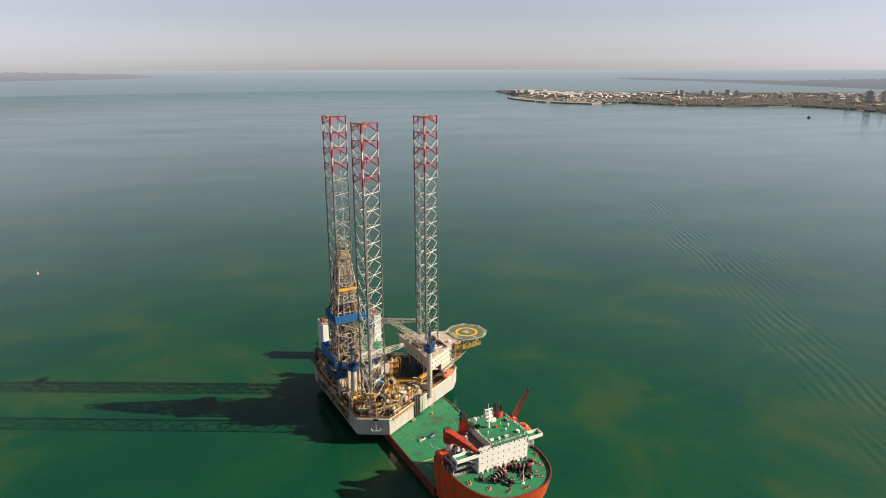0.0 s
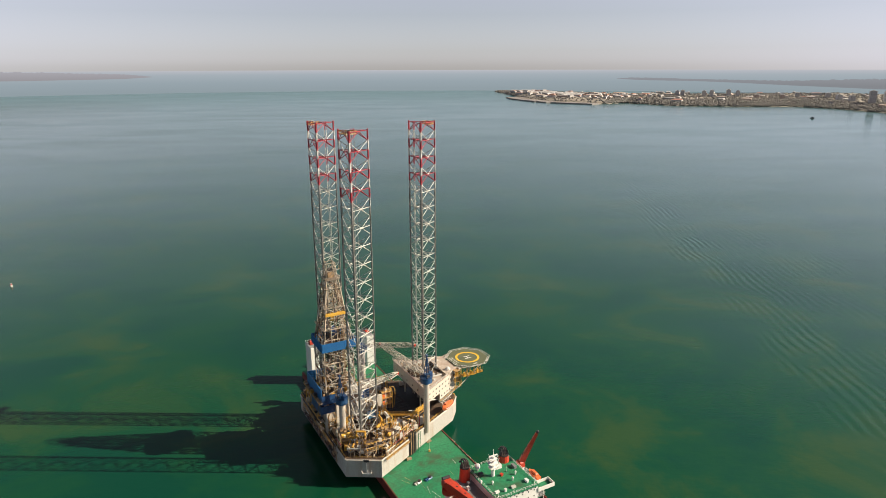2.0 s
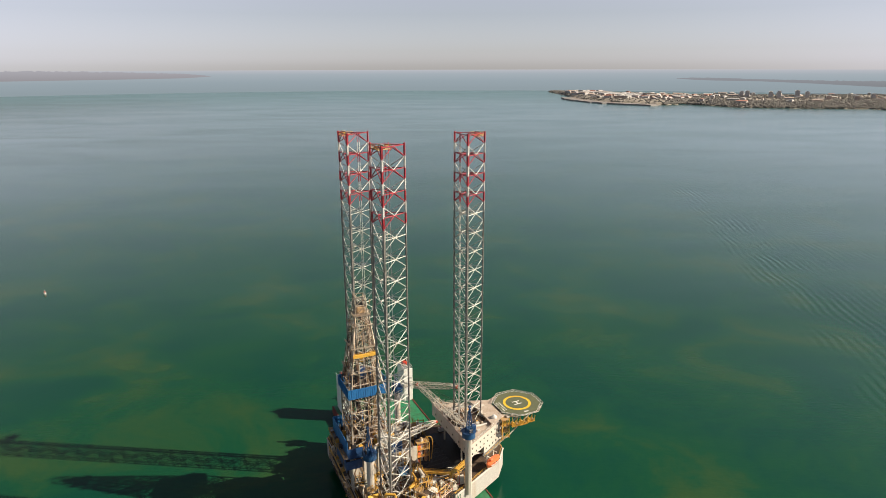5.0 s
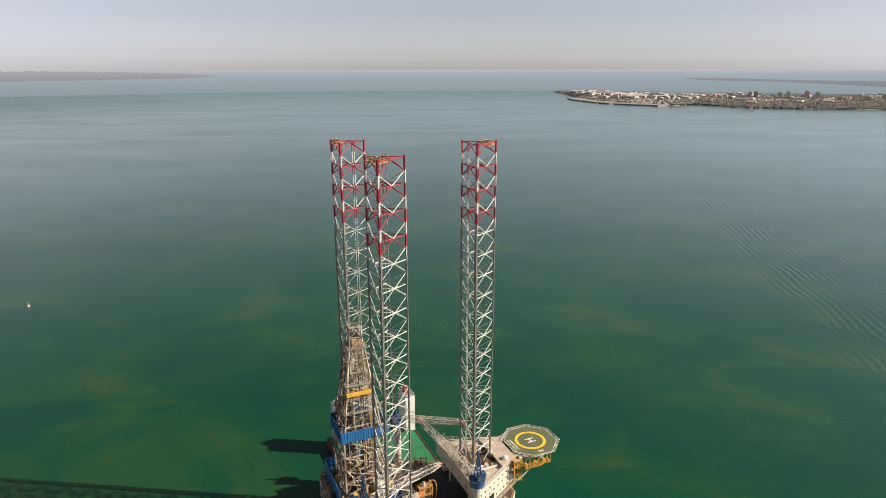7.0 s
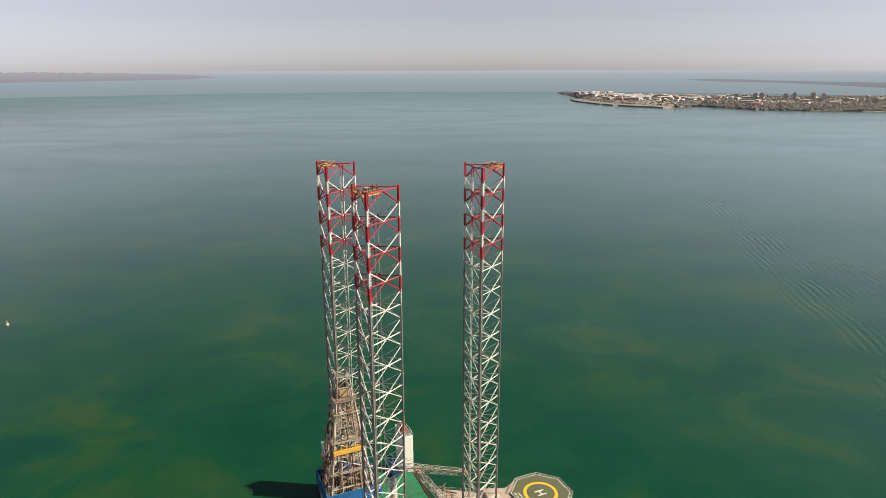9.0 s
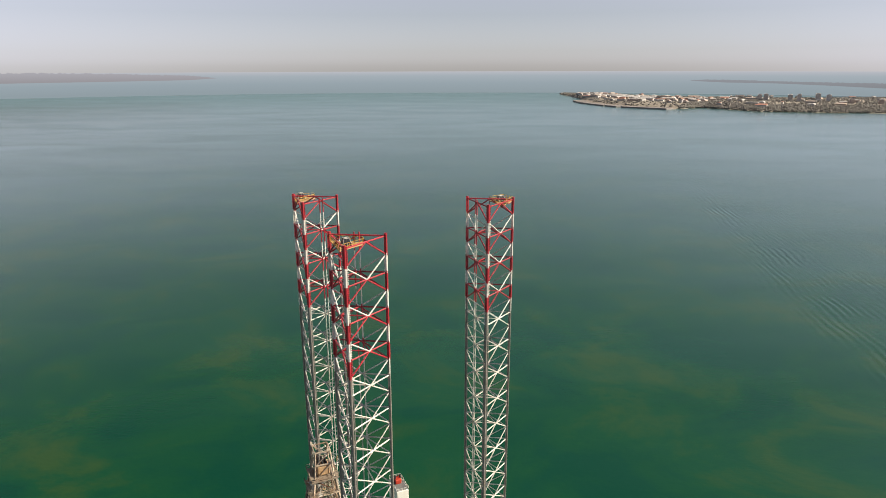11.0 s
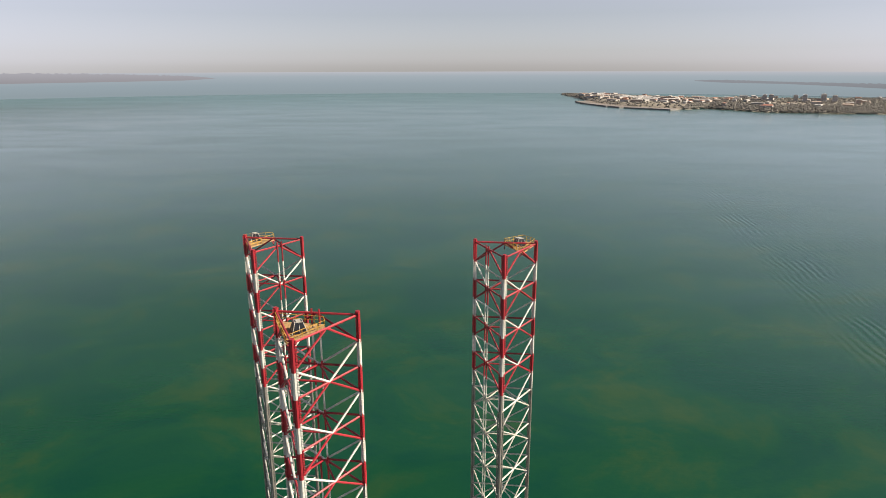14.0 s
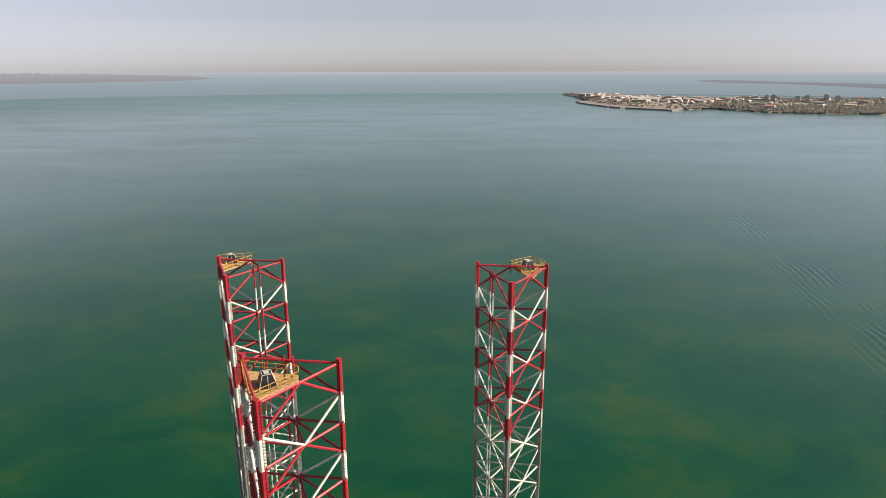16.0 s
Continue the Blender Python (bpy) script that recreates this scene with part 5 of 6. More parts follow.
def build_accommodation():
    a = thing("accommodation_block", "white rig living quarters with square windows and flat roof", "living quarters")
    lower = [(32.5, -11.0), (42.0, -5.5), (42.0, 5.5), (32.5, 11.0)]
    part("lower_wall", prism(bmesh.new(), lower, RIG_Z1, 17.6), CREAM, a)
    mid = [(30.0, -13.95), (45.0, -4.97), (45.0, 4.97), (30.0, 13.95)]
    wall = part("lower_storey", prism(bmesh.new(), mid, 17.6, 21.6), CREAM, a, "white steel outer wall")
    wall = part("upper_wall", prism(bmesh.new(), ACC, 21.6, 28.0), CREAM, a, "white steel outer wall")
    # bevelled corner below the overhang
    for s in (-1, 1):
        bar("overhang_knee", (20.6, s * 17, 21.6), (30.2, s * 11.5, 17.0), 0.35, CREAM, a)
    for y in (-9, 9):
        bar("overhang_post", (21.5, y, 14.0), (21.5, y, 21.6), 0.4, CREAM, a)
    roof = [(19.6, -20.5), (45.4, -5.2), (45.4, 5.2), (19.6, 20.5)]
    part("roof", prism(bmesh.new(), roof, 28.0, 28.3), ROOF_BEIGE, a, "beige coated flat roof")
    railing(a, [(x, y, 28.3) for x, y in roof + roof[:1]], WHITE, gap=2.0)

    def windows(p, q, outward, count, rows, size, z0, dz):
        p, q = Vector((*p, 0)), Vector((*q, 0))
        d = (q - p).normalized()
        n = Vector((*outward, 0)).normalized()
        for r in range(rows):
            for i in range(count):
                c = p.lerp(q, (i + 0.7) / (count + 0.4))
                bm = bmesh.new()
                vs = []
                for o in (-0.02, 0.07):
                    for s, h in ((-1, 0), (1, 0), (1, 1), (-1, 1)):
                        vs.append(bm.verts.new(c + d * s * size / 2 + n * o + Vector((0, 0, z0 + r * dz + h * size))))
                for f in ((4, 5, 6, 7), (0, 1, 5, 4), (1, 2, 6, 5), (2, 3, 7, 6), (3, 0, 4, 7)):
                    bm.faces.new([vs[k] for k in f])
                part("window", bm, GLASS, wall)
    windows(ACC[0], ACC[1], (15, -25), 9, 2, 0.7, 22.6, 2.7)
    windows((30.0, -14.0), ACC[1], (15, -25), 6, 1, 0.7, 19.2, 2.8)
    windows(ACC[3], ACC[0], (-1, 0), 6, 1, 0.8, 23.4, 3)
    windows(ACC[1], ACC[2], (1, 0), 3, 3, 1.0, 19.4, 2.9)
    # muster deck with rails below the windows
    bal = [(29.0, -16.4), (46.0, -6.2), (45.0, -5.0), (29.0, -14.4)]
    b = part("muster_deck", prism(bmesh.new(), bal, 17.6, 17.9), GREY_DECK, a)
    railing(b, [(29.0, -16.4, 17.9), (46.0, -6.2, 17.9)], YELLOW, gap=1.8)
    # roof clutter: vents, ducts, boxes
    rnd = random.Random(31)
    for i in range(34):
        x = rnd.uniform(21, 42)
        lim = 19 - (x - 20) * 0.62 - 2
        y = rnd.uniform(-lim, lim)
        if abs(x - 28.4) < 8.5 and abs(y) < 7:
            continue
        s, h = rnd.uniform(0.4, 1.3), rnd.uniform(0.4, 1.6)
        part("roof_unit", bevelled(boxed(x - s, x + s, y - s * 0.7, y + s * 0.7, 28.3, 28.3 + h), 0.07), rnd.choice((WHITE, PALE_STEEL, CREAM, TAN, DERRICK_STEEL)), a)
    well = [(28.4 + 8.6 * math.cos(k * math.pi / 8), 7.6 * math.sin(k * math.pi / 8)) for k in range(16)]
    part("leg_well", prism(bmesh.new(), well, 28.3, 28.36), DECK_BROWN, a, "dark worn deck plate round the leg")
    for i in range(26):
        k, r = rnd.uniform(0, 6.28), rnd.uniform(6.8, 9.0)
        x, y, e = 28.4 + r * math.cos(k), r * 0.85 * math.sin(k), rnd.uniform(0.3, 0.8)
        part("leg_gear", bevelled(boxed(x - e, x + e, y - e * 0.8, y + e * 0.8, 28.36, 28.4 + rnd.uniform(0.4, 1.8)), 0.06), rnd.choice((TAN, DARK, DERRICK_STEEL, YELLOW, PALE_STEEL, DECK_BROWN)), a)
    for i in range(110):
        x, y = 20.5 + abs(rnd.gauss(0, 2.4)), rnd.uniform(-17, 18)
        if abs(y) > 19 - (x - 20) * 0.62:
            continue
        z = 28.4 + rnd.uniform(0, 2.6)
        q = (x + rnd.uniform(-1.5, 2), y + rnd.uniform(-3, 3), max(28.4, z + rnd.uniform(-1.5, 1.5)))
        bar("roof_pipe", (x, y, z), q, rnd.uniform(0.1, 0.24), rnd.choice((PALE_STEEL, TAN, TAN, DERRICK_STEEL, DARK, DARK)), a, 5)
    for k in range(5):
        y = -12 + k * 6
        bar("boom_rest", (20.8, y, 28.3), (20.8, y + 1.5, 31.5), 0.14, CREAM, a)
        bar("boom_rest", (20.8, y + 3, 28.3), (20.8, y + 1.5, 31.5), 0.14, CREAM, a)
    for s in (-1, 1):
        bar("duct", (22, s * 9, 28.8), (34, s * 8.4, 28.8), 0.4, PALE_STEEL, a, 8)
    dome = part("satellite_dome", sphere(bmesh.new(), (38.5, -7.0, 30.0), 1.3), WHITE, a, "white satellite dome")
    bar("dome_stalk", (38.5, -7.0, 28.3), (38.5, -7.0, 29.0), 0.4, WHITE, a)
    # jack house guides round the leg
    for x, y in TRI:
        part("leg_guide", tubed((28.4 + x * 1.0, y, 28.3), (28.4 + x, y, 30.2), 0.85, 10), PALE_STEEL, a)


build_accommodation()


def build_helideck():
    h = thing("helideck", "octagonal green helideck with yellow circle and white letter", "helideck", (54.2, -0.4, 0))
    z = 30.3
    oct_ = [(11.2 * math.cos(radians(22.5 + 45 * i)), 11.2 * math.sin(radians(22.5 + 45 * i))) for i in range(8)]
    deck = part("pad", prism(bmesh.new(), oct_, z - 0.5, z), PAD_GREEN, h, "dull green landing pad")
    # white border line
    bm = bmesh.new()
    for i in range(8):
        a, b = Vector((*oct_[i], z + 0.004)), Vector((*oct_[(i + 1) % 8], z + 0.004))
        va = [bm.verts.new(p) for p in (a, b, b * 0.982, a * 0.982)]
        for v in va:
            v.co.z = z + 0.008
        bm.faces.new(va)
    part("border_line", bm, PAD_WHITE, deck)
    bm = bmesh.new()
    n = 48
    for ring in range(n):
        a0, a1 = 2 * math.pi * ring / n, 2 * math.pi * (ring + 1) / n
        bm.faces.new([bm.verts.new((r * math.cos(a), r * math.sin(a), z + 0.01)) for r, a in ((5.3, a0), (6.5, a0), (6.5, a1), (5.3, a1))])
    part("aiming_circle", bm, PAD_YELLOW, deck, "yellow aiming circle")
    bm = bmesh.new()
    for x0, x1, y0, y1 in ((-1.9, 1.9, 0.85, 1.45), (-1.9, 1.9, -1.45, -0.85), (-0.3, 0.3, -0.85, 0.85)):
        bm.faces.new([bm.verts.new((x, y, z + 0.012)) for x, y in ((x0, y0), (x1, y0), (x1, y1), (x0, y1))])
    part("letter_h", bm, PAD_WHITE, deck, "white landing letter")
    # rows of lettering along the inboard edge, as plain bars
    for row, (x, length) in enumerate(((-9.4, 8.4), (-8.1, 7.6))):
        for i in range(9):
            if i == 4 and row == 0:
                continue
            y = -length / 2 + length * i / 9
            bm = bmesh.new()
            bm.faces.new([bm.verts.new((x + a, y + b, z + 0.012)) for a, b in ((0, 0), (0.7, 0), (0.7, 0.42), (0, 0.42))])
            part("lettering_bar", bm, PAD_WHITE, deck)
    for i in range(3):
        bm = bmesh.new()
        bm.faces.new([bm.verts.new((-1.0 + i * 0.8 + a, -8.9 + b, z + 0.012)) for a, b in ((0, 0), (0.5, 0), (0.5, 1.0), (0, 1.0))])
        part("lettering_bar", bm, PAD_WHITE, deck)
    # safety net on outriggers
    for i in range(8):
        p, q = Vector((*oct_[i], z - 0.1)), Vector((*oct_[(i + 1) % 8], z - 0.1))
        po, qo = p * 1.1, q * 1.1
        po.z = qo.z = z + 0.2
        if (p.x + q.x) / 2 < -8:
            continue
        bm = bmesh.new()
        tube(bm, po, qo, 0.09, 5)
        for k in range(7):
            tube(bm, p.lerp(q, k / 6), po.lerp(qo, k / 6), 0.07, 4)
        for k in (0.33, 0.66):
            tube(bm, p.lerp(po, k), q.lerp(qo, k), 0.04, 4)
        part("safety_net", bm, CREAM, h, "pale safety-net frame")
    # approach deck to the roof
    part("access_deck", prism(bmesh.new(), [(-19.0, -10.6), (-10.6, -6.8), (-4.6, -11.0), (-11.1, -4.5), (-11.1, 4.5), (-4.6, 11.0), (-10.6, 8.6), (-19.0, 12.0)], z - 0.9, z - 0.55), ROOF_BEIGE, h, "beige approach deck")
    # trusses and yellow outrigger frames below
    for y in (-8, -3, 3, 8):
        bar("support_beam", (-10, y, z - 0.9), (9, y * 0.8, z - 0.9), 0.35, CREAM, h, square=True)
        bar("support_strut", (-10, y, 19), (6, y * 0.8, z - 1.0), 0.3, CREAM, h)
    tower = part("escape_tower", boxed(-13.0, -9.4, -9.6, -6.2, z - 4.4, z - 4.25), GRATING, h, "yellow escape stair tower under the pad")
    for zz in (z - 7.4, z - 1.4):
        part("tower_landing", boxed(-13.0, -9.4, -9.6, -6.2, zz, zz + 0.12), GRATING, tower)
    for a, b in ((-13.0, -9.6), (-9.4, -9.6), (-9.4, -6.2), (-13.0, -6.2)):
        bar("tower_post", (a, b, z - 10.5), (a, b, z - 0.9), 0.14, YELLOW, tower, square=True)
    for zz in (z - 10.4, z - 7.4, z - 4.4):
        bar("tower_brace", (-13.0, -9.6, zz), (-9.4, -9.6, zz + 2.9), 0.09, YELLOW, tower)
        bar("tower_brace", (-9.4, -9.6, zz), (-9.4, -6.2, zz + 2.9), 0.09, YELLOW, tower)
        railing(tower, [(-13.0, -9.6, zz + 0.1), (-9.4, -9.6, zz + 0.1), (-9.4, -6.2, zz + 0.1)], YELLOW, gap=1.2, r=0.05)
    part("foam_tank", tubed((-11.2, -8.0, z - 4.2), (-11.2, -8.0, z - 2.0), 0.9, 12), YELLOW, tower)
    for k in range(3):
        x = -9.0 + k * 4.2
        y0, y1 = -11.6 + (0.6 if k == 2 else 0), -8.6
        f = part("lower_platform", boxed(x, x + 3.6, y0, y1, z - 4.4, z - 4.25), YELLOW, h, "yellow hanging work platform")
        for a in (x, x + 1.8, x + 3.6):
            for b in (y0, y1):
                bar("hanger", (a, b, z - 4.4), (a, b, z - 1.1), 0.11, YELLOW, f)
        bar("hanger_brace", (x, y0, z - 4.4), (x + 1.8, y0, z - 1.1), 0.09, YELLOW, f)
        bar("hanger_brace", (x + 3.6, y0, z - 4.4), (x + 1.8, y0, z - 1.1), 0.09, YELLOW, f)
        railing(f, [(x, y0, z - 4.25), (x + 3.6, y0, z - 4.25)], YELLOW, gap=0.8)
        part("foam_cabinet", bevelled(boxed(x + 0.5, x + 1.5, y0 + 0.8, y0 + 2.0, z - 4.25, z - 2.6), 0.1), YELLOW, f)
        part("hose_reel", tubed((x + 2.2, y0 + 0.7, z - 3.4), (x + 2.9, y0 + 0.7, z - 3.4), 0.6, 10), TAN, f)


build_helideck()


# ---- cranes of the rig ----
def lattice(parent, p, q, w0, w1, mat, panels, name="boom"):
    """Box lattice between two points; its chords and lacing are members of the boom part."""
    p, q = Vector(p), Vector(q)
    d = (q - p).normalized()
    u = Vector((-d.y, d.x, 0)).normalized()
    w = d.cross(u)
    root = part(name, tubed(p - d * 0.2, p + d * 0.4, w0 * 0.6, 6), mat, parent, "pale lattice boom")
    corners = ((-1, -1), (1, -1), (1, 1), (-1, 1))

    def at(k, c):
        s = w0 + (w1 - w0) * k
        s *= 0.45 + 0.55 * min(1, k * 6) if k < 0.17 else 1
        s *= 0.5 + 0.5 * min(1, (1 - k) * 7) if k > 0.86 else 1
        return p.lerp(q, k) + u * c[0] * s + w * c[1] * s
    for c in corners:
        bar("boom_chord", at(0.17, c), at(0.86, c), 0.15, mat, root, 5)
        bar("boom_chord", at(0, c), at(0.17, c), 0.15, mat, root, 5)
        bar("boom_chord", at(0.86, c), at(1, c), 0.15, mat, root, 5)
    for i in range(panels):
        a, b = i / panels, (i + 1) / panels
        for j in range(4):
            c, e = corners[j], corners[(j + 1) % 4]
            f, g = (c, e) if i % 2 else (e, c)
            bar("lacing", at(a, f), at(b, g), 0.1, mat, root, 4)
            bar("lacing", at(b, c), at(b, e), 0.07, mat, root, 4)
    return root


def pedestal_crane(x, y, z0, z1, tip, mast=10.0, ped=CREAM):
    c = thing("pedestal_crane", "blue pedestal crane with a pale lattice boom", "crane", group="rig cranes")
    part("pedestal", tubed((x, y, z0), (x, y, z1), 1.45, 18), ped, c, "cream round crane pedestal")
    part("slew_ring", tubed((x, y, z1), (x, y, z1 + 0.9), 1.5, 20, 2.3), CRANE_BLUE, c)
    part("machinery_house", tubed((x, y, z1 + 0.9), (x, y, z1 + 3.3), 2.75, 20), CRANE_BLUE, c, "blue round machinery house")
    part("house_walkway", tubed((x, y, z1 + 3.3), (x, y, z1 + 3.42), 3.0, 20), DEEP_BLUE, c)
    d = (Vector(tip) - Vector((x, y, z1))).to_2d().normalized()
    ring = [(x + 2.95 * math.cos(k * math.pi / 5), y + 2.95 * math.sin(k * math.pi / 5), z1 + 3.42) for k in range(11)]
    railing(c, ring, CRANE_BLUE, gap=1.8, r=0.05)
    part("winch_house", bevelled(boxed(x - 1.1, x + 1.1, y - 1.1, y + 1.1, z1 + 3.42, z1 + 5.2), 0.2), CRANE_BLUE, c)
    for k in (-0.5, 0.5):
        part("winch_drum", tubed((x - d.x * 1.6 - d.y * 0.7, y - d.y * 1.6 + d.x * 0.7, z1 + 4.0 + k * 0.9), (x - d.x * 1.6 + d.y * 0.7, y - d.y * 1.6 - d.x * 0.7, z1 + 4.0 + k * 0.9), 0.45, 10), DARK, c)
    part("operator_cab", bevelled(boxed(x + d.y * 2.3 - 0.9, x + d.y * 2.3 + 0.9, y - d.x * 2.3 - 0.9, y - d.x * 2.3 + 0.9, z1 + 3.42, z1 + 5.6), 0.2), DEEP_BLUE, c)
    # tapered A-frame mast, laced, with a head sheave
    top = Vector((x - d.x * 0.6, y - d.y * 0.6, z1 + 4.6 + mast))
    feet = [Vector((x + d.x * e + d.y * f, y + d.y * e - d.x * f, z1 + 3.42)) for e, f in ((-1.7, 1.0), (-1.7, -1.0), (0.9, -0.9), (0.9, 0.9))]
    for i, foot_at in enumerate(feet):
        bar("gantry_leg", foot_at, top, 0.16, CRANE_BLUE, c, square=True)
        for k in range(4):
            bar("gantry_lacing", foot_at.lerp(top, k * 0.22), feet[(i + 1) % 4].lerp(top, k * 0.22 + 0.22), 0.09, CRANE_BLUE, c, 4)
    part("head_sheave", tubed(top + Vector((d.y * 0.4, -d.x * 0.4, 0)), top - Vector((d.y * 0.4, -d.x * 0.4, 0)), 0.6, 12), DEEP_BLUE, c)
    foot = (x + d.x * 2.2, y + d.y * 2.2, z1 + 4.4)
    lattice(c, foot, tip, 1.2, 0.95, CREAM, 14)
    part("boom_head", bevelled(boxed(tip[0] - 0.6, tip[0] + 0.6, tip[1] - 0.6, tip[1] + 0.6, tip[2] - 0.8, tip[2] + 0.5), 0.15), ORANGE_RED, c, "red boom head")
    for s in (-0.5, 0.5):
        bar("pendant", (x - d.x * 0.6 - d.y * s, y - d.y * 0.6 + d.x * s, z1 + 4.6 + mast), (tip[0] - d.x * 2 - d.y * s, tip[1] - d.y * 2 + d.x * s, tip[2] + 0.6), 0.05, DARK, c, 4)
    return c


pedestal_crane(16.0, -26.6, 10.8, 36.5, (11.6, 17.5, 40.5))
pedestal_crane(6.5, 31.0, 10.8, 31.0, (29.5, 13.0, 37.5), mast=4.0)
pedestal_crane(-22.5, -16.5, 14.0, 31.0, (11.5, -4.0, 33.0))


# ---- deck equipment of the rig ----
def inside_hull(x, y, margin=1.5):
    x0 = -28 + margin
    if x < x0 or x > 43 - margin or abs(y) > 41.7 - margin:
        return False
    if x > -14.2 and abs(y) > 41.7 - (x + 14.2) * 0.517 - margin:
        return False
    return not (x < -14.2 and abs(y) > 33.3 + (x + 28) * 0.61 - margin)


def machinery_skid(x, y, z, w, d, h, seed):
    rnd = random.Random(seed)
    t = thing("machinery_skid", "rust-stained tan machinery skid with pipes on deck", "machinery", (x, y, z), rnd.choice((0, 27, -27, 90)), group="deck machinery")
    part("base", boxed(-w / 2, w / 2, -d / 2, d / 2, 0, 0.3), DARK, t)
    body = rnd.choice((TAN, TAN, CREAM, YELLOW, PALE_STEEL, DERRICK_STEEL, WHITE))
    part("housing", bevelled(boxed(-w * 0.42, w * 0.2, -d * 0.4, d * 0.4, 0.3, h), 0.1), body, t)
    if rnd.random() < 0.6:
        part("tank", tubed((w * 0.33, -d * 0.4, 0.3 + d * 0.2), (w * 0.33, d * 0.4, 0.3 + d * 0.2), min(d * 0.2, w * 0.16), 12), rnd.choice((PALE_STEEL, CREAM, YELLOW)), t)
    for i in range(rnd.randint(2, 5)):
        a, b = rnd.uniform(-w / 2, w / 2), rnd.uniform(-d / 2, d / 2)
        bar("pipe", (a, b, 0.3), (a, b, h * rnd.uniform(0.8, 1.5)), 0.14, rnd.choice((YELLOW, PALE_STEEL, TAN, RED)), t, 6)
    bar("pipe", (-w / 2, d * 0.45, h * 0.6), (w / 2, d * 0.45, h * 0.6), 0.15, rnd.choice((YELLOW, TAN, PALE_STEEL)), t, 6)


def container(x, y, z, turn, mat, label):
    c = thing("container", label, "container", (x, y, z), turn, group="deck containers")
    part("box", boxed(-3.0, 3.0, -1.2, 1.2, 0.12, 2.6), mat, c)
    bm = bmesh.new()
    for i in range(14):
        a = -2.8 + i * 0.43
        box(bm, a - 0.1, a + 0.1, -1.27, -1.2, 0.25, 2.5)
        box(bm, a - 0.1, a + 0.1, 1.2, 1.27, 0.25, 2.5)
    part("corrugation", bm, mat, c)
    for a in (-2.95, 2.95):
        for b in (-1.2, 1.2):
            part("corner_post", boxed(a - 0.1, a + 0.1, b - 0.1, b + 0.1, 0, 2.68), mat, c)
    part("door_bars", boxed(3.0, 3.06, -0.7, 0.7, 0.3, 2.4), PALE_STEEL, c)


def clear_of_legs(x, y, r=8.3):
    return all((x - a) ** 2 + (y - b) ** 2 > r * r for a, b in ((-13.5, 22.4), (-14.7, -22.4), (28.4, 0)))


def furnish_deck():
    rnd = random.Random(77)
    n = 0
    while n < 95:
        x, y = rnd.uniform(-26, 24), rnd.uniform(-38, 38)
        if not inside_hull(x, y, 2.8) or not clear_of_legs(x, y, 7.6):
            continue
        if x > -7 and -15 - max(0, 10 - abs(x - 10)) * 0.5 < y < 15.5:
            continue
        n += 1
        machinery_skid(x, y, RIG_Z1, rnd.uniform(2, 4.6), rnd.uniform(1.5, 3), rnd.uniform(1.4, 4.2), n)
    container(-2, -29, RIG_Z1 + 2.2, 27, WHITE, "white cargo container on deck")
    container(3, -20.5, RIG_Z1 + 0.4, 27, WHITE, "white cargo container on deck")
    container(-1.5, -8, RIG_Z1, 0, CREAM, "cream cargo container on deck")
    container(-21, -27, RIG_Z1, 90, CONTAINER_BLUE, "dark blue cargo container on deck")
    container(8, 18, RIG_Z1, -27, WHITE, "white cargo container on deck")


furnish_deck()


def jack_house(cx, cy):
    """Yellow and tan jacking frames standing round a leg."""
    j = thing("jack_frame", "yellow and tan jacking frame round a leg", "jacking frame", (cx, cy, RIG_Z1), group="jacking frames")
    for x, y in TRI:
        o = Vector((x, y, 0)).normalized()
        px, py = x + o.x * 1.4, y + o.y * 1.4
        for s in (-1, 1):
            qx, qy = px - o.y * s * 1.9, py + o.x * s * 1.9
            bar("frame_post", (qx, qy, 0), (qx, qy, 9), 0.32, YELLOW, j, square=True)
            for k in range(4):
                part("jack_motor", tubed((qx - o.x * 0.8, qy - o.y * 0.8, 1.6 + k * 1.9), (qx + o.x * 1.2, qy + o.y * 1.2, 1.6 + k * 1.9), 0.55, 10), YELLOW if k % 2 else TAN, j)
        p1, p2 = (px + o.y * 1.9, py - o.x * 1.9), (px - o.y * 1.9, py + o.x * 1.9)
        part("frame_cap", tubed((*p1, 9.0), (*p2, 9.0), 0.5, 6), YELLOW, j)
        bar("frame_brace", (*p1, 0.3), (*p2, 8.7), 0.18, WHITE, j)
        bar("frame_brace", (*p2, 0.3), (*p1, 8.7), 0.18, WHITE, j)


jack_house(-13.5, 22.4)
jack_house(-14.7, -22.4)


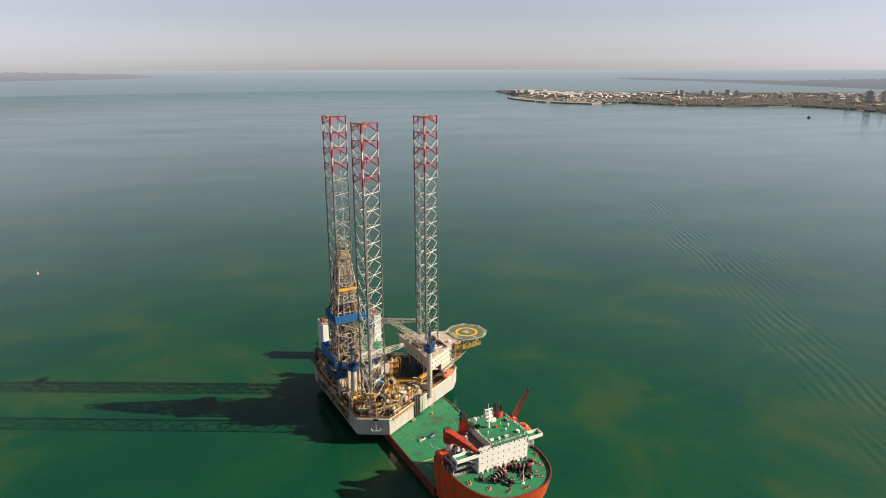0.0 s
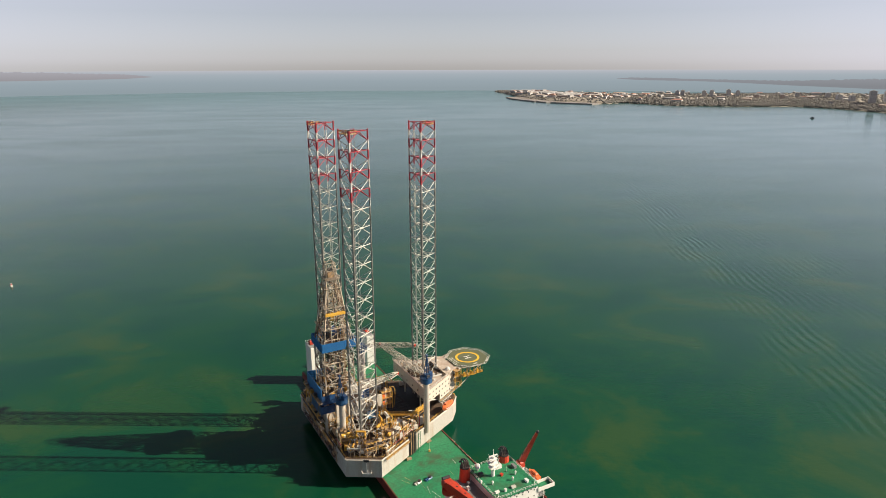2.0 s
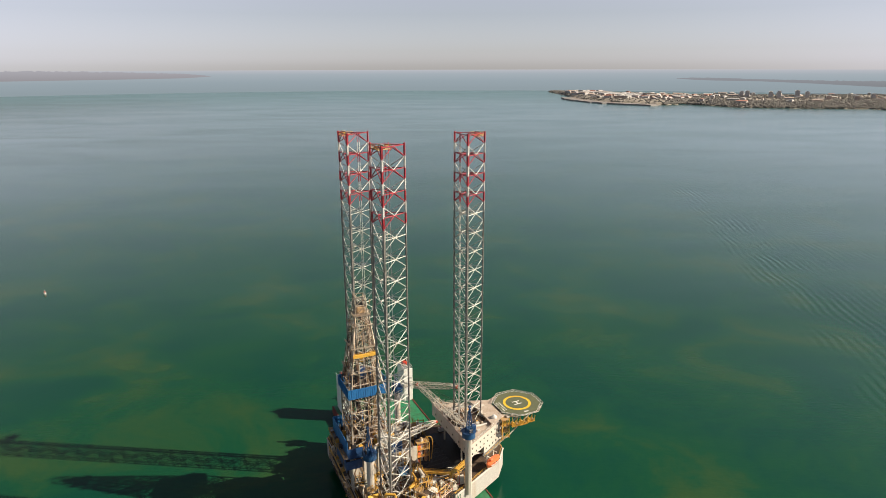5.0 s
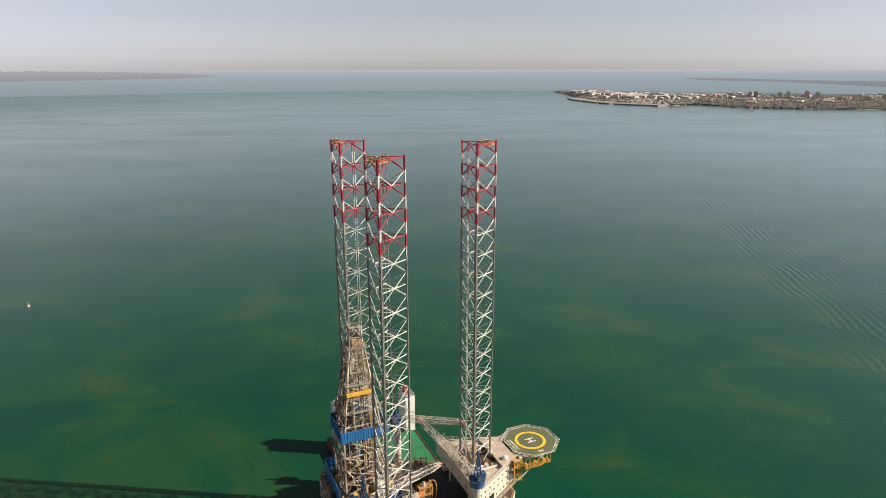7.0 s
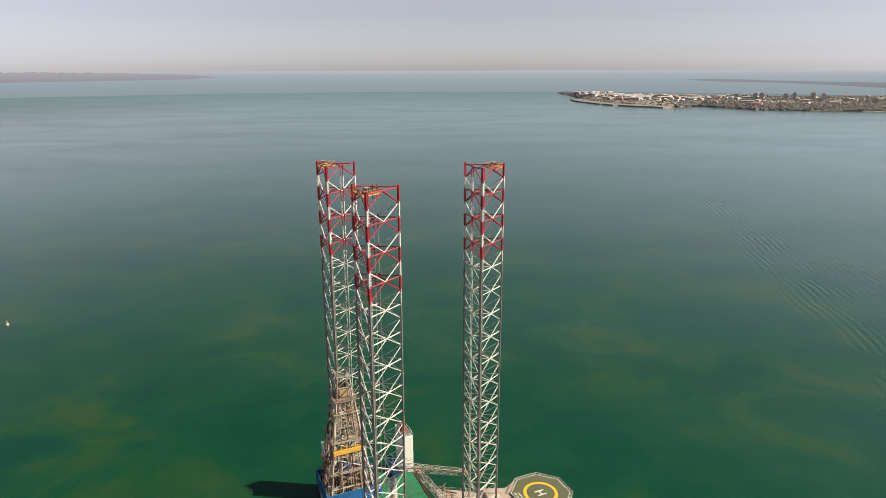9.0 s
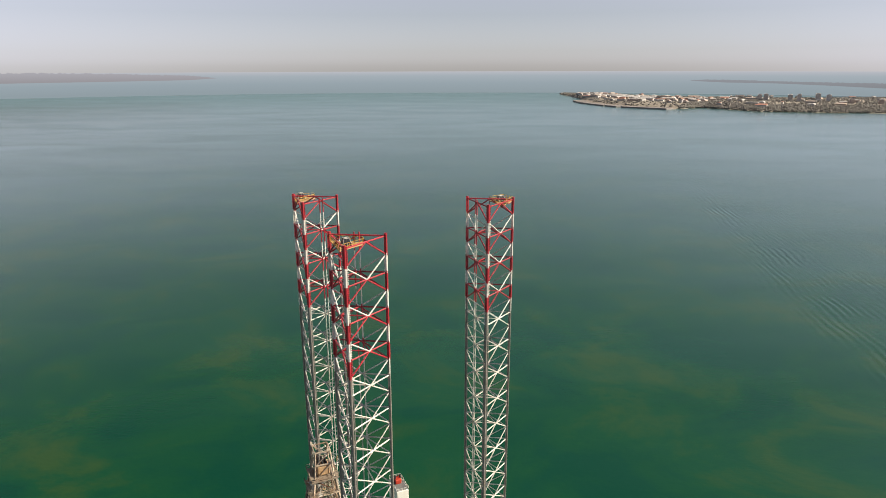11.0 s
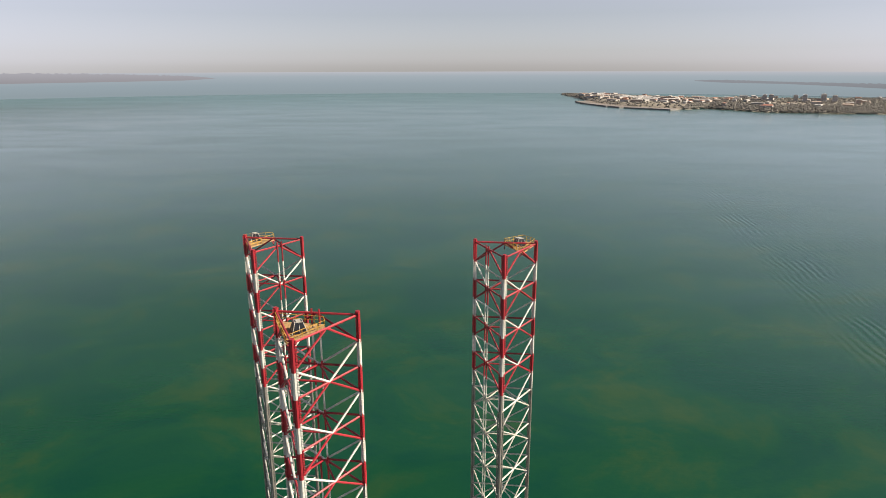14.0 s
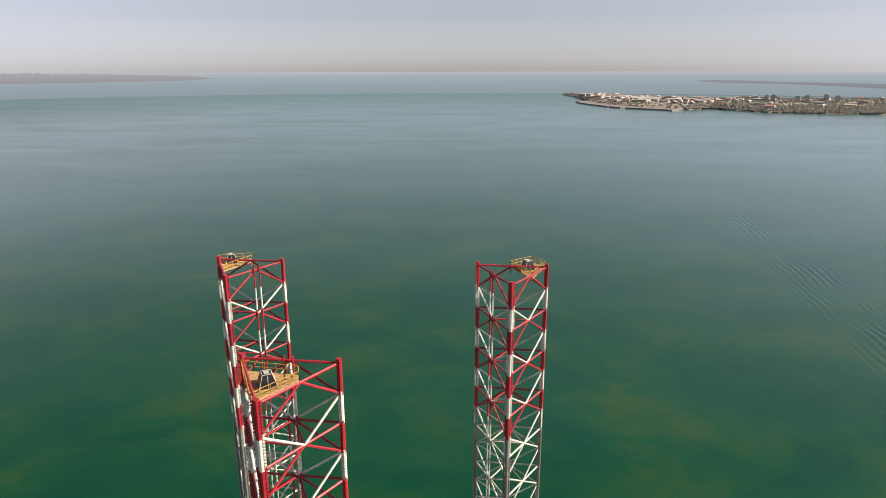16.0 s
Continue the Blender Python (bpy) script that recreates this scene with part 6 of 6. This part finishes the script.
def pipe_gantry():
    g = thing("pipe_gantry", "yellow walkway girder around the dark pipe deck", "gantry")
    pts = [(-4.5, -16.0), (9.5, -24.0), (18.5, -19.5)]
    for p, q in zip(pts, pts[1:]):
        d = (Vector(q) - Vector(p)).normalized()
        n = Vector((-d.y, d.x)) * 0.6
        part("girder", prism(bmesh.new(), [(p[0] - n.x, p[1] - n.y), (q[0] - n.x, q[1] - n.y), (q[0] + n.x, q[1] + n.y), (p[0] + n.x, p[1] + n.y)], 20.0, 21.0), YELLOW, g)
        railing(g, [(*p, 21.0), (*q, 21.0)], YELLOW, gap=1.8, r=0.06)
        for k in range(6):
            u, v = Vector(p).lerp(Vector(q), k / 6), Vector(p).lerp(Vector(q), (k + 1) / 6)
            lo, hi = (u, v) if k % 2 else (v, u)
            bar("web_member", (lo.x, lo.y, 18.2), (hi.x, hi.y, 20.0), 0.09, YELLOW, g)
        part("lower_chord", tubed((*p, 18.2), (*q, 18.2), 0.13, 6), YELLOW, g)
    for x, y in ((-4.5, -16), (2.5, -20), (9.5, -24), (14, -21.75), (18.5, -19.5)):
        bar("post", (x, y, RIG_Z1), (x, y, 20.0), 0.28, YELLOW, g, square=True)
    # flat black sheet stands in for the shaded pit; deck isn't cut
    part("pipe_deck_plate", prism(bmesh.new(), [(-6.5, -13.2), (10.0, -20.6), (19.5, -16.0), (27.0, -11.0), (27.0, 11.0), (19.5, 16.0), (-6.5, 15.0)], RIG_Z1 + 0.02, RIG_Z1 + 0.06), PIT_SHADE, rig, "pipe deck plating coloured black for the shade of the recess")
    rack = thing("pipe_rack", "dark pipes stacked on the pipe deck", "pipes")
    for i in range(40):
        y = -11 + i * 0.55
        bar("pipe", (-3.5, y, RIG_Z1 + 0.6), (16.5, y, RIG_Z1 + 0.6), 0.2, PIT_SHADE if i % 5 else DARK, rack, 6)
    for x in (-2, 4, 10, 15):
        part("bearer", boxed(x - 0.2, x + 0.2, -12, 12, RIG_Z1, RIG_Z1 + 0.4), DARK, rack)


pipe_gantry()


def bulk_tower(x, y):
    """Pale bulk columns with orange gear and draped hoses beside the pipe deck."""
    t = thing("bulk_tower", "pale tan columns with orange gear beside the pipe deck", "tower", (x, y, RIG_Z1 + 0.06))
    for dx, dy, top in ((0.0, 0.0, 11.5), (1.9, -0.8, 10.2)):
        part("column", tubed((dx, dy, 0), (dx, dy, top), 0.75, 14), TAN if dx else CREAM, t)
        part("column_cap", tubed((dx, dy, top), (dx, dy, top + 0.5), 0.75, 14, 0.3), TAN, t)
    for zz in (3.4, 6.8, 10.0):
        part("ring_platform", boxed(-2.4, 3.0, -2.0, 1.6, zz, zz + 0.1), GRATING, t)
        railing(t, [(-2.4, -2.0, zz + 0.1), (3.0, -2.0, zz + 0.1), (3.0, 1.6, zz + 0.1)], YELLOW, gap=1.3, r=0.05)
    for dx, dy in ((-2.4, -2.0), (3.0, -2.0), (3.0, 1.6), (-2.4, 1.6)):
        bar("tower_post", (dx, dy, 0), (dx, dy, 10.1), 0.14, YELLOW, t, square=True)
    for k, zz in enumerate((3.5, 6.9, 0.1)):
        part("orange_unit", bevelled(boxed(-2.2, -0.9, -1.9, -0.7 + 0.2 * k, zz, zz + 1.9), 0.12), BOAT_ORANGE, t)
    bm = bmesh.new()
    last = Vector((3.1, 0.5, 11.0))
    for i in range(1, 13):
        k = i / 12
        p = Vector((3.1 + 2.2 * math.sin(k * 2.6), 0.5 - 1.5 * k, 11.0 + 1.2 * math.sin(k * 3.1) - 10.4 * k * k))
        tube(bm, last, p, 0.22, 6)
        last = p
    part("draped_hose", bm, YELLOW, t, "yellow draped mud hose")


bulk_tower(5.0, -2.5)


def knuckle_frame(x, y, turn, span, h):
    """Yellow box girder on two posts with a white cross brace below."""
    f = thing("girder_frame", "yellow box girder frame with white cross bracing", "frame", (x, y, RIG_Z1), turn, group="girder frames")
    part("girder", bevelled(boxed(-span / 2 - 0.5, span / 2 + 0.5, -0.5, 0.5, h, h + 0.9), 0.08), YELLOW, f)
    railing(f, [(-span / 2, -0.4, h + 0.9), (span / 2, -0.4, h + 0.9)], YELLOW, gap=1.2, r=0.05)
    for s in (-1, 1):
        bar("post", (s * span / 2, 0, 0), (s * span / 2, 0, h), 0.25, YELLOW, f, square=True)
        bar("cross_brace", (-s * span / 2, -0.3, 0.2), (s * span / 2, -0.3, h - 0.1), 0.2, WHITE, f)


knuckle_frame(-7.0, -24.6, 27, 5.4, 6.0)
knuckle_frame(-20.6, -28.0, -31, 5.0, 5.2)
knuckle_frame(-5.6, -10.5, 90, 5.0, 6.5)


def roofed_store(x, y, z, w, d, turn):
    """Light blue ribbed store box on a stool."""
    c = thing("blue_store", "light blue ribbed steel store on a stool", "store", (x, y, z), turn, group="blue stores")
    part("case", boxed(-w / 2, w / 2, -d / 2, d / 2, 0, 2.5), STORE_BLUE, c)
    bm = bmesh.new()
    for i in range(9):
        a = -w / 2 + w * (i + 0.5) / 9
        box(bm, a - 0.1, a + 0.1, -d / 2 - 0.06, d / 2 + 0.06, 0.1, 2.56)
    part("ribs", bm, STORE_BLUE, c)
    for a in (-w / 2 + 0.2, w / 2 - 0.2):
        for b in (-d / 2 + 0.2, d / 2 - 0.2):
            bar("stool_leg", (a, b, RIG_Z1 - z), (a, b, 0), 0.13, TAN, c, square=True)


roofed_store(-6.8, -14.8, 19.5, 5.5, 3.0, 0)
roofed_store(-8.2, -6.6, 20.5, 3.6, 2.8, 20)


def outboard_rack(y0, y1):
    """Brown pipes, lockers and frames hung outside the port plating."""
    rnd = random.Random(61)
    t = thing("outboard_rack", "rusty brown pipes and frames hung along the hull side", "pipe rack")
    n = int((y1 - y0) / 3.2)
    for i in range(n + 1):
        y = y0 + (y1 - y0) * i / n
        bar("rack_post", (-28.9, y, 7.2), (-28.9, y, 15.4), 0.13, rnd.choice((RUSTY, TAN, DARK)), t, square=True)
        bar("rack_arm", (-28.0, y, 12.2), (-28.9, y, 11.0), 0.1, RUSTY, t)
        bar("rack_arm", (-28.0, y, 8.6), (-28.9, y, 7.6), 0.1, RUSTY, t)
    for zz in (7.6, 9.0, 10.3, 11.5, 12.4, 14.6, 15.3):
        bar("rack_pipe", (-28.9, y0, zz), (-28.9, y1, zz), rnd.uniform(0.1, 0.2), rnd.choice((RUSTY, TAN, DARK, DERRICK_STEEL)), t, 6)
    for i in range(22):
        y, e, zz = rnd.uniform(y0 + 1, y1 - 1), rnd.uniform(0.4, 1.4), rnd.choice((7.9, 9.3, 10.6))
        part("hung_locker", bevelled(boxed(-29.3, -28.02, y - e, y + e, zz, zz + rnd.uniform(0.7, 1.4)), 0.05), rnd.choice((RUSTY, DARK, TAN, RUSTY)), t)


outboard_rack(-24.0, 26.0)


def lifeboat(x, y, z, turn):
    b = thing("lifeboat", "enclosed orange lifeboat hanging in davits", "boat", (x, y, z), turn)
    rings = []
    bm = bmesh.new()
    for i in range(11):
        u = -1 + i / 5
        w = 1.75 * max(0.06, 1 - abs(u) ** 3.2) ** 0.6
        rings.append([bm.verts.new((u * 4.6, w * sy, z * (0.55 + 0.45 * w / 1.75))) for sy, z in ((0.0, -1.5), (0.75, -1.1), (1.0, -0.1), (0.97, 0.25), (0.8, 1.1), (0.0, 1.45), (-0.8, 1.1), (-0.97, 0.25), (-1.0, -0.1), (-0.75, -1.1))])
    for a, c in zip(rings, rings[1:]):
        for i in range(10):
            bm.faces.new((a[i], a[(i + 1) % 10], c[(i + 1) % 10], c[i]))
    bm.faces.new(rings[0])
    bm.faces.new(rings[-1][::-1])
    bmesh.ops.recalc_face_normals(bm, faces=bm.faces[:])
    part("boat_body", bm, BOAT_ORANGE, b)
    part("rubbing_strake", boxed(-3.6, 3.6, -1.84, 1.84, -0.06, 0.1), WHITE, b)
    part("conning_hatch", bevelled(boxed(-2.8, -1.3, -0.7, 0.7, 1.3, 2.1), 0.2), BOAT_ORANGE, b)
    for k in (-2.4, -1.2, 0.0, 1.2, 2.4):
        part("side_port", boxed(k - 0.25, k + 0.25, -1.74, 1.74, 0.32, 0.62), GLASS, b)
    for a in (-2.6, 2.6):
        bar("davit", (a, 1.6, -1.0), (a, 1.6, 3.0), 0.18, WHITE, b, square=True)
        bar("davit", (a, 1.6, 3.0), (a, -0.2, 3.0), 0.16, WHITE, b, square=True)
        bar("fall", (a, -0.1, 3.0), (a, -0.1, 1.0), 0.05, DARK, b, 4)


lifeboat(31.5, -19.6, 17.4, 29)


def side_ladder(x, y):
    """Braced ladder trunk and pipes in a notch on the slanting hull side."""
    t = thing("boarding_scaffold", "dark pipes and green scaffold ladder against the hull side", "scaffold", (x, y, 0), 27.3)
    # dark plate on the plating painted as the notch's shade, no real recess
    part("notch_shade", boxed(-2.6, 2.6, -0.12, 0.05, RIG_Z0 + 0.1, RIG_Z1 + 1.6), DARK, t)
    for i in range(7):
        bar("pipe", (-2.3 + i * 0.6, -0.45, RIG_Z0), (-2.3 + i * 0.6, -0.45, RIG_Z1 + rnd_pipe[i]), 0.2, (DARK, TAN, DARK)[i % 3], t, 6)
    for a in (2.6, 4.2):
        for b in (-1.6, -0.2):
            bar("scaffold_post", (a, b, DECK_Z), (a, b, RIG_Z1 + 1), 0.09, GREEN_DECK, t)
    for k in range(6):
        z = DECK_Z + 0.5 + k * 1.9
        bar("scaffold_rail", (2.6, -1.6, z), (4.2, -1.6, z + 0.9), 0.07, GREEN_DECK, t)
        bar("scaffold_rail", (4.2, -1.6, z + 0.9), (2.6, -1.6, z + 1.9), 0.07, GREEN_DECK, t)


rnd_pipe = [1.2, 2.6, 0.8, 3.0, 1.6, 2.2, 1.0]
side_ladder(6.0, -31.4)


def anchor(x, y):
    a = thing("anchor", "white anchor hung on the hull corner plating", "anchor", (x, y, 0), -31.4)
    part("shank", boxed(-0.2, 0.2, -0.5, -0.15, 7.2, 12.4), WHITE, a)
    part("fluke", bevelled(boxed(-1.9, 1.9, -0.7, -0.15, 6.8, 7.5), 0.1), WHITE, a)
    for s in (-1, 1):
        part("palm", tubed((s * 1.8, -0.45, 7.2), (s * 2.4, -0.7, 9.0), 0.35, 6, 0.1), WHITE, a)
    part("chain", tubed((0, -0.3, 12.4), (0, -0.2, 14.2), 0.12, 6), DARK, a)
    part("fairlead_bracket", boxed(-1.2, 1.2, -0.6, 0, 13.0, 13.9), DARK, a)


anchor(-20.0, -38.2)


def deck_gear(x, y, mat, label):
    g = thing("lashing_gear", label, "gear", (x, y, DECK_Z), 20)
    part("heap", bevelled(boxed(-1.5, 1.5, -0.9, 0.9, 0.05, 0.9), 0.3), mat, g)
    part("coil", tubed((0.3, 0, 0.9), (0.3, 0, 1.4), 0.8, 10), DARK, g)
    part("box", boxed(-2.2, -1.6, -0.6, 0.6, 0.05, 0.7), mat, g)


deck_gear(4.2, -51.5, CONTAINER_BLUE, "dark blue heap of lashing gear on the deck")
deck_gear(-1.2, -51.8, PALE_STEEL, "pale bundle of lashing gear on the deck")


def process_module(x, y, w, d, h, turn, seed):
    """Open steel frame with gratings, vessels, pipes, stairs and rails."""
    rnd = random.Random(seed)
    m = thing("process_module", "rust-stained yellow and tan pipe module in an open frame", "module", (x, y, RIG_Z1), turn, group="process modules")
    frame_mat = rnd.choice((YELLOW, TAN, DERRICK_STEEL, TAN))
    for a in (-w / 2, 0, w / 2):
        for b in (-d / 2, d / 2):
            bar("post", (a, b, 0), (a, b, h + rnd.uniform(0, 1.2)), 0.15, frame_mat, m, square=True)
    floors = [k * 2.8 for k in range(1, int(h / 2.8) + 1)] or [h]
    for z in floors:
        part("grating", boxed(-w / 2, w / 2, -d / 2, d / 2, z - 0.1, z), DECK_BROWN, m)
        for p, q in (((-w / 2, -d / 2), (w / 2, -d / 2)), ((-w / 2, -d / 2), (-w / 2, d / 2)), ((w / 2, -d / 2), (w / 2, d / 2))):
            if rnd.random() < 0.7:
                railing(m, [(*p, z), (*q, z)], YELLOW, gap=1.5, r=0.055)
        if rnd.random() < 0.7:
            a = rnd.uniform(-w / 2 + 1, w / 2 - 1)
            part("vessel", tubed((a, -d * 0.35, z + 0.9), (a, d * 0.35, z + 0.9), rnd.uniform(0.5, 0.8), 12), rnd.choice((PALE_STEEL, CREAM, WHITE, TAN, YELLOW)), m)
        for i in range(rnd.randint(1, 3)):
            a, b, e = rnd.uniform(-w / 2 + 0.7, w / 2 - 0.7), rnd.uniform(-d / 2 + 0.5, d / 2 - 0.5), rnd.uniform(0.3, 0.8)
            part("unit", bevelled(boxed(a - e, a + e, b - e * 0.7, b + e * 0.7, z, z + rnd.uniform(0.6, 1.9)), 0.06), rnd.choice((TAN, YELLOW, CREAM, DARK, PALE_STEEL, DERRICK_STEEL, WHITE)), m)
    for i in range(rnd.randint(7, 12)):
        a, b = rnd.uniform(-w / 2, w / 2), rnd.choice((-d / 2 - 0.25, d / 2 + 0.25))
        bar("riser", (a, b, 0), (a + rnd.uniform(-0.4, 0.4), b, h * rnd.uniform(0.5, 1.25)), rnd.uniform(0.08, 0.2), rnd.choice((YELLOW, TAN, PALE_STEEL, DARK, DERRICK_STEEL, CREAM)), m, 6)
    for i in range(rnd.randint(4, 8)):
        z, b = rnd.uniform(0.8, h), rnd.choice((-d / 2 - 0.4, 0, d / 2 + 0.4))
        bar("header_pipe", (-w / 2 - 0.5, b, z), (w / 2 + 0.5, b, z), rnd.uniform(0.08, 0.18), rnd.choice((YELLOW, TAN, PALE_STEEL, RED, DERRICK_STEEL)), m, 6)
    for k in range(2):
        s = rnd.choice((-1, 1))
        bar("brace", (-w / 2 * s, -d / 2, 0.2), (w / 2 * s, -d / 2, h), 0.1, rnd.choice((WHITE, frame_mat)), m)
    # steep stair
    st = bmesh.new()
    for o in (-0.4, 0.4):
        tube(st, (w / 2 + 0.6 + o, -d / 2, 0), (w / 2 + 0.6 + o, d / 2, floors[0]), 0.08, 4)
    for i in range(9):
        k = i / 9
        box(st, w / 2 + 0.2, w / 2 + 1.0, -d / 2 + d * k, -d / 2 + d * k + 0.2, floors[0] * k, floors[0] * k + 0.06)
    part("stair", st, YELLOW, m)


for k, (mx, my, mw, md, mh, mt) in enumerate((
        (-22.5, -31.5, 5.5, 4.5, 5.0, -31), (-14.5, -35.0, 9.0, 3.6, 6.0, 0), (-5.2, -32.0, 7.0, 4.5, 5.6, 27), (-3.4, -22.5, 4.0, 6.5, 9.0, 0),
        (3.6, -27.5, 6.5, 3.6, 4.2, 27), (-24.2, -24.0, 4.4, 6.0, 7.0, 90), (-3.2, -14.2, 5.0, 4.0, 10.0, 0), (9.6, -24.6, 4.5, 3.0, 3.6, 27),
        (-25.3, -6.0, 3.6, 8.5, 8.0, 0), (-25.3, 8.0, 3.6, 8.5, 8.0, 0), (-24.0, 24.0, 5.0, 7.0, 6.0, 0), (-14.0, 34.5, 8.0, 4.0, 6.0, 0),
        (-4.0, 30.0, 7.0, 5.0, 6.0, -27), (-1.0, 15.5, 6.0, 4.0, 8.0, 0), (4.5, -24.8, 3.6, 2.6, 3.6, 27), (-9.5, -38.0, 5.0, 2.6, 3.0, 27),
        (12.5, 20.0, 5.0, 4.0, 5.0, -27), (-7.0, -9.8, 3.0, 3.0, 12.0, 0))):
    process_module(mx, my, mw, md, mh, mt, 300 + k)


def clutter_pipes():
    """Loose pipes and hoses lying and leaning over the aft and starboard decks."""
    rnd = random.Random(55)
    t = thing("hose_run", "tangle of tan and yellow hoses over the aft deck", "hoses")
    n = 0
    while n < 90:
        x, y = rnd.uniform(-27, 16), rnd.uniform(-40, -10)
        if not inside_hull(x, y, 1.5) or (x > -6 and y > -20):
            continue
        n += 1
        z = RIG_Z1 + rnd.uniform(0.3, 7.5)
        a = rnd.uniform(0, 6.28)
        L = rnd.uniform(2, 6)
        x2, y2 = x + math.cos(a) * L, y + math.sin(a) * L
        if not inside_hull(x2, y2, 0.8):
            continue
        bar("hose", (x, y, z), (x2, y2, max(RIG_Z1 + 0.2, z + rnd.uniform(-3, 3))), rnd.uniform(0.08, 0.17), rnd.choice((YELLOW, TAN, DERRICK_STEEL, PALE_STEEL, DARK, CREAM)), t, 5)


clutter_pipes()


def leg_scaffold(cx, cy, seed):
    """Tall stair tower and cable trays beside an aft leg."""
    rnd = random.Random(seed)
    t = thing("stair_tower", "yellow steel stair tower beside a rig leg", "stairs", (cx, cy, RIG_Z1), 27, group="stair towers")
    for a in (-1.4, 1.4):
        for b in (-1.1, 1.1):
            bar("post", (a, b, 0), (a, b, 7.2), 0.13, TAN, t, square=True)
    for k in range(2):
        z = 3.0 * (k + 1)
        part("landing", boxed(-1.4, 1.4, -1.1, 1.1, z - 0.08, z), GRATING, t)
        railing(t, [(-1.4, -1.1, z), (1.4, -1.1, z), (1.4, 1.1, z), (-1.4, 1.1, z)], YELLOW, gap=1.2, r=0.05)
        st = bmesh.new()
        s = 1 if k % 2 else -1
        for o in (-0.35, 0.35):
            tube(st, (-1.2 * s, o, z - 3.0), (1.2 * s, o, z), 0.07, 4)
        for i in range(9):
            x = (-1.2 + 2.4 * i / 9) * s
            box(st, x - 0.12, x + 0.12, -0.35, 0.35, z - 3.0 + i / 3, z - 2.95 + i / 3)
        part("flight", st, YELLOW, t)
        bar("cross_brace", (-1.4, -1.1, z - 3), (1.4, -1.1, z), 0.07, TAN, t)


leg_scaffold(-6.2, -27.5, 1)
leg_scaffold(-23.5, -20.5, 2)
leg_scaffold(-6.0, 16.5, 3)
leg_scaffold(-1.0, -24.5, 4)


def mud_tank(x, y, turn, mat, label):
    t = thing("storage_tank", label, "tank", (x, y, RIG_Z1), turn, group="deck tanks")
    part("shell", tubed((-2.4, 0, 1.6), (2.4, 0, 1.6), 1.25, 18), mat, t)
    for s in (-1, 1):
        part("end_cap", tubed((s * 2.4, 0, 1.6), (s * 2.9, 0, 1.6), 1.25, 18, 0.6), mat, t)
        part("saddle", boxed(s * 1.5 - 0.2, s * 1.5 + 0.2, -1.0, 1.0, 0, 0.9), DARK, t)
    part("manhole", tubed((0, 0, 2.8), (0, 0, 3.2), 0.4, 10), STEEL, t)


mud_tank(-9.0, -34.8, 27, PALE_STEEL, "pale horizontal storage tank on saddles")
mud_tank(6.5, -24.0, 27, WHITE, "white horizontal storage tank on saddles")
mud_tank(-19.0, -34.0, -31, CREAM, "cream horizontal storage tank on saddles")
mud_tank(-25.0, -13.5, 90, TAN, "tan horizontal storage tank on saddles")


def hanging_walkway():
    """Narrow walkways bracketed out from the hull sides."""
    w = thing("side_walkway", "narrow yellow-railed walkway bracketed along the hull", "walkway")
    for p, q, n in (((-12.0, -41.0), (3.0, -33.2), (0.46, -0.89)), ((-28.2, -20.0), (-28.2, 24.0), (-1.0, 0.0))):
        a = [p, q, (q[0] + n[0] * 1.1, q[1] + n[1] * 1.1), (p[0] + n[0] * 1.1, p[1] + n[1] * 1.1)]
        part("walk_plate", prism(bmesh.new(), a if n[1] else a[::-1], 13.2, 13.35), GRATING, w)
        railing(w, [(*a[3], 13.35), (*a[2], 13.35)], YELLOW, gap=1.6, r=0.055)
        for k in range(7):
            x, y = lerp2(p, q, k / 6)
            bar("bracket", (x, y, 11.6), (x + n[0], y + n[1], 13.2), 0.09, TAN, w)


hanging_walkway()


def cable_drum(x, y, turn):
    d = thing("cable_drum", "tan cable drum standing on deck", "drum", (x, y, RIG_Z1), turn, group="cable drums")
    part("core", tubed((-0.6, 0, 1.0), (0.6, 0, 1.0), 0.7, 14), ROPE, d)
    for s in (-1, 1):
        part("rim", tubed((s * 0.6, 0, 1.0), (s * 0.75, 0, 1.0), 1.0, 16), TAN, d)


for x, y, turn in ((-20.5, -31.0, 20), (0.5, -33.0, 50), (11.5, -22.0, 70), (-11.0, -33.2, 0)):
    cable_drum(x, y, turn)
wire = thing("hoist_wire", "thin pale hoist wire hanging to the ship's deck", "wire")
bar("wire", (14.0, -33.0, DECK_Z + 0.05), (15.8, -28.8, 37.0), 0.06, PALE_STEEL, wire, 5)
part("hook_block", bevelled(boxed(13.6, 14.4, -33.4, -32.6, DECK_Z + 0.05, DECK_Z + 1.2), 0.1), YELLOW, wire)
